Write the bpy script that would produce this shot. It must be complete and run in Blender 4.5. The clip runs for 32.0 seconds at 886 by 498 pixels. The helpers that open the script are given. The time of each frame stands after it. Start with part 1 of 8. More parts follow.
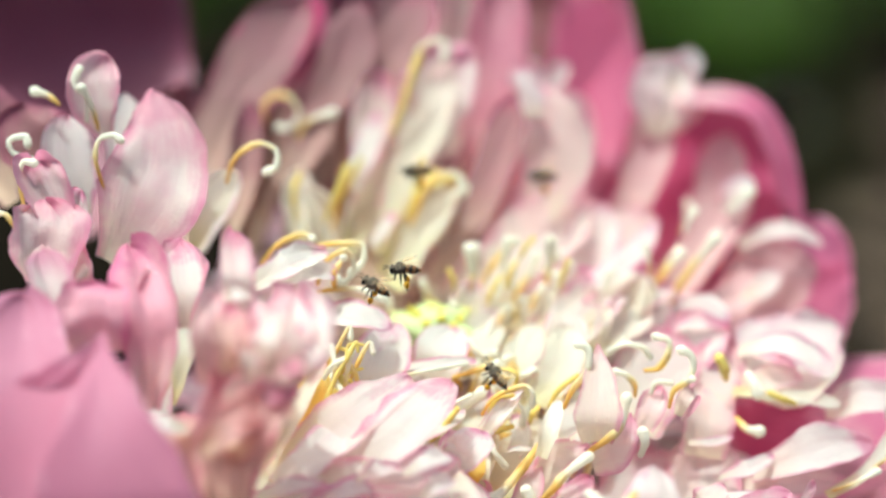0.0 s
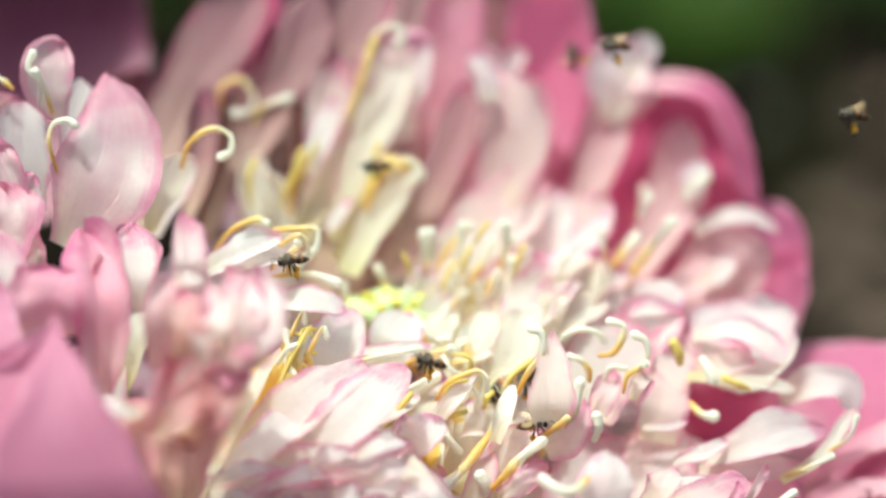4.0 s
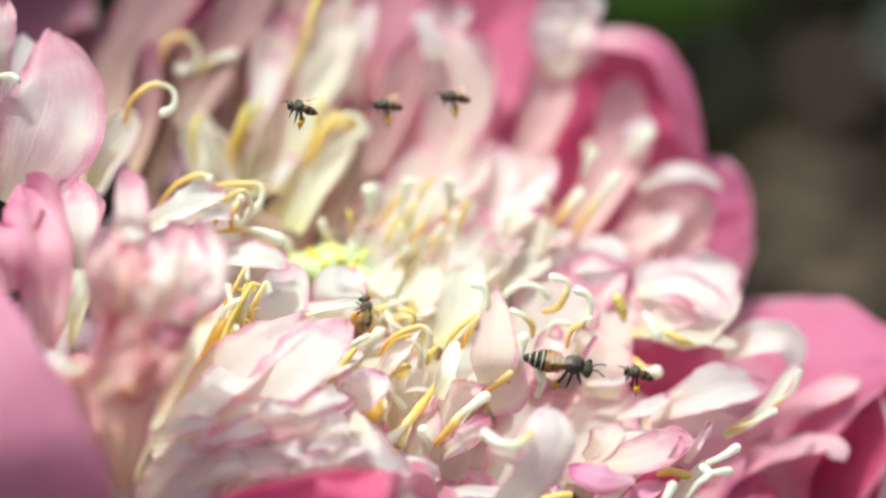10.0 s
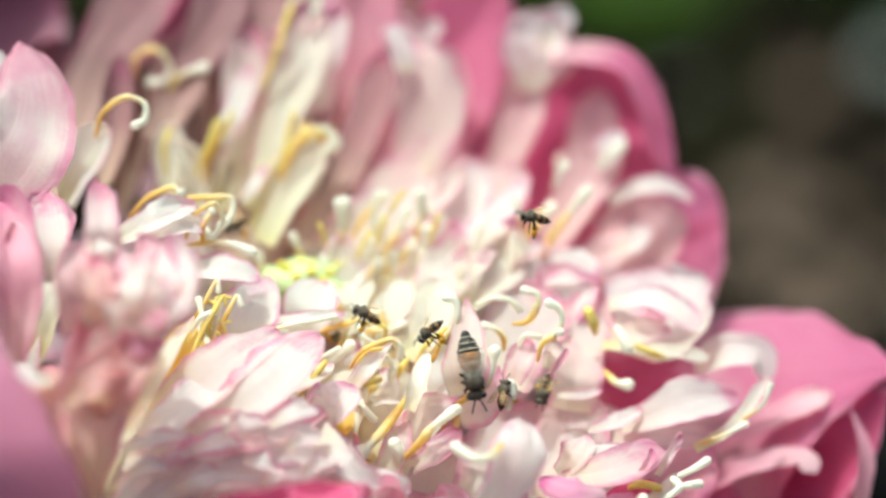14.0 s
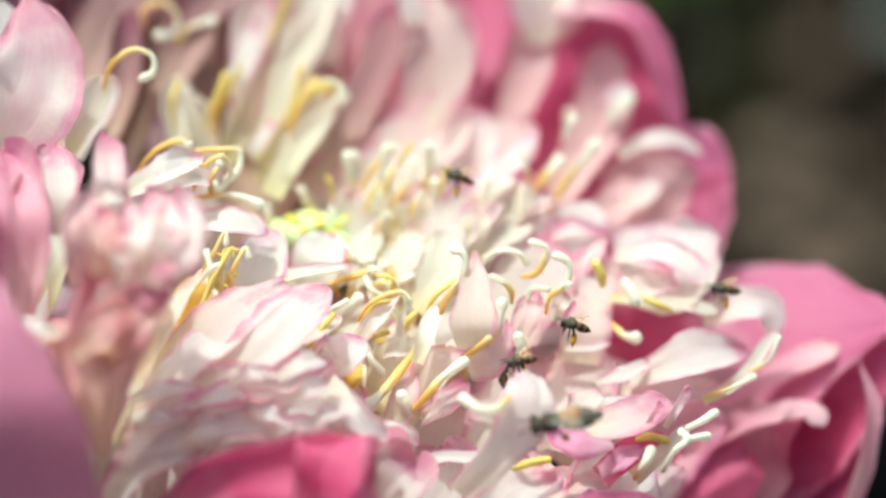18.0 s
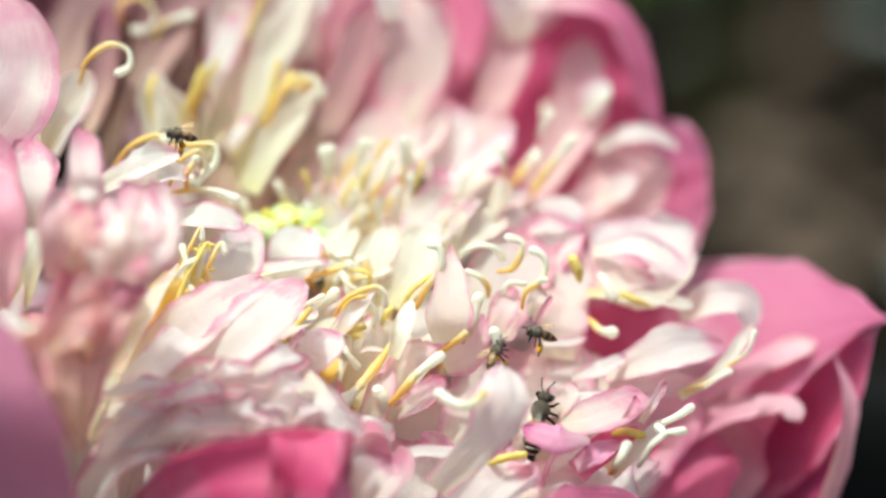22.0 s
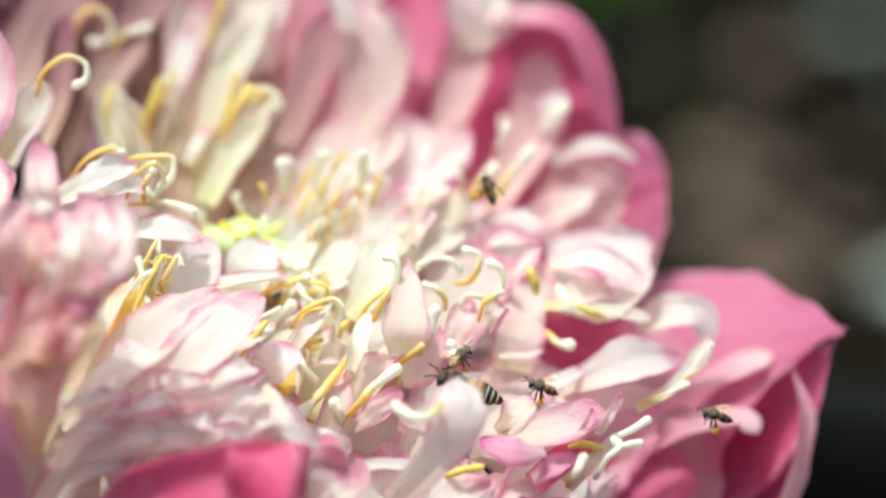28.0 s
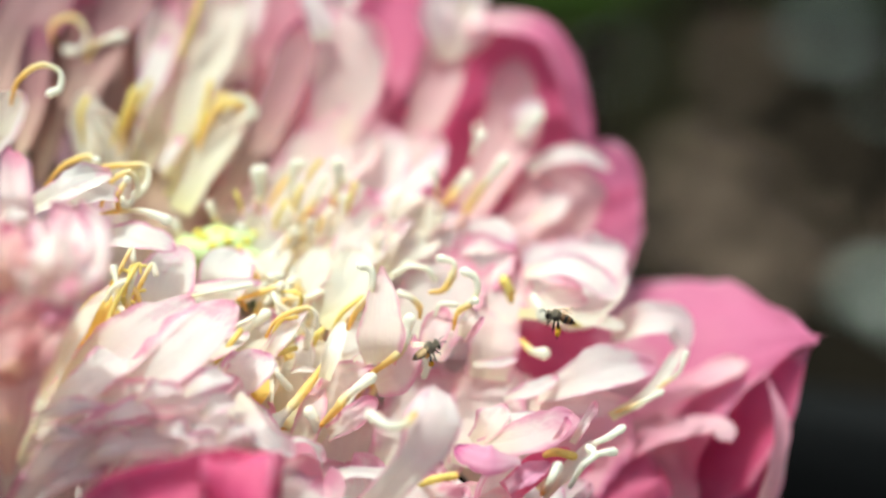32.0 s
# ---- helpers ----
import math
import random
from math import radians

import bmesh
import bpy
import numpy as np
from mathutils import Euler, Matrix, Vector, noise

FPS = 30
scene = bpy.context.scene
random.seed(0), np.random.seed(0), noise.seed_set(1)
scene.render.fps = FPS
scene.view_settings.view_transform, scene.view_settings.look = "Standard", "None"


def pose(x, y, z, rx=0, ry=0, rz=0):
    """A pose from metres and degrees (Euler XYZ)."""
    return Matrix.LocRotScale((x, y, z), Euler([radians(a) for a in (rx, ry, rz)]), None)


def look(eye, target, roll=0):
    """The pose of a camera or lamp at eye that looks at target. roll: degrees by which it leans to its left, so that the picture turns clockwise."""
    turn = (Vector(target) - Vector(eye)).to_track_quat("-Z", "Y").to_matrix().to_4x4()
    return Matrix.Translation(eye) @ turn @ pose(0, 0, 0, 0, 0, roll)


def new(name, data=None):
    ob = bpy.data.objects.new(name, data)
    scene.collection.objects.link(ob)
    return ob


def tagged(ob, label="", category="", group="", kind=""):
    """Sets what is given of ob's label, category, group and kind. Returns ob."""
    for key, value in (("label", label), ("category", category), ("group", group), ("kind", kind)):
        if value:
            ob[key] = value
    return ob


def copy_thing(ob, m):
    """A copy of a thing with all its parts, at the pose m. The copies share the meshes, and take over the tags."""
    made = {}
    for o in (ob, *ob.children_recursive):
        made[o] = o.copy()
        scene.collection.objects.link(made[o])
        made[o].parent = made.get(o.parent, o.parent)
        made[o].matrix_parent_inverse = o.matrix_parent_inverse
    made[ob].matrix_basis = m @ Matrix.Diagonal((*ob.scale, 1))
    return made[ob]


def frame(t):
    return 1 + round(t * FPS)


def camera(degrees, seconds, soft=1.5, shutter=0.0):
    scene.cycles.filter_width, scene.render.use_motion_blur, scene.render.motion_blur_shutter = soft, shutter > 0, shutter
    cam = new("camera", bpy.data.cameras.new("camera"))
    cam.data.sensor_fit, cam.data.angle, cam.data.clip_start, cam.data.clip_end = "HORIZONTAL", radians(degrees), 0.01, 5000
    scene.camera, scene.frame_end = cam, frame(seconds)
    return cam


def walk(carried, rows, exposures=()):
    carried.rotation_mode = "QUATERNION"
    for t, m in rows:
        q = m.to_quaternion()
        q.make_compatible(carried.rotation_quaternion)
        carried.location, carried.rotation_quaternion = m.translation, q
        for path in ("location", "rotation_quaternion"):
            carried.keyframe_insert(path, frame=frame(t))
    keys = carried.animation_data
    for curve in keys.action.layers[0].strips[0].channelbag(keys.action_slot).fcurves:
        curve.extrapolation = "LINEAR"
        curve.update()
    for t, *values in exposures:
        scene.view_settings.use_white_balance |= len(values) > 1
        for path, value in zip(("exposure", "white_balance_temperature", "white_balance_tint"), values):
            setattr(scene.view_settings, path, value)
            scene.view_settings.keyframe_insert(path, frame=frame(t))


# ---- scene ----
MM = 0.001
# the flower leans towards the camera: x across, y away, z up along the lean
LOTUS = pose(0, 0, 0.21, -25)

cam = camera(16, 32.0, soft=2.5)
cam.data.dof.use_dof = True
cam.data.dof.focus_distance = 0.421
cam.data.dof.aperture_fstop = 5.4
walk(cam, [
    (0, LOTUS @ pose(-0.00453, -0.42908, 0.00263, 90.7684, 0, 0.9560)),
    (0.5, LOTUS @ pose(-0.00442, -0.42908, 0.00259, 90.7732, 0, 1.0333)),
    (1, LOTUS @ pose(-0.00425, -0.42908, 0.00254, 90.7597, 0, 0.9732)),
    (1.5, LOTUS @ pose(-0.00402, -0.42908, 0.00246, 90.7392, 0, 0.9115)),
    (2, LOTUS @ pose(-0.00371, -0.42908, 0.00235, 90.7025, 0, 0.8403)),
    (2.5, LOTUS @ pose(-0.00330, -0.42908, 0.00220, 90.7945, 0, 0.7716)),
    (4.5, LOTUS @ pose(-0.00122, -0.42908, 0.00129, 90.5677, 0, 0.2584)),
    (5, LOTUS @ pose(-0.00083, -0.42908, 0.00106, 90.5160, 0, -0.1720)),
    (5.5, LOTUS @ pose(-0.00054, -0.42908, 0.00086, 90.4199, 0, -0.6370)),
    (6, LOTUS @ pose(-0.00034, -0.42908, 0.00068, 90.1252, 0, -0.2515)),
    (6.5, LOTUS @ pose(-0.00022, -0.42908, 0.00052, 90.1975, 0, -0.0501)),
    (7, LOTUS @ pose(-0.00015, -0.42908, 0.00038, 90.2469, 0, -0.1019)),
    (7.5, LOTUS @ pose(-0.00010, -0.42908, 0.00026, 90.2942, 0, -0.2193)),
    (8, LOTUS @ pose(-0.00007, -0.42908, 0.00015, 90.2160, 0, -0.2767)),
    (8.5, LOTUS @ pose(-0.00004, -0.42908, 0.00006, 90.0222, 0, 0.0561)),
    (9, LOTUS @ pose(-0.00000, -0.42908, 0.00000, 90.0000, 0, 0.0000)),
    (9.5, LOTUS @ pose(0.00006, -0.42908, -0.00004, 90.0154, 0, -0.1051)),
    (10, LOTUS @ pose(0.00014, -0.42908, -0.00005, 90.0480, 0, -0.2791)),
    (10.5, LOTUS @ pose(0.00025, -0.42908, -0.00004, 89.9851, 0, 0.0430)),
    (11, LOTUS @ pose(0.00037, -0.42908, -0.00002, 89.9717, 0, 0.0908)),
    (11.5, LOTUS @ pose(0.00052, -0.42908, 0.00001, 90.1016, 0, -0.1671)),
    (12, LOTUS @ pose(0.00068, -0.42908, 0.00002, 90.3770, 0, -0.4746)),
    (12.5, LOTUS @ pose(0.00085, -0.42908, 0.00001, 90.5026, 0, -0.7191)),
    (13, LOTUS @ pose(0.00102, -0.42908, -0.00006, 90.3372, 0, -0.4498)),
    (13.5, LOTUS @ pose(0.00118, -0.42908, -0.00020, 90.3556, 0, -0.6637)),
    (15.5, LOTUS @ pose(0.00165, -0.42908, -0.00125, 89.9302, 0, -0.5397)),
    (16, LOTUS @ pose(0.00171, -0.42908, -0.00148, 89.7251, 0, -0.5832)),
    (16.5, LOTUS @ pose(0.00176, -0.42908, -0.00166, 89.6669, 0, -0.5251)),
    (17, LOTUS @ pose(0.00181, -0.42908, -0.00179, 89.6533, 0, -0.4872)),
    (17.5, LOTUS @ pose(0.00188, -0.42908, -0.00188, 89.5932, 0, -0.4892)),
    (18, LOTUS @ pose(0.00195, -0.42908, -0.00193, 89.6727, 0, -0.4171)),
    (18.5, LOTUS @ pose(0.00205, -0.42908, -0.00197, 89.7390, 0, -0.3940)),
    (19, LOTUS @ pose(0.00217, -0.42908, -0.00199, 89.8136, 0, -0.6148)),
    (19.5, LOTUS @ pose(0.00230, -0.42908, -0.00200, 89.6814, 0, -0.5455)),
    (20, LOTUS @ pose(0.00245, -0.42908, -0.00200, 89.6714, 0, -0.7003)),
    (20.5, LOTUS @ pose(0.00261, -0.42908, -0.00200, 89.6401, 0, -0.8330)),
    (21, LOTUS @ pose(0.00278, -0.42908, -0.00199, 89.7416, 0, -0.8722)),
    (21.5, LOTUS @ pose(0.00295, -0.42908, -0.00197, 89.7912, 0, -0.7465)),
    (22, LOTUS @ pose(0.00312, -0.42908, -0.00196, 89.5833, 0, -0.6926)),
    (22.5, LOTUS @ pose(0.00329, -0.42908, -0.00193, 89.7549, 0, -0.6491)),
    (23, LOTUS @ pose(0.00346, -0.42908, -0.00191, 89.7617, 0, -0.9451)),
    (23.5, LOTUS @ pose(0.00362, -0.42908, -0.00188, 89.7987, 0, -1.3445)),
    (24, LOTUS @ pose(0.00378, -0.42908, -0.00184, 89.6299, 0, -1.0154)),
    (24.5, LOTUS @ pose(0.00393, -0.42908, -0.00181, 89.6459, 0, -1.0571)),
    (25, LOTUS @ pose(0.00407, -0.42908, -0.00178, 89.8776, 0, -1.1101)),
    (25.5, LOTUS @ pose(0.00420, -0.42908, -0.00175, 89.9764, 0, -1.2567)),
    (27.5, LOTUS @ pose(0.00459, -0.42908, -0.00171, 89.8381, 0, -1.2465)),
    (28, LOTUS @ pose(0.00465, -0.42908, -0.00171, 89.7767, 0, -1.2692)),
    (28.5, LOTUS @ pose(0.00471, -0.42908, -0.00171, 89.7558, 0, -1.1076)),
    (29, LOTUS @ pose(0.00476, -0.42908, -0.00170, 89.6107, 0, -0.9458)),
    (29.5, LOTUS @ pose(0.00483, -0.42908, -0.00168, 89.6908, 0, -0.9989)),
    (30, LOTUS @ pose(0.00490, -0.42908, -0.00166, 89.7803, 0, -1.1743)),
    (30.5, LOTUS @ pose(0.00498, -0.42908, -0.00164, 89.8281, 0, -1.2153)),
    (31, LOTUS @ pose(0.00506, -0.42908, -0.00161, 89.8858, 0, -1.4407)),
    (31.5, LOTUS @ pose(0.00514, -0.42908, -0.00158, 89.8612, 0, -1.3781)),
    (32, LOTUS @ pose(0.00522, -0.42908, -0.00155, 89.9085, 0, -1.6545)),
], exposures=[(0, 0.92, 6080, -14.5), (32, 0.92, 6080, -14.5)])

# ---- light ----
SUN_ELEVATION, SUN_TURN = 76, -78
world = bpy.data.worlds.new("world")
scene.world = world
world.use_nodes = True
wn = world.node_tree
sky = wn.nodes.new("ShaderNodeTexSky")
sky.sky_type, sky.sun_disc = "NISHITA", False
sky.air_density, sky.dust_density, sky.ozone_density = 0.6, 5.0, 0.3
sky.sun_elevation, sky.sun_rotation = radians(SUN_ELEVATION), radians(SUN_TURN)
wn.links.new(sky.outputs[0], wn.nodes["Background"].inputs[0])
wn.nodes["Background"].inputs[1].default_value = 0.15
sun = new("sun", bpy.data.lights.new("sun", "SUN"))
sun.data.energy, sun.data.angle, sun.data.color = 2.0, radians(0.6), (1.0, 0.975, 0.955)
se, sa = radians(SUN_ELEVATION), radians(SUN_TURN)
SUN_DIR = Vector((math.sin(sa) * math.cos(se), math.cos(sa) * math.cos(se), math.sin(se)))
sun.matrix_world = look(SUN_DIR * 5, (0, 0, 0))


# ---- materials ----
def material(name):
    m = bpy.data.materials.new(name)
    m.use_nodes = True
    return m, m.node_tree, m.node_tree.nodes["Principled BSDF"]


def ramp(nt, fac, stops):
    r = nt.nodes.new("ShaderNodeValToRGB")
    while len(r.color_ramp.elements) < len(stops):
        r.color_ramp.elements.new(0.5)
    for e, (p, c) in zip(r.color_ramp.elements, stops):
        e.position, e.color = p, (*c, 1)
    nt.links.new(fac, r.inputs[0])
    return r.outputs[0]


def calc(nt, op, a, b=None, c=None):
    n = nt.nodes.new("ShaderNodeMath")
    n.operation = op
    for i, v in enumerate((a, b, c)):
        if v is None:
            continue
        if isinstance(v, (int, float)):
            n.inputs[i].default_value = v
        else:
            nt.links.new(v, n.inputs[i])
    return n.outputs[0]


def mixed(nt, fac, a, b, mode="MIX"):
    n = nt.nodes.new("ShaderNodeMix")
    n.data_type, n.blend_type = "RGBA", mode
    for sock, v in ((n.inputs[0], fac), (n.inputs[6], a), (n.inputs[7], b)):
        if isinstance(v, (int, float)):
            sock.default_value = v
        elif isinstance(v, tuple):
            sock.default_value = (*v, 1)
        else:
            nt.links.new(v, sock)
    return n.outputs[2]


def noisy(nt, vec, scale, detail=3, rough=0.55):
    n = nt.nodes.new("ShaderNodeTexNoise")
    n.inputs["Scale"].default_value, n.inputs["Detail"].default_value = scale, detail
    n.inputs["Roughness"].default_value = rough
    if vec is not None:
        nt.links.new(vec, n.inputs["Vector"])
    return n.outputs[0]


def bumped(nt, bsdf, height, strength, distance):
    b = nt.nodes.new("ShaderNodeBump")
    b.inputs["Strength"].default_value, b.inputs["Distance"].default_value = strength, distance
    nt.links.new(height, b.inputs["Height"])
    nt.links.new(b.outputs[0], bsdf.inputs["Normal"])
    return b.outputs[0]


def petal_material(name, stops, rim, rim_at, see, blotch):
    """Living petal: pigment from claw to tip and along the rim, fine veins, light shining through."""
    m, nt, p = material(name)
    uv = nt.nodes.new("ShaderNodeUVMap").outputs[0]
    sep = nt.nodes.new("ShaderNodeSeparateXYZ")
    nt.links.new(uv, sep.inputs[0])
    coord = nt.nodes.new("ShaderNodeTexCoord").outputs["Object"]
    info = nt.nodes.new("ShaderNodeObjectInfo").outputs["Random"]
    soft = noisy(nt, coord, 140, 3)
    scaled = nt.nodes.new("ShaderNodeVectorMath")
    scaled.operation = "MULTIPLY"
    nt.links.new(uv, scaled.inputs[0])
    scaled.inputs[1].default_value = (30, 2.2, 1)
    vein = noisy(nt, scaled.outputs[0], 1.0, 3, 0.6)
    v = calc(nt, "ADD", sep.outputs[1], calc(nt, "MULTIPLY", calc(nt, "SUBTRACT", soft, 0.5), 0.5))
    col = ramp(nt, v, stops)
    edge = calc(nt, "ABSOLUTE", calc(nt, "MULTIPLY_ADD", sep.outputs[0], 2.0, -1.0))
    edge = calc(nt, "MAXIMUM", edge, calc(nt, "POWER", sep.outputs[1], 1.5))
    mottle = noisy(nt, coord, 420, 4, 0.65)
    edge = calc(nt, "ADD", edge, calc(nt, "MULTIPLY", calc(nt, "SUBTRACT", soft, 0.5), 0.75))
    edge = calc(nt, "ADD", edge, calc(nt, "MULTIPLY", calc(nt, "SUBTRACT", mottle, 0.5), 0.45))
    edge = calc(nt, "ADD", edge, calc(nt, "MULTIPLY", calc(nt, "SUBTRACT", info, 0.5), 0.12))
    edge = calc(nt, "ADD", edge, calc(nt, "MULTIPLY", calc(nt, "SUBTRACT", vein, 0.5), 0.4))
    rimf = nt.nodes.new("ShaderNodeMapRange")
    rimf.interpolation_type = "SMOOTHSTEP"
    nt.links.new(edge, rimf.inputs[0])
    rimf.inputs[1].default_value, rimf.inputs[2].default_value = rim_at, 1.08
    col = mixed(nt, calc(nt, "MULTIPLY", rimf.outputs[0], 0.86), col, rim)
    patch = noisy(nt, coord, 110, 5)
    col = mixed(nt, calc(nt, "MULTIPLY", ramp(nt, patch, [(0.46, (0, 0, 0)), (0.72, (1, 1, 1))]), blotch), col, rim)
    col = mixed(nt, calc(nt, "MULTIPLY", ramp(nt, vein, [(0.48, (0, 0, 0)), (0.72, (1, 1, 1))]), 0.2), col,
                tuple(0.5 * a + 0.42 * b for a, b in zip(rim, stops[1][1])))
    nt.links.new(col, p.inputs["Base Color"])
    p.inputs["Roughness"].default_value = 0.42
    p.inputs["Specular IOR Level"].default_value = 0.25
    p.inputs["Sheen Weight"].default_value = 0.12
    nrm = bumped(nt, p, calc(nt, "ADD", vein, calc(nt, "ADD", calc(nt, "MULTIPLY", patch, 2.6), calc(nt, "MULTIPLY", mottle, 1.2))), 0.42, 0.0005)
    tr = nt.nodes.new("ShaderNodeBsdfTranslucent")
    nt.links.new(mixed(nt, 0.6, col, (1.0, 0.88, 0.81), "MULTIPLY"), tr.inputs[0])
    nt.links.new(nrm, tr.inputs[1])
    mx = nt.nodes.new("ShaderNodeMixShader")
    mx.inputs[0].default_value = see
    nt.links.new(p.outputs[0], mx.inputs[1])
    nt.links.new(tr.outputs[0], mx.inputs[2])
    nt.links.new(mx.outputs[0], nt.nodes["Material Output"].inputs[0])
    return m


CREAM, WHITE = (0.93, 0.88, 0.74), (0.94, 0.92, 0.89)
PETALS = {
    "white": petal_material("white petal", [(0.0, CREAM), (0.35, WHITE), (1.0, (0.95, 0.93, 0.92))], (0.80, 0.30, 0.54), 0.74, 0.60, 0.08),
    "cream": petal_material("cream petal", [(0.0, (0.88, 0.84, 0.48)), (0.4, (0.93, 0.90, 0.76)), (1.0, (0.94, 0.92, 0.84))], (0.88, 0.66, 0.66), 0.90, 0.60, 0.05),
    "blush": petal_material("blush petal", [(0.0, CREAM), (0.4, (0.95, 0.91, 0.87)), (1.0, (0.94, 0.87, 0.87))], (0.80, 0.31, 0.50), 0.72, 0.60, 0.17),
    "flushed": petal_material("flushed petal", [(0.0, (0.92, 0.86, 0.70)), (0.4, (0.92, 0.81, 0.79)), (1.0, (0.90, 0.66, 0.71))], (0.77, 0.27, 0.46), 0.46, 0.60, 0.40),
    "pale": petal_material("pale pink petal", [(0.0, (0.92, 0.86, 0.68)), (0.4, (0.94, 0.84, 0.77)), (1.0, (0.92, 0.77, 0.77))], (0.80, 0.31, 0.49), 0.68, 0.60, 0.22),
    "salmon": petal_material("salmon pink petal", [(0.0, (0.90, 0.72, 0.52)), (0.4, (0.86, 0.60, 0.52)), (1.0, (0.86, 0.58, 0.57))], (0.74, 0.27, 0.40), 0.60, 0.60, 0.38),
    "ivory": petal_material("ivory petal", [(0.0, (0.90, 0.84, 0.60)), (0.4, (0.90, 0.86, 0.74)), (1.0, (0.92, 0.88, 0.80))], (0.92, 0.80, 0.78), 0.9, 0.4, 0.06),
    "gold": petal_material("golden petal base", [(0.0, (0.80, 0.42, 0.06)), (0.4, (0.88, 0.56, 0.10)), (1.0, (0.90, 0.72, 0.26))], (0.90, 0.66, 0.20), 0.9, 0.5, 0.1),
    "magenta": petal_material("magenta petal", [(0.0, (0.86, 0.60, 0.68)), (0.4, (0.80, 0.38, 0.56)), (1.0, (0.80, 0.38, 0.56))], (0.62, 0.14, 0.36), 0.72, 0.5, 0.35),
    "dusty": petal_material("dusty pink petal", [(0.0, (0.80, 0.58, 0.52)), (0.4, (0.74, 0.50, 0.50)), (1.0, (0.78, 0.54, 0.56))], (0.72, 0.34, 0.42), 0.74, 0.4, 0.2),
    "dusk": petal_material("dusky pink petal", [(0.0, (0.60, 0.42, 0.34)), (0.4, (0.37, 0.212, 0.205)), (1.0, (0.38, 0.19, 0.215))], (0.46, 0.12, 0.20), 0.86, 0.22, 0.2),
    "pink": petal_material("pink petal", [(0.0, (0.85, 0.60, 0.62)), (0.3, (0.70, 0.20, 0.36)), (1.0, (0.69, 0.17, 0.34))], (0.84, 0.42, 0.55), 0.88, 0.5, 0.15),
    "rose": petal_material("deep rose petal", [(0.0, (0.72, 0.30, 0.40)), (0.3, (0.50, 0.05, 0.16)), (1.0, (0.56, 0.075, 0.20))], (0.80, 0.32, 0.49), 0.70, 0.32, 0.10),
    "orchid": petal_material("orchid pink petal", [(0.0, (0.64, 0.26, 0.39)), (0.3, (0.65, 0.24, 0.37)), (1.0, (0.71, 0.27, 0.42))], (0.82, 0.44, 0.58), 0.93, 0.45, 0.12),
    "deep": petal_material("deep pink petal", [(0.0, (0.72, 0.30, 0.42)), (0.3, (0.68, 0.075, 0.22)), (1.0, (0.78, 0.15, 0.31))], (0.84, 0.40, 0.56), 0.86, 0.46, 0.16),
    "tongue": petal_material("fading pink petal", [(0.0, (0.72, 0.22, 0.36)), (0.45, (0.80, 0.40, 0.50)), (1.0, (0.87, 0.62, 0.63))], (0.86, 0.50, 0.60), 0.86, 0.45, 0.20),
    "shell": petal_material("shell pink petal", [(0.0, (0.90, 0.66, 0.64)), (0.4, (0.86, 0.48, 0.57)), (1.0, (0.84, 0.42, 0.54))], (0.72, 0.18, 0.38), 0.72, 0.5, 0.30),
    # cream-pink petals standing in shade: the shade is put into this darkened colour
    "shaded_mauve": petal_material("shaded mauve petal", [(0.0, (0.62, 0.46, 0.34)), (0.45, (0.33, 0.18, 0.175)), (1.0, (0.27, 0.105, 0.13))], (0.27, 0.06, 0.12), 0.66, 0.10, 0.35),
    # inner side turned from the sun, its shade painted in as dark plum
    "shaded_plum": petal_material("shaded plum petal", [(0.0, (0.34, 0.15, 0.19)), (0.4, (0.20, 0.058, 0.10)), (1.0, (0.17, 0.042, 0.08))], (0.24, 0.07, 0.12), 0.9, 0.10, 0.2),
}


def plain(name, col, rough=0.5, spread=0.25, scale=60, bump=0.2, spec=0.4, see=0.0, size=0.0005):
    m, nt, p = material(name)
    coord = nt.nodes.new("ShaderNodeTexCoord").outputs["Object"]
    n1, n2 = noisy(nt, coord, scale, 5), noisy(nt, coord, scale * 7, 3)
    f = calc(nt, "MULTIPLY_ADD", n2, 0.4, calc(nt, "MULTIPLY", n1, 0.6))
    c = ramp(nt, f, [(0.3, tuple(a * (1 - spread) for a in col)), (0.7, tuple(min(1, a * (1 + spread)) for a in col))])
    nt.links.new(c, p.inputs["Base Color"])
    p.inputs["Roughness"].default_value, p.inputs["Specular IOR Level"].default_value = rough, spec
    bumped(nt, p, f, bump, size)
    if see:
        tr = nt.nodes.new("ShaderNodeBsdfTranslucent")
        nt.links.new(c, tr.inputs[0])
        mx = nt.nodes.new("ShaderNodeMixShader")
        mx.inputs[0].default_value = see
        nt.links.new(p.outputs[0], mx.inputs[1])
        nt.links.new(tr.outputs[0], mx.inputs[2])
        nt.links.new(mx.outputs[0], nt.nodes["Material Output"].inputs[0])
    return m


ANTHER = plain("yellow anther", (0.93, 0.73, 0.24), 0.6, 0.18, 500, 0.5, see=0.4)
FILAMENT, _nt, _p = material("stamen, yellow below and ivory above")
_sep = _nt.nodes.new("ShaderNodeSeparateXYZ")
_nt.links.new(_nt.nodes.new("ShaderNodeUVMap").outputs[0], _sep.inputs[0])
_n = noisy(_nt, _nt.nodes.new("ShaderNodeTexCoord").outputs["Object"], 500, 4)
_f = calc(_nt, "ADD", _sep.outputs[1], calc(_nt, "MULTIPLY", calc(_nt, "SUBTRACT", _n, 0.5), 0.25))
_c = ramp(_nt, _f, [(0.0, (0.90, 0.61, 0.18)), (0.30, (0.94, 0.73, 0.28)), (0.50, (0.95, 0.83, 0.52)), (0.66, (0.94, 0.90, 0.78)), (1.0, (0.95, 0.92, 0.82))])
_nt.links.new(_c, _p.inputs["Base Color"])
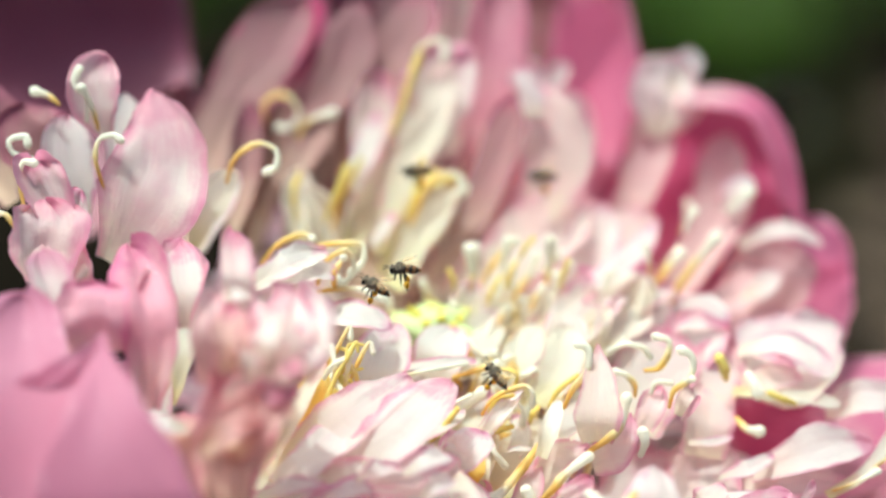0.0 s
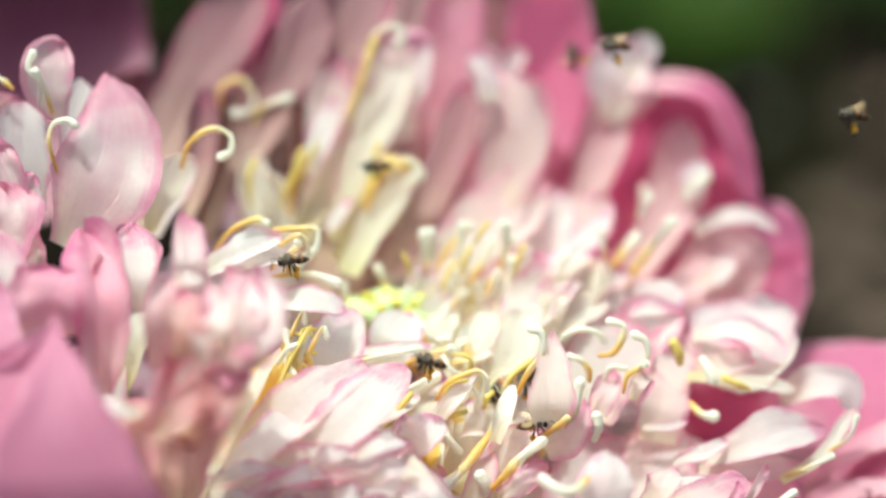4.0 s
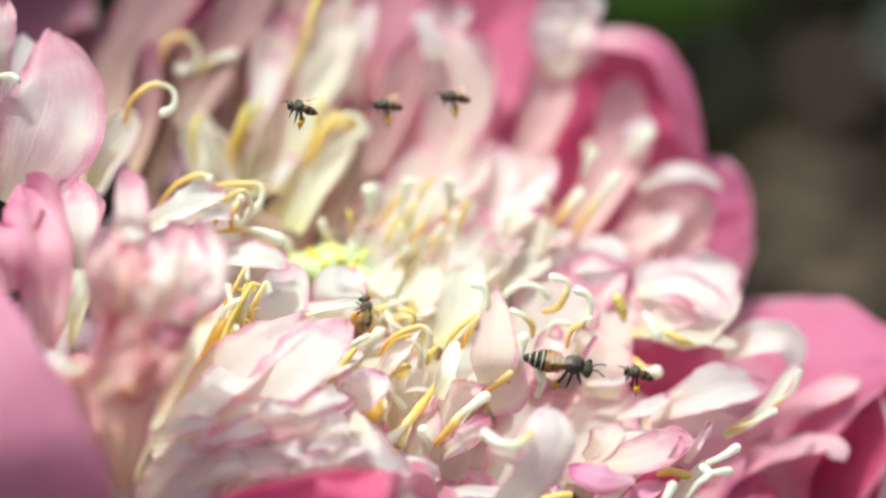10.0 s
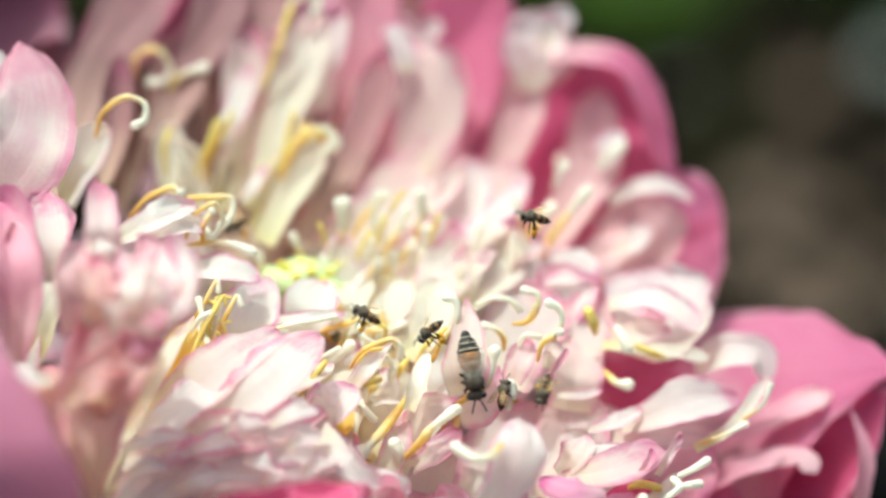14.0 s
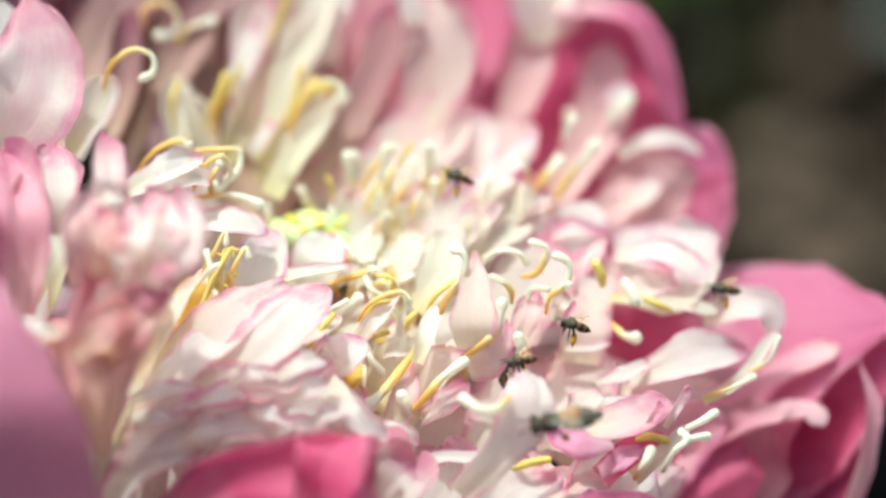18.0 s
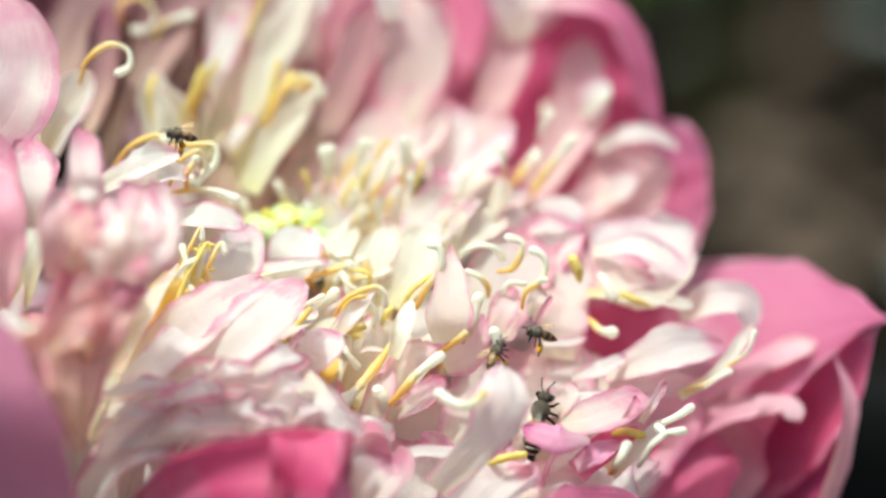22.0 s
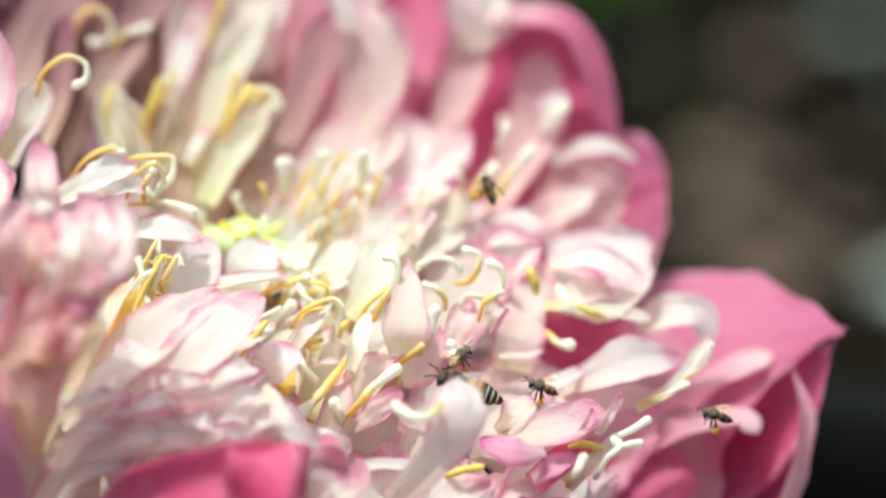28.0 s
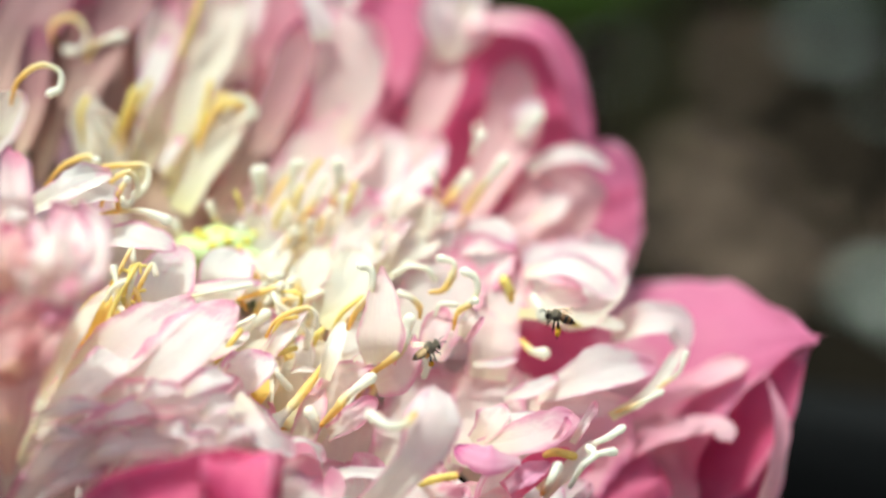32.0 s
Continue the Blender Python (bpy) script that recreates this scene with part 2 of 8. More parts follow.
_p.inputs["Roughness"].default_value, _p.inputs["Specular IOR Level"].default_value = 0.5, 0.3
bumped(_nt, _p, _n, 0.3, 0.0004)
_t = _nt.nodes.new("ShaderNodeBsdfTranslucent")
_nt.links.new(_c, _t.inputs[0])
_m = _nt.nodes.new("ShaderNodeMixShader")
_m.inputs[0].default_value = 0.5
_nt.links.new(_p.outputs[0], _m.inputs[1])
_nt.links.new(_t.outputs[0], _m.inputs[2])
_nt.links.new(_m.outputs[0], _nt.nodes["Material Output"].inputs[0])
POD = plain("green receptacle", (0.60, 0.68, 0.32), 0.6, 0.35, 250, 0.6, see=0.2)
CARPEL = plain("yellow green stigma", (0.80, 0.68, 0.10), 0.4, 0.2, 400, 0.3, see=0.2)
STALK = plain("green stalk", (0.10, 0.20, 0.05), 0.55, 0.25, 120, 0.4)
CHITIN = plain("black chitin", (0.020, 0.014, 0.010), 0.4, 0.4, 900, 0.5, spec=0.3)
FUZZ = plain("grey haired thorax", (0.15, 0.12, 0.09), 0.9, 0.7, 1800, 1.0, spec=0.2)
FUR = plain("grey furred thorax", (0.10, 0.078, 0.055), 0.9, 0.7, 1800, 1.0, spec=0.3)
BROWN = plain("brown chitin", (0.19, 0.085, 0.03), 0.35, 0.4, 900, 0.4)
AMBER = plain("amber chitin", (0.38, 0.15, 0.035), 0.4, 0.3, 900, 0.4)
GREYBAND = plain("pale hair band", (0.58, 0.49, 0.37), 0.8, 0.3, 2500, 0.8)
POLLEN = plain("orange pollen", (0.85, 0.42, 0.03), 0.85, 0.25, 1500, 1.0)
EYE = plain("dark compound eye", (0.02, 0.012, 0.01), 0.2, 0.3, 3000, 0.4)
WING, _nt, _p = material("clear wing")
_p.inputs["Base Color"].default_value = (0.50, 0.33, 0.17, 1)
_p.inputs["Roughness"].default_value = 0.25
_p.inputs["Alpha"].default_value = 0.42
_c = _nt.nodes.new("ShaderNodeTexCoord").outputs["Object"]
bumped(_nt, _p, noisy(_nt, _c, 1800, 3), 0.4, 0.0002)

SILVER = WING.copy()
SILVER.name = "silvery wing"
SILVER.node_tree.nodes["Principled BSDF"].inputs["Base Color"].default_value = (0.66, 0.60, 0.52, 1)
SILVER.node_tree.nodes["Principled BSDF"].inputs["Alpha"].default_value = 0.16
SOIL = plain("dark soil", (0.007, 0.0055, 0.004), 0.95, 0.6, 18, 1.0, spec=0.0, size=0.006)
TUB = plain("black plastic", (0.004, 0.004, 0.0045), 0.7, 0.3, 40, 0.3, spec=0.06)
LITTER = plain("dry brown leaf", (0.10, 0.062, 0.04), 0.8, 0.35, 60, 0.6, size=0.002)
PALE = plain("pale pebble", (0.34, 0.36, 0.32), 0.4, 0.2, 80, 0.4)
STONE = plain("brown stone", (0.16, 0.108, 0.076), 0.85, 0.4, 120, 0.8, size=0.004)
LEAF = plain("green leaf", (0.085, 0.15, 0.022), 0.45, 0.4, 40, 0.4, see=0.35, size=0.002)
REED = plain("olive reed", (0.11, 0.11, 0.035), 0.6, 0.4, 40, 0.4)
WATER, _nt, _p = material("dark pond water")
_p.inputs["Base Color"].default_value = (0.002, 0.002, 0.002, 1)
_p.inputs["Roughness"].default_value = 0.08
_p.inputs["Specular IOR Level"].default_value = 0.08
_c = _nt.nodes.new("ShaderNodeTexCoord").outputs["Object"]
bumped(_nt, _p, noisy(_nt, _c, 14, 3), 0.3, 0.01)


# ---- mesh helpers ----
def mesh_of(name, bm, mat, smooth=True):
    me = bpy.data.meshes.new(name)
    bm.to_mesh(me)
    bm.free()
    for poly in me.polygons:
        poly.use_smooth = smooth
    me.materials.append(mat)
    return me


def part(name, bm, mat, parent, label=""):
    ob = new(name, mesh_of(name, bm, mat))
    ob.parent = parent
    return tagged(ob, label) if label else ob


def thing(name, m, label, category, group="", kind=""):
    ob = new(name)
    ob.empty_display_size = 0.01
    ob.matrix_basis = m
    return tagged(ob, label, category, group, kind)


def bend(a, b, c, t):
    """Point at t on the curve that runs from a through b to c."""
    k = b * 2 - (a + c) * 0.5
    return a * (1 - t) ** 2 + k * (2 * t * (1 - t)) + c * t * t


def sheet(base, mid, tip, width, face, cup=0.15, fat=1.4, blunt=0.6, ruffle=0.05, curl=0.0, seed=0, foot=0.25, nu=14, nv=22, twist=0.0, keel=0.0):
    """A petal in mm: spine through three points, widest past the middle, cupped, waved and curled at the tip."""
    a, b, c = (Vector(p) * MM for p in (base, mid, tip))
    width = width * MM
    f = Vector(face).normalized()
    bm = bmesh.new()
    layer = bm.loops.layers.uv.new("UVMap")
    rows, uvs = [], {}
    length = (c - a).length
    for j in range(nv + 1):
        v = 1 - (1 - j / nv) ** 1.55
        p = bend(a, b, c, v)
        t = (bend(a, b, c, min(1, v + 0.03)) - bend(a, b, c, max(0, v - 0.03))).normalized()
        s = t.cross(f)
        s = s.normalized() if s.length > 1e-6 else Vector((1, 0, 0))
        s = Matrix.Rotation(radians(twist) * (v - 0.5), 3, t) @ s
        n = s.cross(t)
        w = math.sin(math.pi * min(1, 0.001 + v) ** fat) ** blunt if v < 1 else 0.0
        w = max(w, foot * (1 - v) ** 0.8, 0.015) * width * 0.5
        w *= 1 + 0.10 * noise.noise((seed * 3.1, v * 3.5, 7.0))
        row = []
        for i in range(nu + 1):
            u = 2 * i / nu - 1
            wave = noise.noise((seed * 1.7 + u * 1.3, v * 3.2, seed * 0.37)) * (0.35 + abs(u) ** 1.5) * (0.3 + v)
            fine = noise.noise((seed + u * 3.7, v * 8.0, 3.3)) * abs(u) ** 2 * 0.35 * v
            crease = noise.noise((seed * 5.1 + u * 4.5, v * 1.2, 2.0)) * 0.5 * (0.4 + v)
            lift = cup * w * 2 * u * u + keel * w * 2 * abs(u) + ruffle * width * (wave * 2.3 + fine * 1.6 + crease) + curl * length * max(0, v - 0.6) ** 2 * 3
            roll = noise.noise((seed * 4.7, 3.0 if u > 0 else -3.0, v * 1.6)) * max(0, abs(u) - 0.62) ** 2 * 5.5
            fold = math.sin((u * 2.4 + noise.noise((seed * 0.9, v * 1.3, 8.0)) * 2.2) * math.pi) * noise.noise((seed * 6.3, v * 2.0, u * 1.1))
            lift += w * roll * (0.4 + v) + ruffle * width * fold * 0.9 * (0.3 + v)
            jag = 1 + 0.11 * noise.noise((seed * 2.3 + 9 * u, v * 9, 1.0))
            vert = bm.verts.new(p + s * (u * w * jag * (1 - 0.25 * abs(cup) * u * u)) + n * lift
                                + t * (length * 0.03 * noise.noise((seed, u * 2.5, 5.0)) * v * v))
            uvs[vert] = ((u + 1) / 2, v)
            row.append(vert)
        rows.append(row)
    for j in range(nv):
        for i in range(nu):
            face_ = bm.faces.new((rows[j][i], rows[j][i + 1], rows[j + 1][i + 1], rows[j + 1][i]))
            for loop in face_.loops:
                loop[layer].uv = uvs[loop.vert]
    return bm


def tube(points, radii, sides=8, cap=True, span=None):
    """A round rod through points (metres) with a radius at each."""
    bm = bmesh.new()
    rings = []
    up = Vector((0.3, -0.8, 0.5))
    for k, (p, r) in enumerate(zip(points, radii)):
        t = (points[min(k + 1, len(points) - 1)] - points[max(k - 1, 0)]).normalized()
        s = t.cross(up)
        s = s.normalized() if s.length > 1e-6 else Vector((1, 0, 0))
        n = s.cross(t)
        rings.append([bm.verts.new(p + (s * math.cos(q) + n * math.sin(q)) * r)
                      for q in (2 * math.pi * i / sides for i in range(sides))])
    for r0, r1 in zip(rings, rings[1:]):
        for i in range(sides):
            bm.faces.new((r0[i], r0[(i + 1) % sides], r1[(i + 1) % sides], r1[i]))
    if cap:
        for ring_, way, r, p in ((rings[-1], 1, radii[-1], points[-1]), (rings[0], -1, radii[0], points[0])):
            t = (points[-1] - points[-2]).normalized() if way > 0 else (points[0] - points[1]).normalized()
            last = ring_
            for a in (0.5, 0.85):
                nxt = [bm.verts.new(p + (v.co - p) * math.cos(a * math.pi / 2) + t * r * math.sin(a * math.pi / 2)) for v in ring_]
                for i in range(sides):
                    bm.faces.new((last[i], last[(i + 1) % sides], nxt[(i + 1) % sides], nxt[i]))
                last = nxt
            bm.faces.new(last)
        bmesh.ops.recalc_face_normals(bm, faces=bm.faces)
    if span:
        layer = bm.loops.layers.uv.new("UVMap")
        bm.verts.index_update()
        last = len(points) - 1
        for face_ in bm.faces:
            for loop in face_.loops:
                k = loop.vert.index // sides
                loop[layer].uv = (0.5, span[0] + (span[1] - span[0]) * (k / last if k <= last else float(k <= last + 2)))
    return bm


def spline(pts, n):
    """n + 1 points on a smooth line through pts (mm to metres)."""
    q = [Vector(p) * MM for p in pts]
    q = [q[0] * 2 - q[1]] + q + [q[-1] * 2 - q[-2]]
    out = []
    m = len(q) - 3
    for k in range(n + 1):
        x = k / n * m
        i = min(int(x), m - 1)
        t = x - i
        a, b, c, d = q[i:i + 4]
        out.append(0.5 * (2 * b + (c - a) * t + (2 * a - 5 * b + 4 * c - d) * t * t + (3 * b - a - 3 * c + d) * t ** 3))
    return out


def blob(rx, ry, rz, at=(0, 0, 0), seg=14, rings=10, rough=0.0, seed=0):
    bm = bmesh.new()
    bmesh.ops.create_uvsphere(bm, u_segments=seg, v_segments=rings, radius=1)
    for v in bm.verts:
        k = 1 + rough * noise.noise(v.co * 1.7 + Vector((seed * 3.3, 0, 0))) + rough * 0.4 * noise.noise(v.co * 5 + Vector((seed, 2, 0)))
        v.co = Vector((v.co.x * rx * k + at[0], v.co.y * ry * k + at[1], v.co.z * rz * k + at[2]))
    return bm


# ---- the lotus ----
lotus = thing("lotus_flower", LOTUS, "many-petalled pink and white lotus in full bloom with yellow stamens", "flower")
count = [0]


def petal(kind, base, mid, tip, width, face=(0, -1, 0.2), cup=0.15, fat=1.4, blunt=0.48, ruffle=0.05, curl=0.0, foot=0.25, twist=0.0, keel=0.0, name="petal"):
    count[0] += 1
    return part(name, sheet(base, mid, tip, width, face, cup, fat, blunt, ruffle, curl, count[0], foot, twist=twist, keel=keel), PETALS[kind], lotus)


def eased(values, x):
    """Value at x (0 to 1) of a row of evenly spaced values, eased from one to the next."""
    q = x * (len(values) - 1)
    i = min(int(q), len(values) - 2)
    f = q - i
    f = 0.5 * f + 0.5 * f * f * (3 - 2 * f)
    return values[i] * (1 - f) + values[i + 1] * f


def lobe(kind, spine, widths, face=(0, -1, 0.2), cup=20, roll=(0, 0), ruffle=0.05, point=0.22, nu=16, nv=26):
    """A petal along a line in mm: cup bends the blade, roll curls its two margins (degrees), point is how much of the end is rounded off."""
    count[0] += 1
    seed = count[0]
    line = spline(spine, 80)
    length = sum((b - a).length for a, b in zip(line, line[1:]))
    f = Vector(face).normalized()
    bm = bmesh.new()
    layer = bm.loops.layers.uv.new("UVMap")
    rows, uvs, before = [], {}, None
    widest = max(widths) * MM
    for j in range(nv + 1):
        v = 1 - (1 - j / nv) ** 1.3
        k = min(int(v * 80), 79)
        p = line[k].lerp(line[k + 1], v * 80 - k)
        t = (line[min(k + 3, 80)] - line[max(k - 2, 0)]).normalized()
        s = t.cross(f)
        if before is not None:
            s = s * (s.length if s.dot(before) > 0 else -s.length) + before * 0.6
        s = (s - t * s.dot(t)).normalized()
        before = s
        n = s.cross(t)
        w = eased(widths, v) * MM * 0.5
        if point and v > 1 - point:
            w *= math.sqrt(max(0.0, 1 - ((v - 1 + point) / point) ** 2))
        w = max(w * (1 + 0.12 * noise.noise((seed * 3.1, v * 3.5, 7.0))), 0.02 * widest)
        row = [None] * (nu + 1)
        half = nu // 2
        for side in (-1, 1):
            section = [(0.0, 0.0)]
            for i in range(1, half + 1):
                turn = radians(cup) * i / half + radians(roll[0] if side < 0 else roll[1]) * max(0.0, (i / half - 0.45) / 0.55) ** 1.4 * min(1, 0.3 + 1.2 * v)
                section.append((section[-1][0] + math.cos(turn), section[-1][1] + math.sin(turn)))
            wide = w / max(q[0] for q in section)
            for i in range(half + 1):
                if i == 0 and side > 0:
                    continue
                a = i / half
                x, lift = section[i][0] * wide, section[i][1] * wide
                u = side * a
                wave = noise.noise((seed * 1.7 + u * 1.3, v * 3.4, seed * 0.37)) * (0.35 + a ** 1.5) * (0.3 + v)
                fine = noise.noise((seed + u * 3.7, v * 9.0, 3.3)) * a * a * (0.3 + v)
                fold = math.sin((u * 2.2 + noise.noise((seed * 0.9, v * 1.3, 8.0)) * 2.2) * math.pi) * noise.noise((seed * 6.3, v * 2.0, u * 1.1))
                jag = 1 + 0.09 * noise.noise((seed * 2.3 + 3 * u, v * 9, 1.0)) * a
                vert = bm.verts.new(p + s * (side * x * jag) + n * (lift + ruffle * widest * (wave * 2.0 + fine * 0.9 + fold * 0.8))
                                    + t * (length * 0.04 * noise.noise((seed, u * 2.5, 5.0)) * v * v))
                uvs[vert] = ((u + 1) / 2, v)
                row[nu // 2 + side * i] = vert
        rows.append(row)
    for j in range(nv):
        for i in range(nu):
            face_ = bm.faces.new((rows[j][i], rows[j][i + 1], rows[j + 1][i + 1], rows[j + 1][i]))
            for loop in face_.loops:
                loop[layer].uv = uvs[loop.vert]
    return part("petal", bm, PETALS[kind], lotus)


def stamen(pts, thick=0.45, split=0.5, bulb=1.35):
    """Yellow anther that ends in an ivory, club-tipped, often hooked appendage."""
    line = spline(pts, 18)
    k = max(1, int(18 * split))
    r = thick * 0.7 * MM
    out = None
    if split > 0:
        rad = [r * (0.82 + 0.10 * noise.noise((i * 0.5, count[0] * 1.7, 0))) * (0.55 + 0.45 * min(1, i / 6)) for i in range(k + 1)]
        out = part("anther", tube(line[:k + 1], rad, 8, True, (0.0, 1.0 if split >= 1 else 0.5)), ANTHER if split >= 1 else FILAMENT, lotus)
    if split < 1:
        rest = line[k:] if split > 0 else line
        m = len(rest) - 1
        rad = []
        for i in range(m + 1):
            x = i / m
            rad.append(r * (0.7 + (bulb - 0.7) * x ** 2 + 0.1 * noise.noise((i * 0.6, count[0] * 2.3, 4))))
        out = part("appendage", tube(rest, rad, 8, True, (0.5, 1.0) if split > 0 else (1.0, 1.0)), FILAMENT, lotus)
    count[0] += 1
    return out


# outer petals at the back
petal("shaded_plum", (-67.2, 43.5, 10.8), (-69.9, 55.5, 37.1), (-66.3, 42.7, 62.3), 39.5, face=(0.2, -1, -0.3), cup=0.2, fat=1.2, blunt=0.5, ruffle=0.02)
petal("shaded_mauve", (-35.8, 31.5, 2.2), (-30.9, 44.3, 29.5), (-24.8, 41.1, 55.4), 11.7, face=(0.3, -1, -0.35), cup=0.3, fat=1.2, ruffle=0.04)
petal("shaded_mauve", (-24.2, 31.5, -1.1), (-15, 52.3, 36.8), (-11.4, 47.5, 62.1), 39.1, face=(0.2, -1, -0.35), cup=0.15, fat=1.2, ruffle=0.03)
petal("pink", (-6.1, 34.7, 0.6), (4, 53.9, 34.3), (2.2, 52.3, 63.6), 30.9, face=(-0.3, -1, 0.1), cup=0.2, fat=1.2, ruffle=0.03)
petal("shaded_mauve", (-52.3, 31.5, -1.1), (-54.5, 42.7, 18.3), (-51.1, 42.7, 34.4), 15.2, face=(0.3, -1, -0.2), cup=0.3, fat=1.2)
petal("shaded_mauve", (-41.5, 39.5, 7.3), (-38.4, 42.7, 29.4), (-34.5, 41.1, 51.2), 9.4, face=(0.3, -1, -0.2), cup=0.35, fat=1.1)
petal("shaded_mauve", (-27.2, 37.9, 9), (-24, 41.1, 31.7), (-20.6, 41.1, 55.4), 8.0, face=(0.3, -1, -0.2), cup=0.35, fat=1.1)
petal("shaded_mauve", (-31.5, 41.1, 5.7), (-29.2, 44.3, 27.8), (-28.2, 42.7, 51.4), 7.2, face=(0.3, -1, -0.2), cup=0.35, fat=1.1)
petal("pink", (15.1, 49.1, 6.6), (13, 50.7, 26.4), (7.4, 49.1, 52), 16.6, face=(-0.2, -1, 0.1), cup=0.2, fat=1.1, ruffle=0.02, foot=0.7)
petal("shell", (-7.1, 41.1, 9.9), (-4.6, 44.3, 33.7), (-2.9, 44.3, 56.6), 10.8, face=(-0.1, -1, -0.2), cup=0.35, fat=1.1)
petal("pale", (-14.8, 44.3, 10.7), (-11.4, 47.5, 33.9), (-8.8, 45.9, 58.5), 10.0, face=(0.1, -1, -0.2), cup=0.35, fat=1.1)


# petals standing on the near side
petal("flushed", (-57.7, 3.2, 23.8), (-59.4, 1.6, 29.1), (-58, 3.2, 35), 7.7, cup=0.3, blunt=0.45, ruffle=0.08)
petal("white", (-61, 4.8, 11.4), (-62.7, 3.2, 19.1), (-63.5, 4.8, 26.8), 8.1, cup=0.2, blunt=0.5)
petal("white", (-56.3, 8, 14.7), (-56.3, 8, 22.5), (-55.8, 9.6, 30), 5.5, cup=0.2)
petal("shaded_mauve", (-64.8, 9.6, 17.1), (-68.5, 8, 23.3), (-70.1, 8, 28.8), 11.0, cup=0.2, blunt=0.5)
petal("shaded_mauve", (-72.1, 11.2, 14.8), (-75.6, 12.8, 22.7), (-76.4, 12.8, 32.2), 11.9, cup=0.2, blunt=0.5)
petal("flushed", (-62.7, -4.8, 10.4), (-64.3, -6.4, 15.7), (-66.9, -4.8, 20.5), 7.2, cup=0.5, blunt=0.4, ruffle=0.14, twist=-10)
petal("flushed", (-65.7, -9.6, 3.5), (-64, -11.2, 9.5), (-64.8, -8, 15.2), 11.2, face=(0.2, -1, 0.4), cup=0.2, blunt=0.4, ruffle=0.12, twist=27)
petal("white", (-61.2, -4.8, 5.9), (-61.7, -6.4, 11.1), (-60.5, -6.4, 16.4), 6.1, cup=0.3, ruffle=0.14, twist=-26)
petal("pale", (-58.4, -8, -1), (-61.5, -12.8, 5), (-63.1, -9.6, 9.6), 8.2, cup=0.3, ruffle=0.1, twist=11)
petal("blush", (-50.8, -17.6, -11.3), (-50.1, -20.8, -3.9), (-49.9, -19.2, 5.7), 5.9, face=(0.6, -1, 0), cup=0.3, ruffle=0.05)
petal("flushed", (-49, -8, -1.7), (-46.6, -11.2, 4.3), (-46.3, -9.6, 9.7), 7.9, face=(0.2, -1, 0.2), cup=0.2, fat=1.6, blunt=0.5, ruffle=0.06)
petal("cream", (-49.9, 9.6, -15.2), (-52.6, 12.8, -7.4), (-54.4, 14.4, -1), 5.5, cup=0.3)


# hooked petals behind the heart
petal("cream", (-47.1, 9.6, 7.6), (-43.8, 8, 13.9), (-40.3, 6.4, 19.3), 6.3, face=(-0.4, -1, 0.4), cup=0.25, fat=1.5, ruffle=0.06)
petal("shaded_mauve", (-43.3, 23.5, 8.6), (-40.8, 26.7, 20.2), (-40.5, 28.3, 30.1), 5.1, cup=0.3, fat=1.3)
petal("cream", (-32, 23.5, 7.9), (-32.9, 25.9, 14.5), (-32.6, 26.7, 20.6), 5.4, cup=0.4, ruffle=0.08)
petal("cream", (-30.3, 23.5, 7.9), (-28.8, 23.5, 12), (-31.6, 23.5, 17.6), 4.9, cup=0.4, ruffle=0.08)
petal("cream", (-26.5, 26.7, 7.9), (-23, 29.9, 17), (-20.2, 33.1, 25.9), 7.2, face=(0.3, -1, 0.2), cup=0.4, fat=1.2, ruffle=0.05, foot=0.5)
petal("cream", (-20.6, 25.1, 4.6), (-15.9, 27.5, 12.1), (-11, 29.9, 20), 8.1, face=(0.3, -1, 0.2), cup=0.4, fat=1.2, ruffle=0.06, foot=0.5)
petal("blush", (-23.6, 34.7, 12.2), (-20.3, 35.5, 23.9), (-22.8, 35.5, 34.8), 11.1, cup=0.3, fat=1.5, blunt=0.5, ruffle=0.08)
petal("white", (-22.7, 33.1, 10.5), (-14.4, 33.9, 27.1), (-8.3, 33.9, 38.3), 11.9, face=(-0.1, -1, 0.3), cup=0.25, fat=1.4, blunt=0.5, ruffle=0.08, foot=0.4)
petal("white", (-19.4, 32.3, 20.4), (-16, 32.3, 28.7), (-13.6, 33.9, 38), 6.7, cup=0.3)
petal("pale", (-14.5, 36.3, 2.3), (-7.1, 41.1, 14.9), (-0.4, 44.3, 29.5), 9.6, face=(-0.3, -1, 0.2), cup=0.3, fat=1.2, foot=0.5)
petal("shaded_mauve", (-19.7, 39.5, -1), (-8.9, 44.3, 14.1), (-1.2, 49.1, 28.8), 15.0, face=(-0.3, -1, 0.2), cup=0.3, fat=1.2, foot=0.5)
petal("white", (-0.4, 42.7, 29.4), (0.1, 41.9, 33.5), (-0.8, 41.9, 36.9), 6.1, cup=0.3, ruffle=0.1, twist=3)
petal("pale", (-2.8, 41.1, 10.7), (2.2, 42.7, 22.6), (2.2, 44.3, 32.4), 16.7, cup=0.3, fat=1.4, blunt=0.5, ruffle=0.08)
petal("white", (5.6, 42.7, 18.3), (4.7, 42.7, 26.8), (2.6, 42.7, 31.1), 9.7, cup=0.3, ruffle=0.1, twist=-13)
petal("white", (2.2, 41.9, 31.8), (4.4, 41.9, 34.3), (6, 41.9, 36.9), 3.9, cup=0.3)

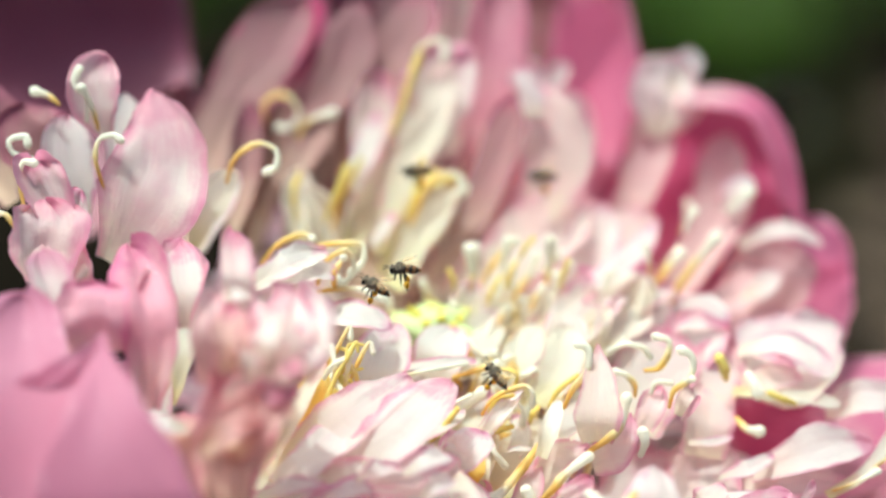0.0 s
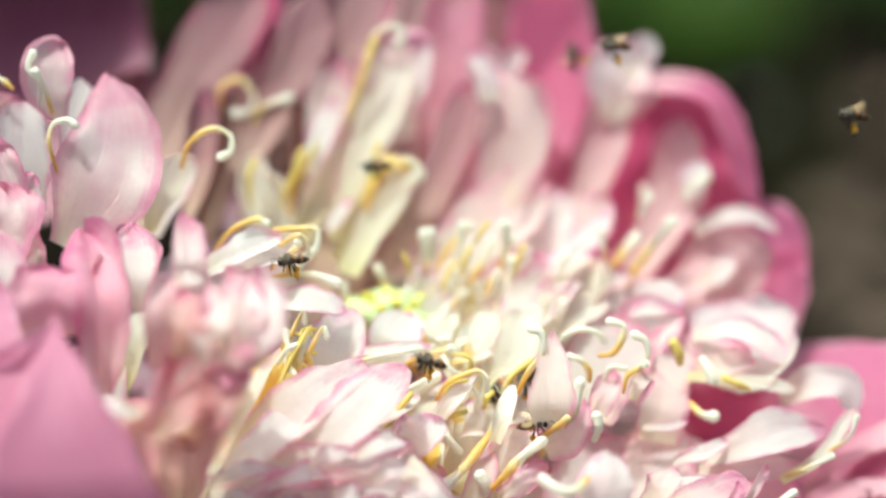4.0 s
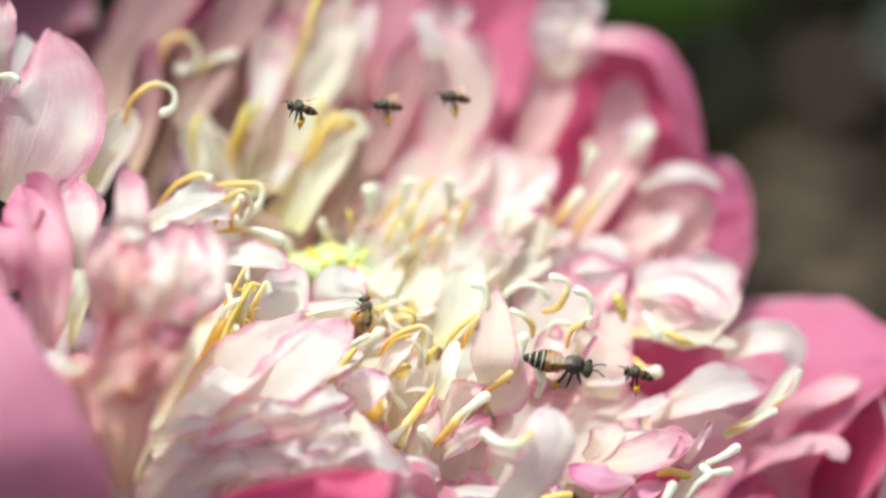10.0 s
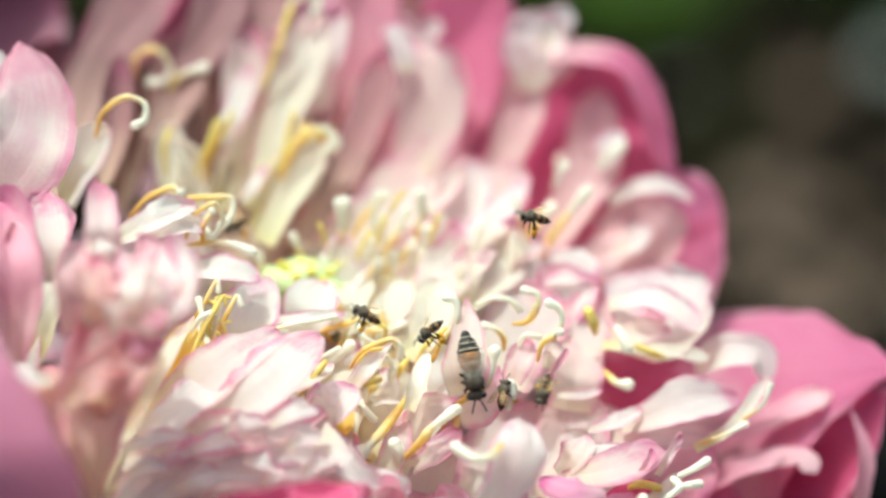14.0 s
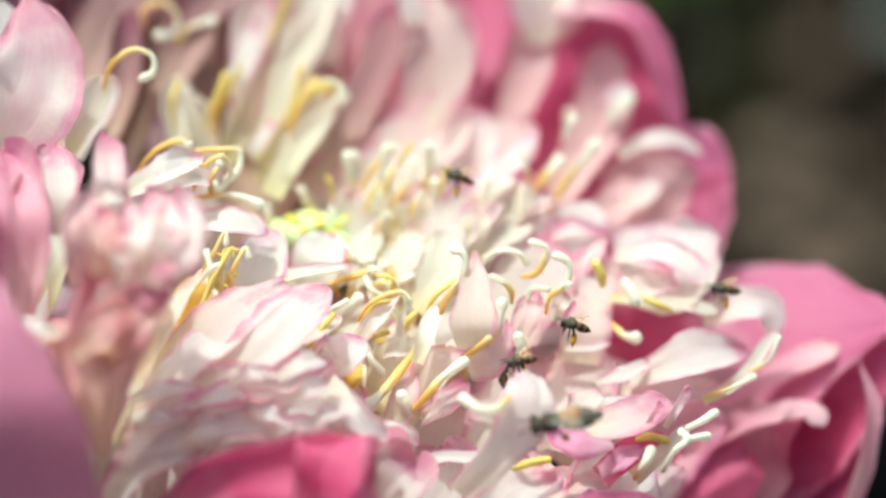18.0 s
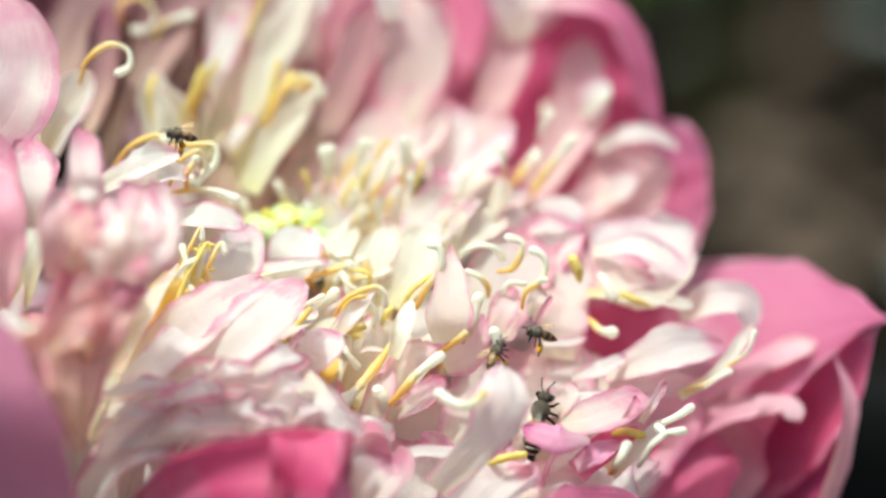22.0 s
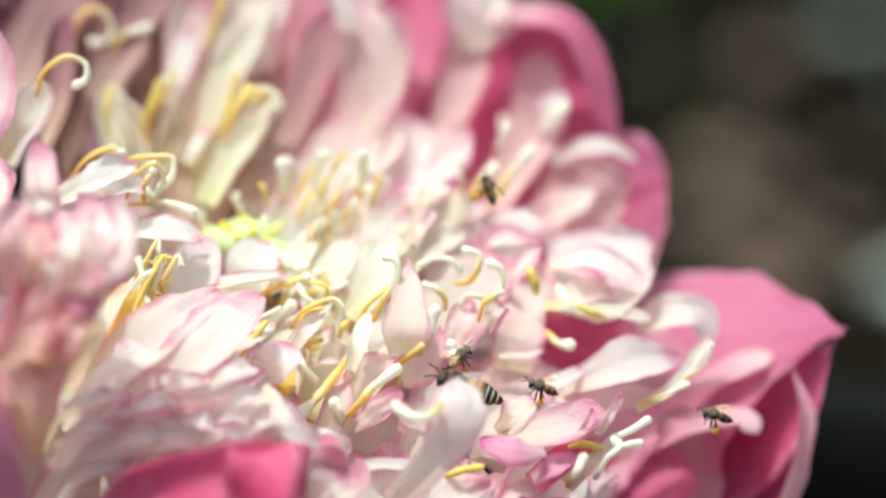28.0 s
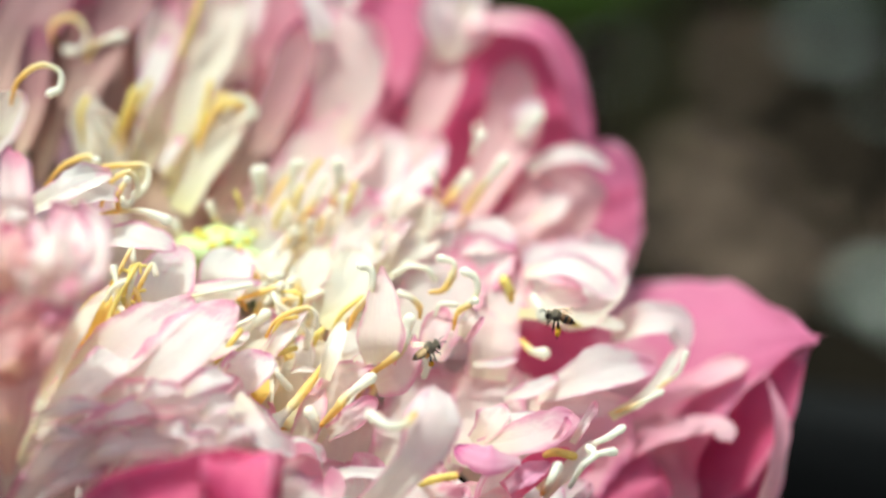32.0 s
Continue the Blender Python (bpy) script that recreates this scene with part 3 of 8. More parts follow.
# pale petals past the heart
petal("white", (-2.8, 20.3, -5), (3.7, 20.3, -1.1), (15.9, 21.9, 3.8), 10.4, face=(-0.2, -0.8, 0.6), cup=0.3, fat=1.3, ruffle=0.06)
petal("white", (0.5, 12.8, -7.4), (6.8, 12.8, -2.6), (11.8, 20.3, 3), 9.5, face=(0, -0.8, 0.6), cup=0.3, fat=1.4, blunt=0.5, ruffle=0.06)
petal("blush", (10.2, 20.3, -4.2), (15.8, 20.3, 0.6), (20.7, 21.9, 3.8), 8.8, face=(-0.3, -0.8, 0.6), cup=0.3, ruffle=0.06)
petal("cream", (-4.3, 12.8, -5.8), (-0.3, 20.3, -1.1), (4.5, 23.5, 6.3), 5.6, face=(-0.3, -0.8, 0.5), cup=0.4)
petal("white", (15.8, 20.3, -7.5), (21.4, 20.3, -3.5), (28.3, 14.4, -1.8), 8.8, face=(0, -0.7, 0.7), cup=0.35, ruffle=0.1, twist=-30)


# small petals in the near middle
petal("white", (-11.7, -6.4, -22), (-8.6, -11.2, -18.4), (-6.6, -8, -15.9), 6.6, face=(-0.1, -0.9, 0.4), cup=0.2, fat=1.3, blunt=0.4, ruffle=0.05, foot=0.5)
petal("white", (-7.7, 0, -18.8), (-4.2, -4.8, -14.8), (-0.8, -1.6, -10.7), 3.0, face=(-0.4, -0.9, 0.2), cup=0.4, fat=1.0, ruffle=0.05, foot=0.5)
petal("white", (-8.9, 1.6, -16.6), (-7.3, 0, -13.5), (-5, 1.6, -11.2), 3.5, cup=0.35, ruffle=0.08, foot=0.5)
petal("cream", (-8, -1.6, -25.7), (-6.3, -3.2, -21), (-5, 0, -17.3), 4.2, face=(-0.2, -1, 0.2), cup=0.35)


# outer petals to the side
lobe("pink", [(39.6, 29.5, -27.3), (48.9, 26.5, -20), (57.1, 22.5, -16.6), (63.9, 18.5, -15.4), (70.6, 12, -14.7)], (44.4, 40.7, 27.3, 12.3, 0), face=(-0.15, -0.75, 0.65), cup=-14, ruffle=0.012, point=0)
lobe("rose", [(26, 18.5, -18.7), (34, 18.5, -16.5), (42.9, 18, -15.5)], (9.7, 11.3, 8.9), face=(0, -0.8, 0.3), cup=15)
lobe("tongue", [(39.7, 17.5, -28.3), (51.7, 17.5, -22.7), (57.2, 17, -19.9), (61.4, 17.5, -18.1)], (3.2, 4.7, 5.1, 4), face=(-0.1, -0.6, 0.8), cup=20, ruffle=0.06)
lobe("tongue", [(33.2, 16.5, -38.7), (44.3, 15, -30.6), (51.2, 13, -27.8), (56.4, 13, -27.4), (58.1, 12, -29)], (4, 4.9, 4.6, 4.1, 4), face=(-0.1, -0.6, 0.8), cup=20, ruffle=0.06)
lobe("shell", [(62.1, 14, -41.7), (64.6, 12, -32.8), (65.4, 12, -26.4), (63.7, 14, -20.2)], (3.2, 3, 2.7, 0.8), face=(0.5, -0.8, 0.2), cup=30, ruffle=0.04)
lobe("deep", [(45.3, 27.5, -40.3), (56.3, 23.5, -30.2), (64, 19.5, -23.6), (69.7, 14, -16.2)], (19.6, 18, 12.3, 0), face=(-0.1, -0.9, 0.3), cup=15, ruffle=0.012, point=0)
lobe("shell", [(26.7, 14, -39.2), (34.7, 15, -31.3), (42.8, 16.5, -23.4)], (15.8, 17.1, 12.7), face=(0, -0.9, 0.4), cup=15, ruffle=0.04)
lobe("pale", [(20.1, 8, -33.2), (26.4, 9, -27.8), (32.8, 10, -22.3)], (12.6, 15.3, 11), face=(0, -0.9, 0.4), cup=15, ruffle=0.04)
lobe("deep", [(34.3, 10, -44.4), (41.6, 12, -38.3), (47.5, 15.5, -31.4)], (13.5, 15, 9.5), face=(0, -0.9, 0.4), cup=12, ruffle=0.04)

# outer petals in front
lobe("orchid", [(-50.7, -40, -41.6), (-50.4, -47, -26.4), (-51, -47, -18.9), (-52.2, -44, -10.8), (-53.3, -38, -2.6)], (27.7, 22.8, 16.5, 8.9, 0.7), face=(0.12, -1, 0.1), cup=10, ruffle=0.012, point=0)
lobe("orchid", [(-73, -22, -43.7), (-69, -29, -25), (-62.3, -35, -13.9), (-53.6, -38, -3.3)], (23.5, 19.3, 12.1, 0.9), face=(-0.5, -0.8, -0.5), cup=6, ruffle=0.012, point=0)
lobe("orchid", [(-72.5, -37.9, -24.4), (-66.2, -37.3, -12.4), (-64.7, -28.8, 2.3)], (23.2, 17.1, 10.6), face=(0.2, -0.9, 0.4), cup=22, ruffle=0.02)
lobe("shell", [(-49.6, -23.6, -12.6), (-49.2, -24.2, -5.7), (-49.9, -23.9, 0.9), (-52.7, -16.2, 8.6)], (3.6, 6.3, 7.7, 9.5), face=(0.3, -1, 0.2), cup=25, roll=(10, 55), ruffle=0.1, point=0.35)
lobe("flushed", [(-56.1, -2, 6.1), (-51.6, -2.8, 14.6), (-50.1, -0.1, 21.6), (-51.7, 4.9, 30)], (6.2, 14.3, 13.7, 10.8), face=(0.15, -0.9, 0.4), cup=20, ruffle=0.05, point=0.55)
lobe("shell", [(-55.8, -25, -4.9), (-55.8, -28, -0.6), (-55, -26, 3.8)], (7.9, 10.1, 7.9), face=(0, -0.7, 0.7), cup=30, ruffle=0.08)
lobe("flushed", [(-60.3, -24, -2.8), (-60.8, -26, 1.6), (-63.2, -22, 8.2)], (5.1, 5.8, 5.1), face=(0, -0.8, 0.5), cup=30, ruffle=0.08)
lobe("deep", [(-31.9, -24, -40.3), (-23.4, -32, -35.3), (-15.4, -35, -33.5), (-9.8, -35, -33.6), (-4.1, -31, -34.8)], (4.3, 9.3, 10.7, 11.4, 13.5), face=(0, -0.95, 0.25), cup=30, roll=(50, 0), ruffle=0.06, point=0.04)
lobe("rose", [(-30.8, -20, -44.3), (-23.8, -26, -37.9), (-16.4, -29, -35.9), (-10, -28, -36.3)], (10.8, 13, 12.3, 10.8), face=(0, -0.95, 0.1), cup=10, ruffle=0.03)
lobe("deep", [(-12.5, -36.4, -39.1), (-9.8, -38.2, -33.4), (-9, -36.5, -29.6), (-9.3, -32, -27.5)], (4.9, 7.8, 8.5, 7.8), face=(0, -0.9, 0.3), cup=22, ruffle=0.08, point=0.3)
lobe("pink", [(14.8, -12, -49), (26.5, -18, -42.8), (37.2, -14, -39.9)], (11.9, 14.1, 6.7), face=(0, -0.9, 0.5), cup=12)

# ruffled petals over the near side
lobe("salmon", [(-38.3, -28.8, -30.8), (-38.5, -30.9, -22.8), (-36.9, -35, -14.8), (-34.9, -27.2, -7.5)], (1.4, 7.1, 10.7, 11.4), face=(0.1, -1, 0.1), cup=15, roll=(60, 40), ruffle=0.14)
lobe("salmon", [(-39.3, -26, -29.6), (-43.7, -25.3, -20.2), (-45.6, -28.1, -15.7), (-50.1, -17.7, -13.3)], (2.9, 8, 8, 4.4), face=(0.2, -1, 0.3), cup=25, ruffle=0.08)
lobe("white", [(-43.7, -30.6, -14.9), (-46, -32, -14.2), (-48.7, -29.4, -13.4)], (2.1, 3.1, 2.4), face=(0, -0.7, 0.7), cup=25, ruffle=0.06)
lobe("dusty", [(-39.6, -31.5, -8.5), (-40.3, -34, -2.8), (-40, -30.5, 2.2)], (5.7, 5.3, 3.8), face=(0.2, -1, 0.1), cup=25, ruffle=0.08)
lobe("flushed", [(-38.1, -24.5, 0.1), (-37.4, -29.2, 4.7), (-38.9, -18.3, 10.8)], (5.8, 4.5, 3.5), face=(0.2, -1, 0.2), cup=40, ruffle=0.06, point=0.4)
lobe("flushed", [(-31.8, -38.6, -8.7), (-30.7, -38.5, -4.8), (-31.1, -34.4, -1), (-33.2, -25.4, 2.8)], (5.7, 7.8, 7.1, 5.9), face=(-0.1, -0.75, 0.65), cup=16, roll=(40, 20), ruffle=0.16, point=0.35)
lobe("blush", [(-29.2, -39.8, -8.3), (-27.8, -40.1, -4.5), (-27.6, -36.7, -1), (-29.4, -28.4, 2.4)], (3.5, 5.6, 5.6, 4.2), face=(0.15, -0.8, 0.6), cup=20, roll=(10, 60), ruffle=0.17, point=0.35)
lobe("blush", [(-33.8, -39.4, -5.5), (-33, -39.2, -3.1), (-32.2, -33.4, 0.1)], (2.1, 3.9, 3.2), face=(-0.2, -0.7, 0.7), cup=15, roll=(30, 40), ruffle=0.18, point=0.35)
lobe("salmon", [(-37.8, -37.4, -7.3), (-37.6, -38.1, -3.4), (-37.5, -32.5, 0.8)], (3.5, 5.1, 4.2), face=(0.1, -0.85, 0.5), cup=28, roll=(50, 20), ruffle=0.16, point=0.35)
lobe("flushed", [(-34.9, -39, -8.3), (-35.1, -38.9, -4.8), (-35, -35.2, -2)], (2.1, 3.2, 2.8), face=(0.1, -0.85, 0.5), cup=30, roll=(30, 50), ruffle=0.16)
lobe("white", [(-38.9, -29.8, 0.8), (-37.3, -30.7, 2.1), (-35.8, -28.5, 2.4)], (1.4, 2.9, 2.1), face=(0, -0.7, 0.7), cup=25, ruffle=0.08)
lobe("blush", [(-28.7, -40.7, -6.9), (-26.8, -41.3, -5.1), (-25.6, -36, -2.4)], (2.1, 3.5, 2.5), face=(0.1, -0.8, 0.6), cup=28, roll=(40, 40), ruffle=0.18)
lobe("shell", [(-31.6, -40.6, -7.7), (-29.4, -41.1, -6.7), (-26.6, -39.3, -5.2)], (1, 2.2, 1.4), face=(0, -0.8, 0.5), cup=30, roll=(40, 0), ruffle=0.16)
lobe("shell", [(-29, -41.5, -3.4), (-28.6, -41.5, -2.3), (-28.1, -40.5, -1.3)], (0.4, 1.3, 0.7), face=(0, -0.8, 0.5), cup=30, ruffle=0.1)
lobe("salmon", [(-41, -37.8, -17.5), (-37, -39, -13.9), (-32.1, -35.2, -10.5)], (2.8, 4.9, 3.5), face=(-0.2, -0.9, 0.4), cup=35, roll=(70, 40), ruffle=0.1)
lobe("salmon", [(-37.9, -33.2, -18.4), (-33.8, -39.1, -13.9), (-31.5, -33.6, -9.1)], (2.8, 4.2, 4.2), face=(0.3, -0.9, 0.2), cup=30, roll=(30, 50), ruffle=0.1)
lobe("pale", [(-38.4, -35.2, -12.6), (-36.6, -35.9, -9.8), (-35.5, -31.9, -7.4)], (2.1, 3.5, 2.8), face=(0.1, -0.8, 0.5), cup=30, ruffle=0.08)
lobe("shell", [(-34.8, -36.4, -11.2), (-32.2, -37.9, -10.1), (-29.1, -35.7, -9.8)], (1.7, 2.5, 2), face=(0, -0.9, 0.3), cup=30, ruffle=0.1)
lobe("blush", [(-45.2, -17.3, -2.1), (-45.7, -17.2, 3), (-46.7, -10.5, 9.2)], (1.5, 6.2, 6.8), face=(0.1, -0.85, 0.4), cup=22, ruffle=0.04, point=0.5)
lobe("cream", [(-37.9, -24, -29.7), (-35.4, -11.9, -22.4), (-31, -15.8, -14), (-27.1, -8.3, -7.1)], (2.1, 3.4, 3.4, 2.5), face=(-0.5, -0.85, 0.3), cup=40, ruffle=0.02)
lobe("cream", [(-49.8, -1.4, -12.2), (-47.4, -1.9, -5.3), (-46.1, 5.3, 1.2)], (3.9, 5.4, 3.1), face=(0, -1, 0.2), cup=40)
lobe("cream", [(-32.8, -7, -19.6), (-29.1, -6, -13.6), (-26.4, -1, -7.6)], (5.3, 6.8, 4.6), face=(-0.3, -0.9, 0.3), cup=20)
lobe("gold", [(-34.7, -11.7, -22.4), (-30.8, -8.9, -15), (-27.8, -3.4, -7.9)], (3, 5.4, 3.8), face=(-0.3, -0.9, 0.3), cup=25)
lobe("gold", [(-31.7, -11.9, -16.4), (-28.8, -11, -12.7), (-26.9, -7.1, -9)], (1.8, 2.7, 1.8), face=(0.2, -0.9, 0.3), cup=35)
stamen([(-27, -9, -12), (-25.8, -11, -8.2), (-26.4, -10, -4.8)], thick=0.61, split=0.6, bulb=1.4)
stamen([(-24.8, -9, -12.7), (-24.4, -11, -8.9), (-23.6, -10, -5.2)], thick=0.61, split=0.5, bulb=1.3)
stamen([(-25.8, -10, -14.2), (-24.8, -12, -11.1), (-25.9, -11, -9.3)], thick=0.66, split=0.2, bulb=1.3)
stamen([(-23.7, -8, -12), (-23, -10, -8.9), (-24.2, -9, -6.7)], thick=0.56, split=0.9, bulb=1.2)
stamen([(-28, -11, -14.9), (-26.1, -12, -9.6), (-23.2, -11, -4.4)], thick=0.61, split=1)
stamen([(-26.2, -11, -15.7), (-25.6, -12, -11.9), (-24.9, -11, -8.9)], thick=0.66, split=1)
stamen([(-27.3, -11, -8.9), (-25.9, -12, -7), (-24.1, -11, -6.3)], thick=0.66, split=0, bulb=1.1)

# small crinkled petals on the near side
lobe("blush", [(-22.4, -24.9, -21.8), (-19.5, -25.7, -20.4), (-16.7, -22.5, -20.3)], (1.6, 3.2, 2.6), face=(-0.1, -0.72, 0.7), cup=22, roll=(20, 40), ruffle=0.11, point=0.35)
lobe("white", [(-16.2, -25.2, -20.8), (-13.1, -25.7, -19.1), (-10.1, -22.2, -18.7)], (1.7, 3.3, 2.7), face=(0, -0.72, 0.7), cup=22, roll=(35, 28), ruffle=0.11, point=0.35)
lobe("white", [(-14, -25.2, -23.8), (-12, -25.7, -22.1), (-10.1, -22.2, -21.8)], (1.6, 3.2, 2.6), face=(0.1, -0.72, 0.7), cup=22, roll=(50, 16), ruffle=0.11, point=0.35)
lobe("blush", [(-35.1, -24.8, -23.7), (-30.7, -25.7, -22.4), (-26.5, -22.6, -22.5)], (1.5, 2.9, 2.3), face=(-0.1, -0.72, 0.7), cup=22, roll=(20, 40), ruffle=0.11, point=0.35)
lobe("white", [(-26.4, -24.6, -24), (-23.1, -25.7, -22.9), (-20, -22.7, -23.1)], (1.6, 3.2, 2.6), face=(0, -0.72, 0.7), cup=22, roll=(35, 28), ruffle=0.11, point=0.35)
lobe("white", [(-19.9, -23.5, -25.4), (-17.3, -25.7, -25.4), (-14.8, -23.8, -26.8)], (1.7, 3.3, 2.7), face=(0.1, -0.72, 0.7), cup=22, roll=(50, 16), ruffle=0.11, point=0.35)
lobe("blush", [(-17.3, -25.2, -28.5), (-15.8, -25.7, -26.8), (-14.5, -22.2, -26.5)], (1.5, 2.9, 2.3), face=(-0.1, -0.72, 0.7), cup=22, roll=(20, 40), ruffle=0.11, point=0.35)
lobe("white", [(-28.2, -25.2, -28.9), (-24.5, -25.7, -27.2), (-21.1, -22.2, -26.9)], (1.7, 3.3, 2.7), face=(0, -0.72, 0.7), cup=22, roll=(35, 28), ruffle=0.11, point=0.35)
lobe("white", [(-34.4, -24.6, -26.9), (-31.4, -25.7, -25.8), (-28.7, -22.8, -26.1)], (1.3, 2.6, 2.1), face=(0.1, -0.72, 0.7), cup=22, roll=(50, 16), ruffle=0.11, point=0.35)
lobe("blush", [(-11.9, -24.9, -26.9), (-9.7, -25.7, -25.5), (-7.6, -22.5, -25.4)], (1.5, 3, 2.4), face=(-0.1, -0.72, 0.7), cup=22, roll=(20, 40), ruffle=0.11, point=0.35)

# petals round the heart
lobe("white", [(-37.9, -1.2, 3.1), (-32.8, -3, 5.6), (-27.7, 1.3, 8.2)], (3.8, 5.8, 3.1), face=(0, -0.75, 0.65), cup=40, ruffle=0.08)
lobe("white", [(-34.7, -2.6, 3.1), (-30.1, -3.6, 5), (-26.3, -1.8, 4.7)], (3.1, 3.8, 2.8), face=(0, -0.75, 0.65), cup=40, ruffle=0.08)
lobe("white", [(-29.6, 0.3, -0.8), (-24.4, -2.3, -0.4), (-18.7, -2, -2.1)], (5.4, 6.9, 4.6), face=(0, -0.55, 0.85), cup=8, ruffle=0.04)
lobe("white", [(-22.3, 1.3, -13), (-20.7, -0.2, -8), (-18.2, 5.9, -1.8)], (6.2, 9.1, 7.1), face=(-0.2, -0.9, 0.4), cup=22, ruffle=0.03, point=0.35)
lobe("white", [(-13.9, 4.1, -9.6), (-12.1, 3.1, -5.7), (-10.5, 7.8, -2.3)], (5.4, 7.3, 5.4), face=(0, -0.9, 0.4), cup=22, ruffle=0.03, point=0.35)
lobe("blush", [(-33.8, -13.9, -22.6), (-25.5, -15.6, -15.9), (-21.1, -13.7, -12.2), (-16.2, -7.9, -8.7)], (5.2, 8.8, 8.2, 5.4), face=(-0.2, -0.85, 0.5), cup=22, roll=(0, 25), ruffle=0.05)
lobe("blush", [(-28.4, -16.8, -23.6), (-19.4, -18.9, -17.6), (-15.1, -16.8, -13.6), (-10.7, -10.5, -9.2)], (4.4, 8.9, 9.2, 5.9), face=(-0.2, -0.85, 0.5), cup=20, roll=(0, 35), ruffle=0.05)
lobe("white", [(-32.5, -20.6, -23), (-28.2, -18.9, -19), (-23.7, -14.5, -15.4)], (4.4, 6.6, 5.2), face=(-0.2, -0.75, 0.65), cup=18, ruffle=0.06)
lobe("blush", [(-36.6, -15.5, -25.5), (-25.3, -19.4, -23.1), (-17.9, -19.8, -21.8), (-10, -14.4, -19.3)], (3.7, 5.8, 6.8, 6.6), face=(0, -0.75, 0.65), cup=20, roll=(50, 30), ruffle=0.19)
lobe("blush", [(-37.5, -21.6, -31), (-25.7, -23.8, -27.2), (-16.3, -23.3, -26.1), (-6.2, -20.3, -26.3)], (4.4, 6.7, 6.6, 5.1), face=(0, -0.7, 0.7), cup=20, roll=(50, 40), ruffle=0.2)
lobe("white", [(-35.5, -19.7, -26.3), (-26.5, -22.8, -24.3), (-19.3, -21.6, -24)], (2.9, 3.9, 3.2), face=(0, -0.7, 0.7), cup=30, roll=(40, 40), ruffle=0.19)
lobe("blush", [(-10.6, -18, -21.7), (-6.8, -23.2, -25.8), (-2.3, -21.7, -28.8)], (3.7, 4.1, 3.4), face=(0, -0.8, 0.6), cup=25, ruffle=0.1)
lobe("blush", [(-7, -14.8, -31.5), (-2.1, -16.2, -28.1), (1.6, -14, -29.8)], (2.2, 3.3, 2.5), face=(0, -0.8, 0.6), cup=25, ruffle=0.08)

# pale filaments round the receptacle
stamen([(-19.2, 19.5, -2.4), (-19.3, 18.5, -0.5), (-19.8, 18.5, 1.3)], thick=0.81, split=0.6, bulb=1.2)
stamen([(-14, 19.5, 0.9), (-14.3, 18.5, 2.4), (-14.9, 18.5, 4)], thick=0.81, split=0.4, bulb=1.2)
stamen([(-9.6, 19.5, -2.4), (-9.7, 18.5, -0.3), (-10, 18.5, 1.7)], thick=0.81, split=0.4, bulb=1.2)
stamen([(-7.5, 19.5, -4.8), (-7.2, 18.5, -2.3), (-6.4, 18.5, 0.1)], thick=0.81, split=0.6, bulb=1.2)
stamen([(-6.7, 19.5, -2.4), (-6.2, 18.5, -0.2), (-4.7, 18.5, 1.9)], thick=0.81, split=0.4, bulb=1.2)
stamen([(-18, 19.5, -5.5), (-18.4, 18.5, -4.1), (-19.1, 18.5, -2.7)], thick=0.81, split=0.4, bulb=1.2)
stamen([(-14.8, 19.5, -4.8), (-14.6, 18.5, -3.4), (-14.3, 18.5, -2)], thick=0.81, split=0.6, bulb=1.2)
stamen([(-4, 19.5, -5.5), (-3.5, 18.5, -2.7), (-2.3, 18.5, 0.1)], thick=0.81, split=0.4, bulb=1.2)
stamen([(-10.4, 19.5, -6.3), (-10.6, 18.5, -4.8), (-11.1, 18.5, -3.2)], thick=0.81, split=0.4, bulb=1.2)
stamen([(-1.9, 19.5, -3.2), (-1.7, 18.5, 0.1), (-1.3, 18.5, 3.3)], thick=0.81, split=0.6, bulb=1.2)
lobe("cream", [(-11.3, 10.3, -9.4), (-7.4, 8.9, -6.2), (-4.3, 13.8, -2.3)], (3.9, 5.5, 3.9), face=(-0.2, -0.8, 0.6), cup=25, ruffle=0.05)
lobe("cream", [(-5, 5.9, -10.8), (-1.1, 5.9, -6.9), (1.3, 11.2, -2.3)], (3.9, 5.5, 3.9), face=(-0.1, -0.8, 0.6), cup=25, ruffle=0.06)
lobe("cream", [(0.5, 3.5, -12.3), (4.4, 4.9, -7.7), (6, 10.6, -2.3)], (4.7, 6.2, 4.7), face=(0.1, -0.8, 0.6), cup=25, ruffle=0.06)
lobe("cream", [(6, 8, -7.8), (11.6, 12.4, -3.1), (17.2, 16.3, -0.7)], (4.8, 6.3, 4.8), face=(0, -0.8, 0.6), cup=25, ruffle=0.06)
lobe("cream", [(-6.7, 18.6, -3.2), (1.3, 20.1, 0.9), (7.8, 22.2, 3.3)], (4.9, 6.5, 4.9), face=(-0.1, -0.8, 0.6), cup=25, ruffle=0.06)
lobe("cream", [(-11, -2, -19.8), (-8, -1.7, -15.2), (-4.9, 1.8, -12.3)], (4.6, 6.1, 4.6), face=(-0.1, -0.8, 0.6), cup=20, ruffle=0.06)
lobe("cream", [(-4.9, -3.8, -25.8), (-1.1, -2.7, -19.8), (2.8, 1.6, -15.4)], (5.4, 7.7, 5.4), face=(-0.1, -0.8, 0.6), cup=20, ruffle=0.06)

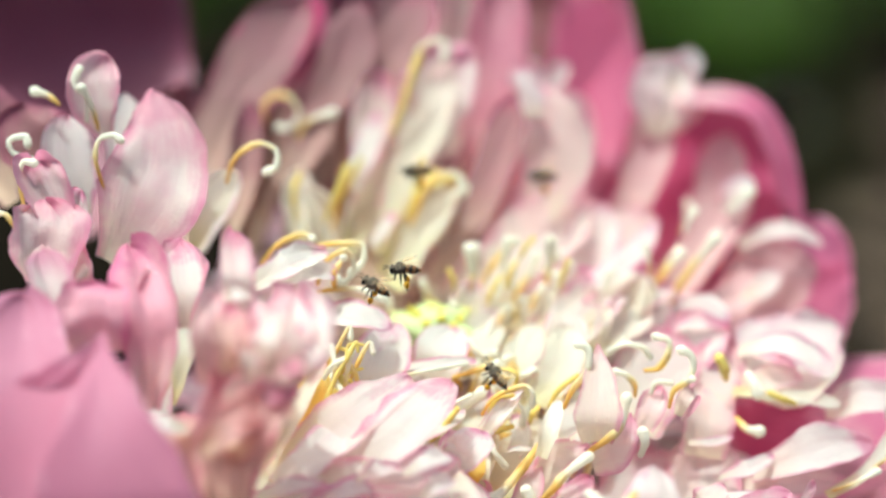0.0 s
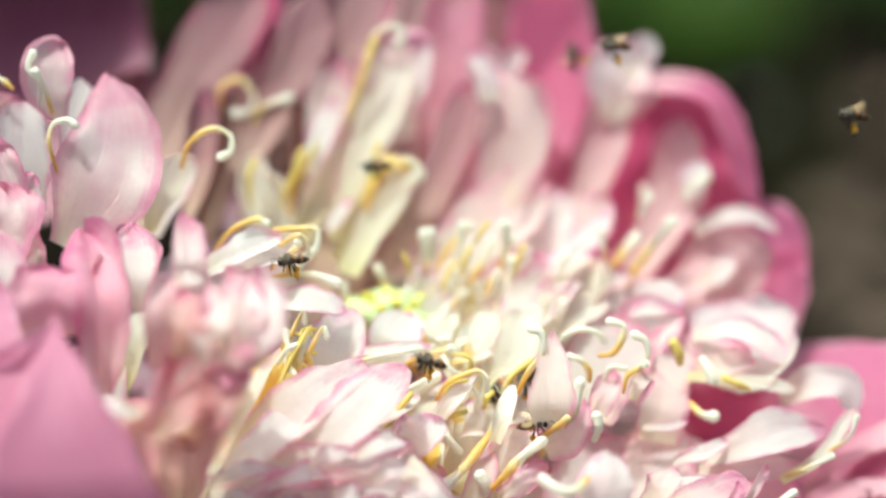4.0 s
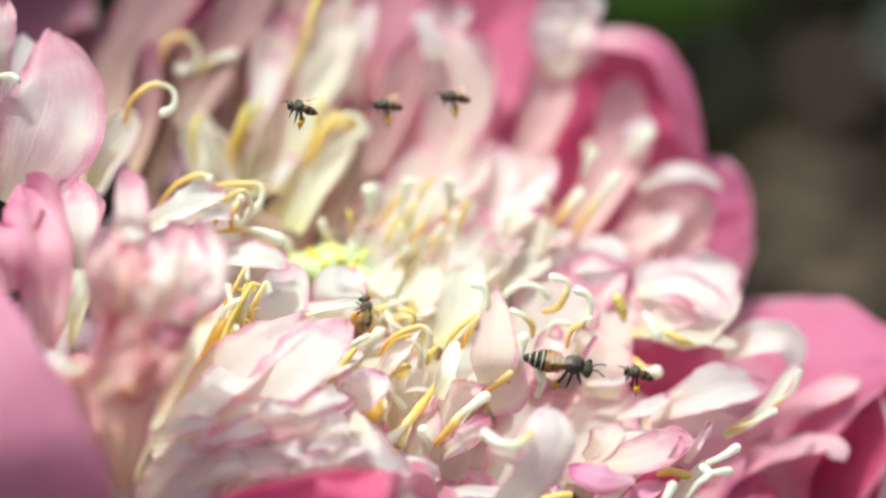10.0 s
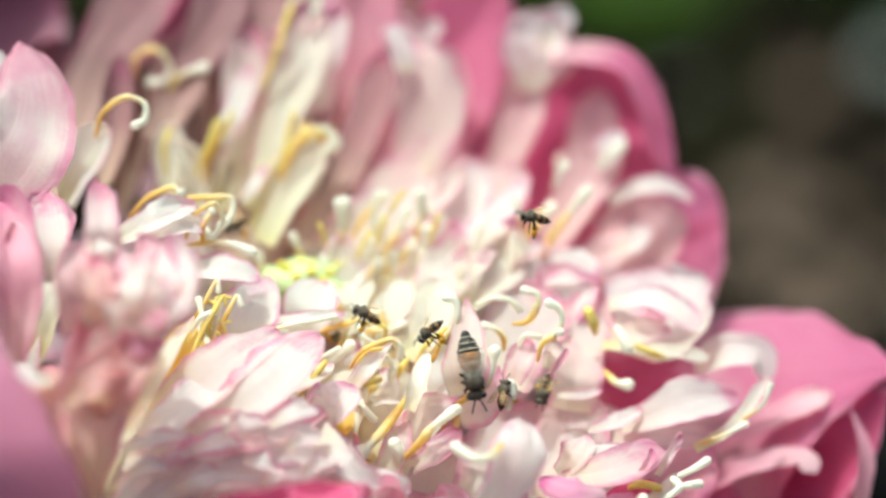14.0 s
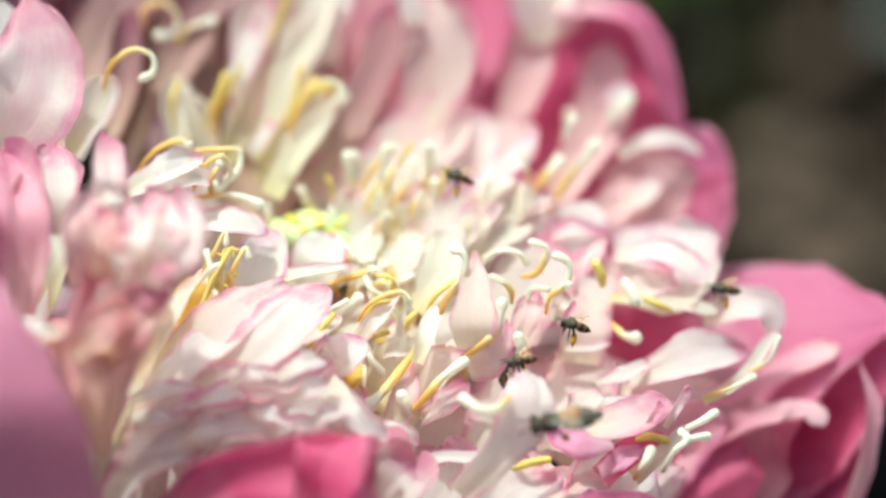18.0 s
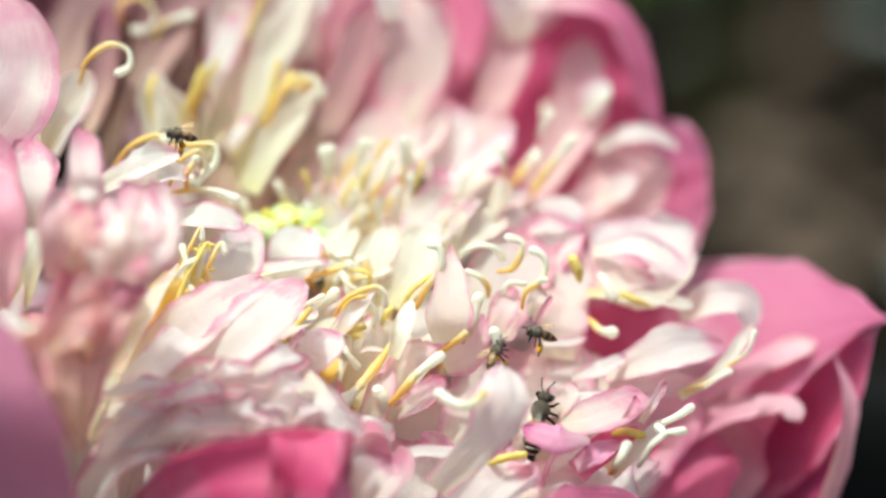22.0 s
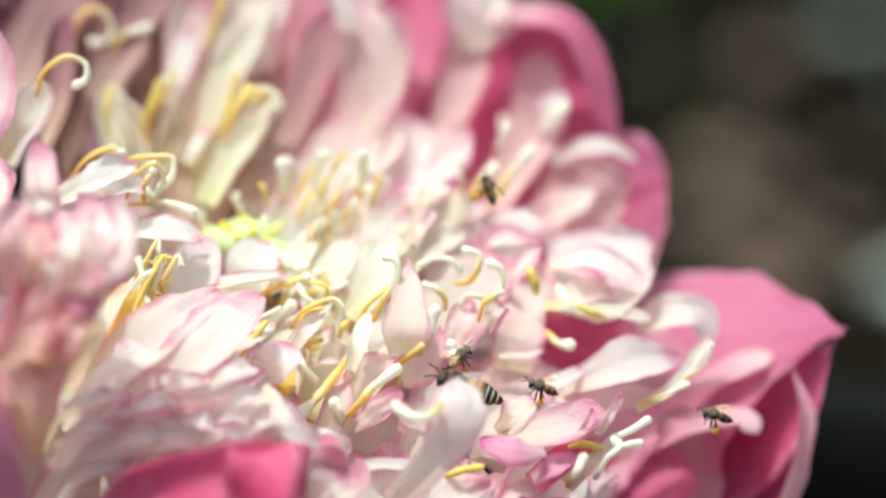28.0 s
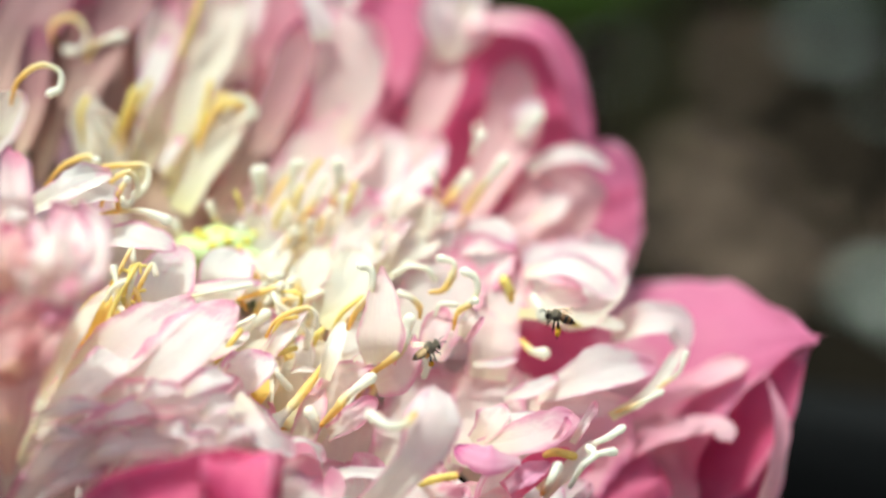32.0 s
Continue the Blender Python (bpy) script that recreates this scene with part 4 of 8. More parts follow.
# small petals in the near middle
lobe("white", [(-10.8, -9.5, -22.1), (-9.1, -10.9, -18.8), (-7.7, -7.5, -16.2)], (4.2, 5, 4.2), face=(-0.1, -0.85, 0.5), cup=25, ruffle=0.04, point=0.4)
lobe("white", [(-14.8, -4.9, -17), (-12.1, -6, -15.1), (-9.1, -3.1, -13.5)], (3, 4, 3), face=(-0.1, -0.8, 0.6), cup=25, ruffle=0.05)
lobe("blush", [(-10.3, -15.2, -26.6), (-12.3, -14.8, -21.8), (-13.6, -11.1, -18.7)], (5.2, 7.1, 6.4), face=(0, -0.8, 0.6), cup=26, ruffle=0.05, point=0.4)
lobe("white", [(-15.5, -15.6, -24.4), (-16.6, -15.8, -20.7), (-17.3, -12.6, -18.6)], (4.5, 5.9, 4.5), face=(0, -0.8, 0.6), cup=28, ruffle=0.06, point=0.4)
lobe("gold", [(-3.8, -1.1, -26.8), (-2.8, 1, -20.7), (-0.7, 6.1, -14.7)], (5.4, 5.7, 4.6), face=(-0.2, -0.9, 0.4), cup=15, ruffle=0.04)
lobe("gold", [(-8.7, -5.3, -24.2), (-7.1, -4.9, -21.6), (-6.4, -2.8, -19.4)], (1.8, 2.3, 1.2), face=(-0.2, -0.9, 0.4), cup=15, ruffle=0.04)
lobe("ivory", [(-6.4, -4.7, -24.3), (-6.2, -4, -20.9), (-5.5, -1.3, -17.7)], (2.3, 2.3, 1.2), face=(-0.3, -0.9, 0.3), cup=40)
lobe("white", [(-6.4, -4.5, -17.3), (-3.9, -4.9, -14), (-1.4, -1.6, -11.4)], (1.5, 2.1, 1.2), face=(-0.3, -0.9, 0.3), cup=40, ruffle=0.04)
lobe("white", [(-9.3, -8.5, -22.5), (-7, -11.8, -25), (-4.2, -11.6, -28.5)], (2.6, 3.5, 2.3), face=(0.2, -0.9, 0.3), cup=30, ruffle=0.1)
lobe("white", [(-18.4, -0.3, -8), (-12.5, -3, -7.4), (-7.2, 0.3, -6.9)], (1.5, 2.3, 2), face=(0, -0.7, 0.7), cup=40)
lobe("white", [(-2.2, -2.4, -19.8), (-1.1, -2.1, -17.1), (-1.9, 1.5, -14.2)], (1.8, 2.8, 2.3), face=(0, -0.9, 0.4), cup=30, ruffle=0.06, point=0.4)
lobe("white", [(-3, -5.1, -18.9), (-1.2, -5.9, -18.5), (0.8, -5, -18.8)], (0.6, 1, 0.6), face=(0, -0.7, 0.7), cup=40, ruffle=0.06)
stamen([(-6.4, -3, -14.1), (-5, -5, -11.9), (-2.7, -5, -10.6), (-0.7, -5, -10.1), (0.4, -5, -11), (0.4, -4, -12.7)], thick=0.62, split=0.62, bulb=1.1)
stamen([(-6, -2, -15.2), (-4.5, -4, -12.1), (-2.2, -4, -11.4)], thick=0.52, split=1)
stamen([(-4.3, 0, -8), (-2.5, -1, -8.1), (-1.6, -1, -8.9), (-2.2, 0, -10.7)], thick=0.53, split=1)
stamen([(-5.5, 0, -8), (-4.8, -1, -9.7), (-3, 0, -11)], thick=0.72, split=0, bulb=0.9)
stamen([(-13.1, -5, -17.6), (-11.5, -6, -15.5), (-9.7, -6, -13.2)], thick=0.71, split=1)
stamen([(-14, -5, -16.3), (-11.3, -6, -13.2), (-7.9, -6, -11.3)], thick=0.57, split=0.5, bulb=1)
stamen([(-2, -1, -12), (-0.8, -2, -13.6), (-0.9, -1, -15.4)], thick=0.72, split=0, bulb=1)
stamen([(-5.3, -5, -17.3), (-4.7, -6, -19), (-3.2, -5, -20.9)], thick=0.76, split=0, bulb=1)
stamen([(-5.2, -4, -16.5), (-3.9, -5, -16), (-2.4, -4, -15.6)], thick=0.71, split=1)
stamen([(0.1, 0, -15.3), (0.5, -1, -13.9), (1.2, 0, -13.2)], thick=0.72, split=1)
stamen([(2.6, 0, -13.2), (4.1, -1, -10.7), (6.6, 0, -8.8)], thick=0.67, split=1)
stamen([(-4.2, 4, -9.2), (-0.7, 3, -8.8), (0.9, 4, -8.1)], thick=0.63, split=0.2, bulb=1)

# petals in the middle ground
lobe("pale", [(8.9, -9, -17.4), (9, -10.5, -14.3), (9.2, -8, -9.4), (9.3, -3.5, -4.6)], (4.2, 6.3, 4.5, 0.4), face=(0.05, -0.85, 0.5), cup=30, roll=(0, 20), ruffle=0.03, point=0)
lobe("flushed", [(8.3, -5.4, -20.3), (11, -6.9, -19.1), (13.2, -5.6, -16.8), (13.7, -3.1, -13.8)], (3.8, 5.5, 2.9, 0.3), face=(0.2, -1, 0.1), cup=30, ruffle=0.04, point=0)
lobe("white", [(5.4, -7.2, -17.2), (7.6, -7.7, -16.2), (9.9, -7, -16.8)], (0.9, 1.4, 0.8), face=(0, -0.7, 0.7), cup=40, ruffle=0.08)
lobe("pale", [(1.2, -6.1, -25.3), (3.6, -5.5, -20), (8, -2.4, -18.1)], (3.3, 4.6, 2.3), face=(-0.1, -0.85, 0.5), cup=25, ruffle=0.05)
lobe("flushed", [(-1.2, -8, -27.5), (0.1, -8, -23.5), (1.4, -4, -19.6)], (3.8, 3.6, 0.6), face=(-0.2, -1, 0.1), cup=25, ruffle=0.05, point=0)
lobe("flushed", [(2.1, -7.1, -27.2), (5, -9.2, -25.1), (8.2, -5.8, -22.5)], (3, 3.9, 3), face=(-0.1, -0.85, 0.5), cup=30, roll=(0, 40), ruffle=0.16)
lobe("pale", [(0.5, -5.4, -40.9), (4.3, 1.9, -33.1), (7.1, 8.5, -24.2)], (13.1, 15.2, 13.1), face=(0, -0.95, 0.3), cup=10, ruffle=0.04)
lobe("pale", [(11.9, -3, -35.1), (15.2, 2.9, -27.8), (17.8, 9.1, -19.6)], (11.6, 13.9, 13.2), face=(0, -0.9, 0.4), cup=12, ruffle=0.05)
lobe("pale", [(22.6, -2.7, -32), (23.7, 2.7, -25.5), (24.1, 10, -17.2)], (9.3, 10.9, 8.5), face=(0, -0.9, 0.4), cup=12, ruffle=0.05)
lobe("white", [(2.8, 0.9, -19.2), (5.9, 1.9, -15.4), (8.3, 6.2, -10.8)], (5.4, 7, 4.6), face=(-0.1, -0.85, 0.5), cup=15, ruffle=0.05)
lobe("blush", [(7.1, -17.5, -36.4), (11.8, -21.9, -31.5), (14.6, -25, -27.5), (15.8, -25.2, -23.5), (16, -22.3, -20.2)], (4.1, 4.7, 6.6, 7.7, 7), face=(0.05, -1, -0.15), cup=-28, ruffle=0.035, point=0.34)
lobe("white", [(-1, -14, -33.6), (4.9, -14.1, -31.8), (10.1, -14.1, -31.8), (13.5, -13.7, -29)], (1.5, 1.9, 1.9, 1.5), face=(0, -0.75, 0.65), cup=40, ruffle=0.05)
stamen([(13.3, -26, -23.2), (11.8, -27, -24.6), (9.7, -27, -24.7), (7.5, -25, -23.4)], thick=1.13, split=0.22, bulb=1)
stamen([(4.7, -4, -13), (5.9, -6, -10.4), (7.6, -7, -8.2), (8, -7, -6.1), (7.6, -7, -4.8), (6.4, -7, -4.5)], thick=0.95, split=0.3, bulb=0.95)
stamen([(7.9, -8, -18.8), (10.4, -10, -16.9), (12, -10, -15.4), (12.5, -9, -13.1), (12.9, -9, -11.6)], thick=1.08, split=0.42, bulb=1.15)
stamen([(1.1, -9, -25.7), (3.3, -11, -23.3), (4.3, -11, -22), (6.1, -11, -20.5), (7.8, -10, -19.3)], thick=1.13, split=0.5, bulb=1.05)
stamen([(2.1, -6, -16.9), (-0.9, -8, -20.9), (-3.2, -9, -23.6), (-4.8, -9, -25.1)], thick=1.13, split=0.62, bulb=1.5)
lobe("pale", [(13.3, 5, -16.3), (17, 10, -9.8), (21.3, 16, -3.1)], (9.5, 11.8, 10.2), face=(0, -0.85, 0.5), cup=12, ruffle=0.04)
lobe("pale", [(23.9, 6.7, -15.5), (25.7, 11, -10.2), (27.6, 15.7, -4.7)], (6.3, 7.9, 7.1), face=(0, -0.85, 0.5), cup=15, ruffle=0.04)
lobe("ivory", [(1.7, -7.9, -19.6), (2.9, -8, -15.8), (4, -5.1, -12.1)], (1.8, 2.6, 2.1), face=(-0.2, -0.9, 0.4), cup=50, ruffle=0.03, point=0.4)
stamen([(0.6, -8, -26.7), (0.3, -9, -25.2), (-0.4, -9, -24)], thick=1.18, split=0, bulb=1.15)
stamen([(14.9, -6, -19.3), (15.4, -8, -17.6), (15.1, -8, -16.2)], thick=0.99, split=0, bulb=1.25)
stamen([(15.9, 2, -8.2), (17.7, 1, -7.8), (18.9, 0, -5.9), (19, 0, -4.1), (17.2, 0, -3.5)], thick=0.87, split=0.6, bulb=1)
stamen([(19, -1, -13.1), (19.6, -2, -10.8), (21.4, -3, -9.5), (22.2, -3, -7.7), (21.8, -3, -6), (20.5, -3, -5.3)], thick=0.86, split=0.42, bulb=1.2)
stamen([(21.1, -3, -9.5), (21.9, -4, -9.2)], thick=0.67, split=0, bulb=1.3)
stamen([(14.5, 2, -11.7), (14.4, 1, -10.1), (13.2, 0, -8.8), (11.7, 0, -8.2)], thick=0.77, split=0.6, bulb=1)
stamen([(11, 3, -5.5), (13, 2, -4.6), (15.3, 2, -4.9), (16.6, 3, -6.3)], thick=0.77, split=0, bulb=0.9)
stamen([(27.2, 6, -9.4), (26.9, 5, -7.9), (26.2, 5, -6.5)], thick=1.27, split=1)
stamen([(30.3, 6, -8.9), (31, 5, -10.2), (31.6, 5, -11.6)], thick=1.22, split=0, bulb=1.1)
stamen([(16.6, 0, -11.1), (17.3, -1, -9.7), (19.3, 0, -9.9)], thick=0.67, split=0, bulb=1)
lobe("flushed", [(15.4, -1.4, -16), (16.6, -1.1, -13.3), (18.2, 1.5, -10.3)], (3.1, 4.2, 3.1), face=(-0.2, -1, 0.2), cup=25, ruffle=0.08, point=0.4)
lobe("pale", [(20, -2.9, -14.1), (20.9, -4, -12.1), (22, -2.1, -10.5)], (1.2, 2.6, 1.8), face=(0.1, -1, 0.1), cup=30, ruffle=0.05)
lobe("shell", [(20.4, -4.8, -14.8), (21.6, -5.1, -13.2), (22.9, -4.1, -11.4)], (0.5, 1.1, 0.9), face=(0.4, -1, 0), cup=50, ruffle=0.05)

# folded petals nearest the bees
lobe("pale", [(21.5, -7.3, -28.3), (23.6, -9, -25.5), (25.6, -6.7, -23)], (3, 5, 3.3), face=(-0.2, -0.8, 0.6), cup=18, ruffle=0.05, point=0.3)
lobe("white", [(22.7, -7.8, -27.1), (26.4, -8.8, -25.2), (30.3, -7.4, -24.3)], (1.5, 2.6, 1.5), face=(0, -0.7, 0.7), cup=20, ruffle=0.04)
lobe("flushed", [(21.7, -9, -28.7), (27.3, -12.5, -27.4), (31.5, -11.8, -26.1), (34.7, -7.7, -24.2)], (2.3, 5.6, 5.7, 4.2), face=(-0.1, -0.8, 0.6), cup=12, roll=(15, 0), ruffle=0.035, point=0.1)
lobe("shell", [(31.4, -12.9, -28.1), (33, -13, -26.4), (34, -11.1, -24.8)], (0.4, 1.2, 1.6), face=(0.4, -0.9, 0.2), cup=30, ruffle=0.05)
lobe("magenta", [(27.4, -14.4, -30.1), (23.2, -17.1, -29.5), (18.8, -13.5, -28.4)], (1.5, 4.5, 3), face=(0, -0.8, 0.5), cup=-28, ruffle=0.05)
lobe("magenta", [(25.8, -12.8, -33.9), (28.3, -14, -32.1), (31.5, -11.2, -30.8)], (2.2, 3.3, 1.9), face=(0, -0.8, 0.5), cup=25, ruffle=0.08)
lobe("deep", [(26.1, -9, -34.9), (29.7, -10, -31.5), (34.3, -9, -29.3)], (3.8, 3.8, 2.3), face=(0, -0.85, 0.5), cup=15, ruffle=0.06)
lobe("flushed", [(34.5, -9.3, -28.1), (35.9, -10.1, -25.6), (38, -6.6, -22.9)], (1.2, 1.4, 2), face=(0.3, -1, 0), cup=55, roll=(40, 0), ruffle=0.1)
lobe("cream", [(30.5, -9.7, -34.9), (34.2, -10.1, -31.6), (38, -6.3, -28.3)], (2.6, 2.4, 2), face=(-0.2, -0.9, 0.4), cup=45, ruffle=0.03)
stamen([(30.6, -9, -29.9), (32.3, -11, -29.2), (34.7, -10, -29.8)], thick=1.03, split=1)
stamen([(34.2, -11, -33.7), (35.7, -13, -30.9), (37.3, -13, -29.5), (36.6, -12, -28.6)], thick=0.79, split=0, bulb=1.1)
stamen([(36.9, -12, -29.7), (38.3, -13, -29.2), (39.9, -12, -29.1)], thick=0.89, split=0, bulb=1.05)
stamen([(37.6, -10, -28.1), (39.3, -11, -27.2), (41.2, -10, -26.1)], thick=0.89, split=0, bulb=1)
stamen([(30.4, -12, -34.7), (31.5, -14, -32.7), (32.4, -13, -31)], thick=1.03, split=0.25, bulb=1.2)
stamen([(14.2, -14, -33.3), (16.4, -15, -32.4), (18.8, -14, -32.1)], thick=1.02, split=1)
lobe("pale", [(15, -7.1, -38.9), (21, -9, -36.5), (27.2, -4.9, -34.6)], (5.3, 6.1, 4.5), face=(0, -0.8, 0.6), cup=20, ruffle=0.08)
lobe("blush", [(10.4, -5.9, -42.1), (18.1, -5.6, -37.6), (25, -2.4, -35.4)], (6.8, 7.6, 5.3), face=(0, -0.8, 0.6), cup=20, ruffle=0.08)
lobe("pale", [(25.7, -4.2, -42.3), (31.8, -4.9, -37.6), (37.4, -1, -34.1)], (6.9, 6.9, 4.6), face=(0, -0.8, 0.6), cup=20, ruffle=0.08)

# petals on the far side
lobe("blush", [(35.4, 8.5, -13.6), (36.4, 13.9, -9), (36.9, 18.2, -3.9), (37.1, 22.1, -0.7)], (8, 14.9, 15.2, 11.2), face=(-0.05, -0.8, 0.6), cup=38, roll=(0, 25), ruffle=0.05, point=0.5)
lobe("white", [(29.4, 13.4, -5.8), (36, 10.8, -5), (42.7, 10.8, -9)], (2.4, 4.7, 4), face=(0, -0.75, 0.65), cup=25, ruffle=0.06)
lobe("shell", [(31.6, 10.2, -6.4), (34.2, 8.2, -6.6), (37.3, 9.6, -7.8)], (0.8, 1.7, 1.1), face=(0, -0.8, 0.6), cup=30, ruffle=0.05)
lobe("pale", [(29.6, 10.4, -10.9), (33.5, 9.1, -9.6), (38, 11.4, -9)], (3.2, 4.7, 3.2), face=(0, -0.8, 0.6), cup=30, ruffle=0.05)
lobe("cream", [(28.4, 9.3, -11.4), (34.9, 7.1, -11.9), (43.3, 8.6, -13)], (1.9, 2.4, 2.8), face=(0, -0.75, 0.65), cup=35, ruffle=0.05)
stamen([(36.8, 6, -12.9), (34.8, 5, -12.1), (33.2, 5, -11.4)], thick=0.83, split=1)
lobe("blush", [(21.2, 15.8, -7.4), (24, 15.6, -4.2), (26.4, 18.2, -1.4)], (8, 9.6, 7.2), face=(-0.1, -0.85, 0.5), cup=40, ruffle=0.04, point=0.45)
lobe("pale", [(23.9, 5.5, -20.2), (24.7, 6, -15.1), (25.3, 11.5, -10.2)], (6.3, 7.5, 6.3), face=(0.2, -1, 0.2), cup=22, ruffle=0.05)
lobe("white", [(21.9, 3.8, -18.2), (25.3, 2.8, -18.1), (28.2, 5.3, -17.3)], (1.1, 1.7, 1.2), face=(0, -0.75, 0.65), cup=35, ruffle=0.05)
lobe("blush", [(30.9, 4.8, -22.3), (36.1, 1.8, -20.3), (40.8, 2.5, -18.7), (47.3, 6.9, -18.3)], (3.4, 6.1, 7.5, 5.9), face=(0, -0.8, 0.6), cup=24, roll=(10, 20), ruffle=0.04, point=0.35)
lobe("flushed", [(29.7, 5, -23.8), (36.2, 3, -23.7), (43.7, 5, -23.8)], (3.1, 4.4, 3.1), face=(0, -0.9, 0.3), cup=25, ruffle=0.05)
lobe("white", [(26.1, 2.3, -22.9), (29.8, -0.1, -21.4), (33.5, 3.8, -19.9)], (1.4, 2.8, 1.5), face=(0, -0.8, 0.6), cup=30, ruffle=0.05)
lobe("blush", [(41.8, 13.8, -14.6), (45.9, 11.8, -12.6), (50.1, 11.6, -12.9), (52.2, 11.8, -16.5)], (3.2, 5.9, 5.7, 3.6), face=(0, -0.75, 0.65), cup=30, ruffle=0.06, point=0.3)
lobe("cream", [(40.7, 1.7, -25.4), (46.2, 2.5, -22), (51.4, 8.8, -15.6)], (1.6, 2, 1.9), face=(0, -0.8, 0.6), cup=40)

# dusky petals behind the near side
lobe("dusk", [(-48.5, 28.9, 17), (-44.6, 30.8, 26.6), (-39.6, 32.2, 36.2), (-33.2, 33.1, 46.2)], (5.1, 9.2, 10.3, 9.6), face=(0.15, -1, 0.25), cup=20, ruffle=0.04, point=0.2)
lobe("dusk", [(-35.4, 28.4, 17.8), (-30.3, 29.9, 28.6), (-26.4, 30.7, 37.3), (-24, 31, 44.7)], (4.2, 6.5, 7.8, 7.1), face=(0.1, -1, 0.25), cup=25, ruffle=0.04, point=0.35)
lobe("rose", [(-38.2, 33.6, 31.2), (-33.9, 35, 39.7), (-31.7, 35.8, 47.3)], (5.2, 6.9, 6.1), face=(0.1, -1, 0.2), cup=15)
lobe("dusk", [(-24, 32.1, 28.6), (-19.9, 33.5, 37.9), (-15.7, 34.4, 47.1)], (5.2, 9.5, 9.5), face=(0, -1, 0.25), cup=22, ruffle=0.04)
lobe("white", [(-46.9, 17.1, 8.3), (-44.2, 18.1, 14.3), (-41.2, 18.9, 19.5)], (2.9, 5, 4.8), face=(-0.2, -0.9, 0.4), cup=30, ruffle=0.05, point=0.4)

# hooded petals at the back
lobe("deep", [(22.6, 36.5, -5.9), (24.9, 42.5, 8.4), (28.1, 46, 22.2), (30.1, 44.5, 29.3), (30.4, 41.5, 32)], (19.7, 25.9, 24.7, 19.7, 12.5), face=(-0.1, -1, 0.1), cup=14, ruffle=0.015, point=0.3)
lobe("pink", [(21.8, 37.5, 31), (28.9, 36.5, 31), (33.8, 36, 29.1), (36.7, 36, 23.7), (38.6, 36.5, 18), (40.6, 37, 12.3)], (3.5, 5.4, 5.8, 5.2, 4.5, 3.5), face=(0.35, -0.75, 0.55), cup=22, ruffle=0.05)
lobe("dusty", [(26, 37, 6.6), (28.1, 39.5, 15.9), (29.9, 39, 26)], (5.3, 7, 7), face=(-0.1, -1, 0.2), cup=35)
lobe("dusty", [(16.2, 29.9, -3.5), (24.1, 32.4, 6.5), (29.1, 33.8, 14), (31.8, 33.5, 18.9)], (4.3, 6.4, 7.2, 6), face=(-0.3, -1, 0.2), cup=35, ruffle=0.04)
lobe("white", [(29.5, 31.9, 13.9), (31, 31.5, 16.8), (31.9, 32.1, 19.8)], (2.6, 4.8, 4.5), face=(-0.2, -0.8, 0.5), cup=35, ruffle=0.06, point=0.4)
lobe("dusty", [(29.8, 30.1, -2.6), (35.7, 32.5, 4.8), (37.7, 31.8, 10.2)], (9.4, 12.8, 12.8), face=(-0.2, -1, 0.3), cup=20, ruffle=0.04, point=0.2)
lobe("blush", [(31, 29.5, 8.9), (34.6, 28, 10.9), (38.7, 28, 11.2), (42.9, 29, 9.3)], (2.5, 3.7, 3.7, 2.5), face=(0, -0.75, 0.65), cup=40, ruffle=0.08)
lobe("pink", [(34.7, 36, -5.9), (40.2, 38.5, 4.1), (43.7, 39, 13.8)], (10.5, 15.2, 9.7), face=(-0.1, -1, 0.2), cup=10, ruffle=0.04)
lobe("pink", [(41.6, 34, -5.1), (44.1, 35.5, 1.5), (46.6, 35.5, 7.2)], (8.7, 8.2, 3.8), face=(-0.1, -1, 0.2), cup=10, ruffle=0.05)
lobe("dusty", [(28.8, 26.9, -2.6), (33, 28.6, 2.3), (35.5, 29.1, 6.4)], (5.9, 7.6, 6.7), face=(-0.3, -1, 0.3), cup=30, ruffle=0.05)
lobe("blush", [(31.3, 26.6, 0.7), (34.1, 26.5, 3.1), (36.6, 26.9, 5.6)], (2.5, 4.2, 3.4), face=(-0.2, -0.8, 0.5), cup=30, ruffle=0.06)
lobe("dusty", [(20.6, 25.1, -5.1), (27.2, 26.4, -1), (33.8, 27.9, 3.9)], (5, 5.9, 5), face=(-0.3, -0.9, 0.4), cup=30, ruffle=0.04)
lobe("dusty", [(13, 36.5, 10.5), (17.3, 39, 19.8), (19.9, 40.5, 29.9)], (3.5, 6.2, 7.4), face=(0, -1, 0.2), cup=35)
lobe("blush", [(19.4, 38.7, 25.6), (20.1, 38.5, 31.5), (21.1, 39.3, 37.6)], (3.5, 10.8, 10.2), face=(0, -0.9, 0.4), cup=40, ruffle=0.06, point=0.5)
lobe("blush", [(21.6, 39.5, 26.5), (22.4, 39, 29.9), (23.3, 39.6, 34.9)], (2.6, 7.1, 6.2), face=(0.2, -0.9, 0.4), cup=40, ruffle=0.06, point=0.5)
lobe("white", [(22.3, 38.5, 31.5), (23.8, 38.5, 35.7), (24.6, 38.5, 38.7)], (3.5, 4.6, 4.4), face=(0, -1, 0.2), cup=50, point=0.5)

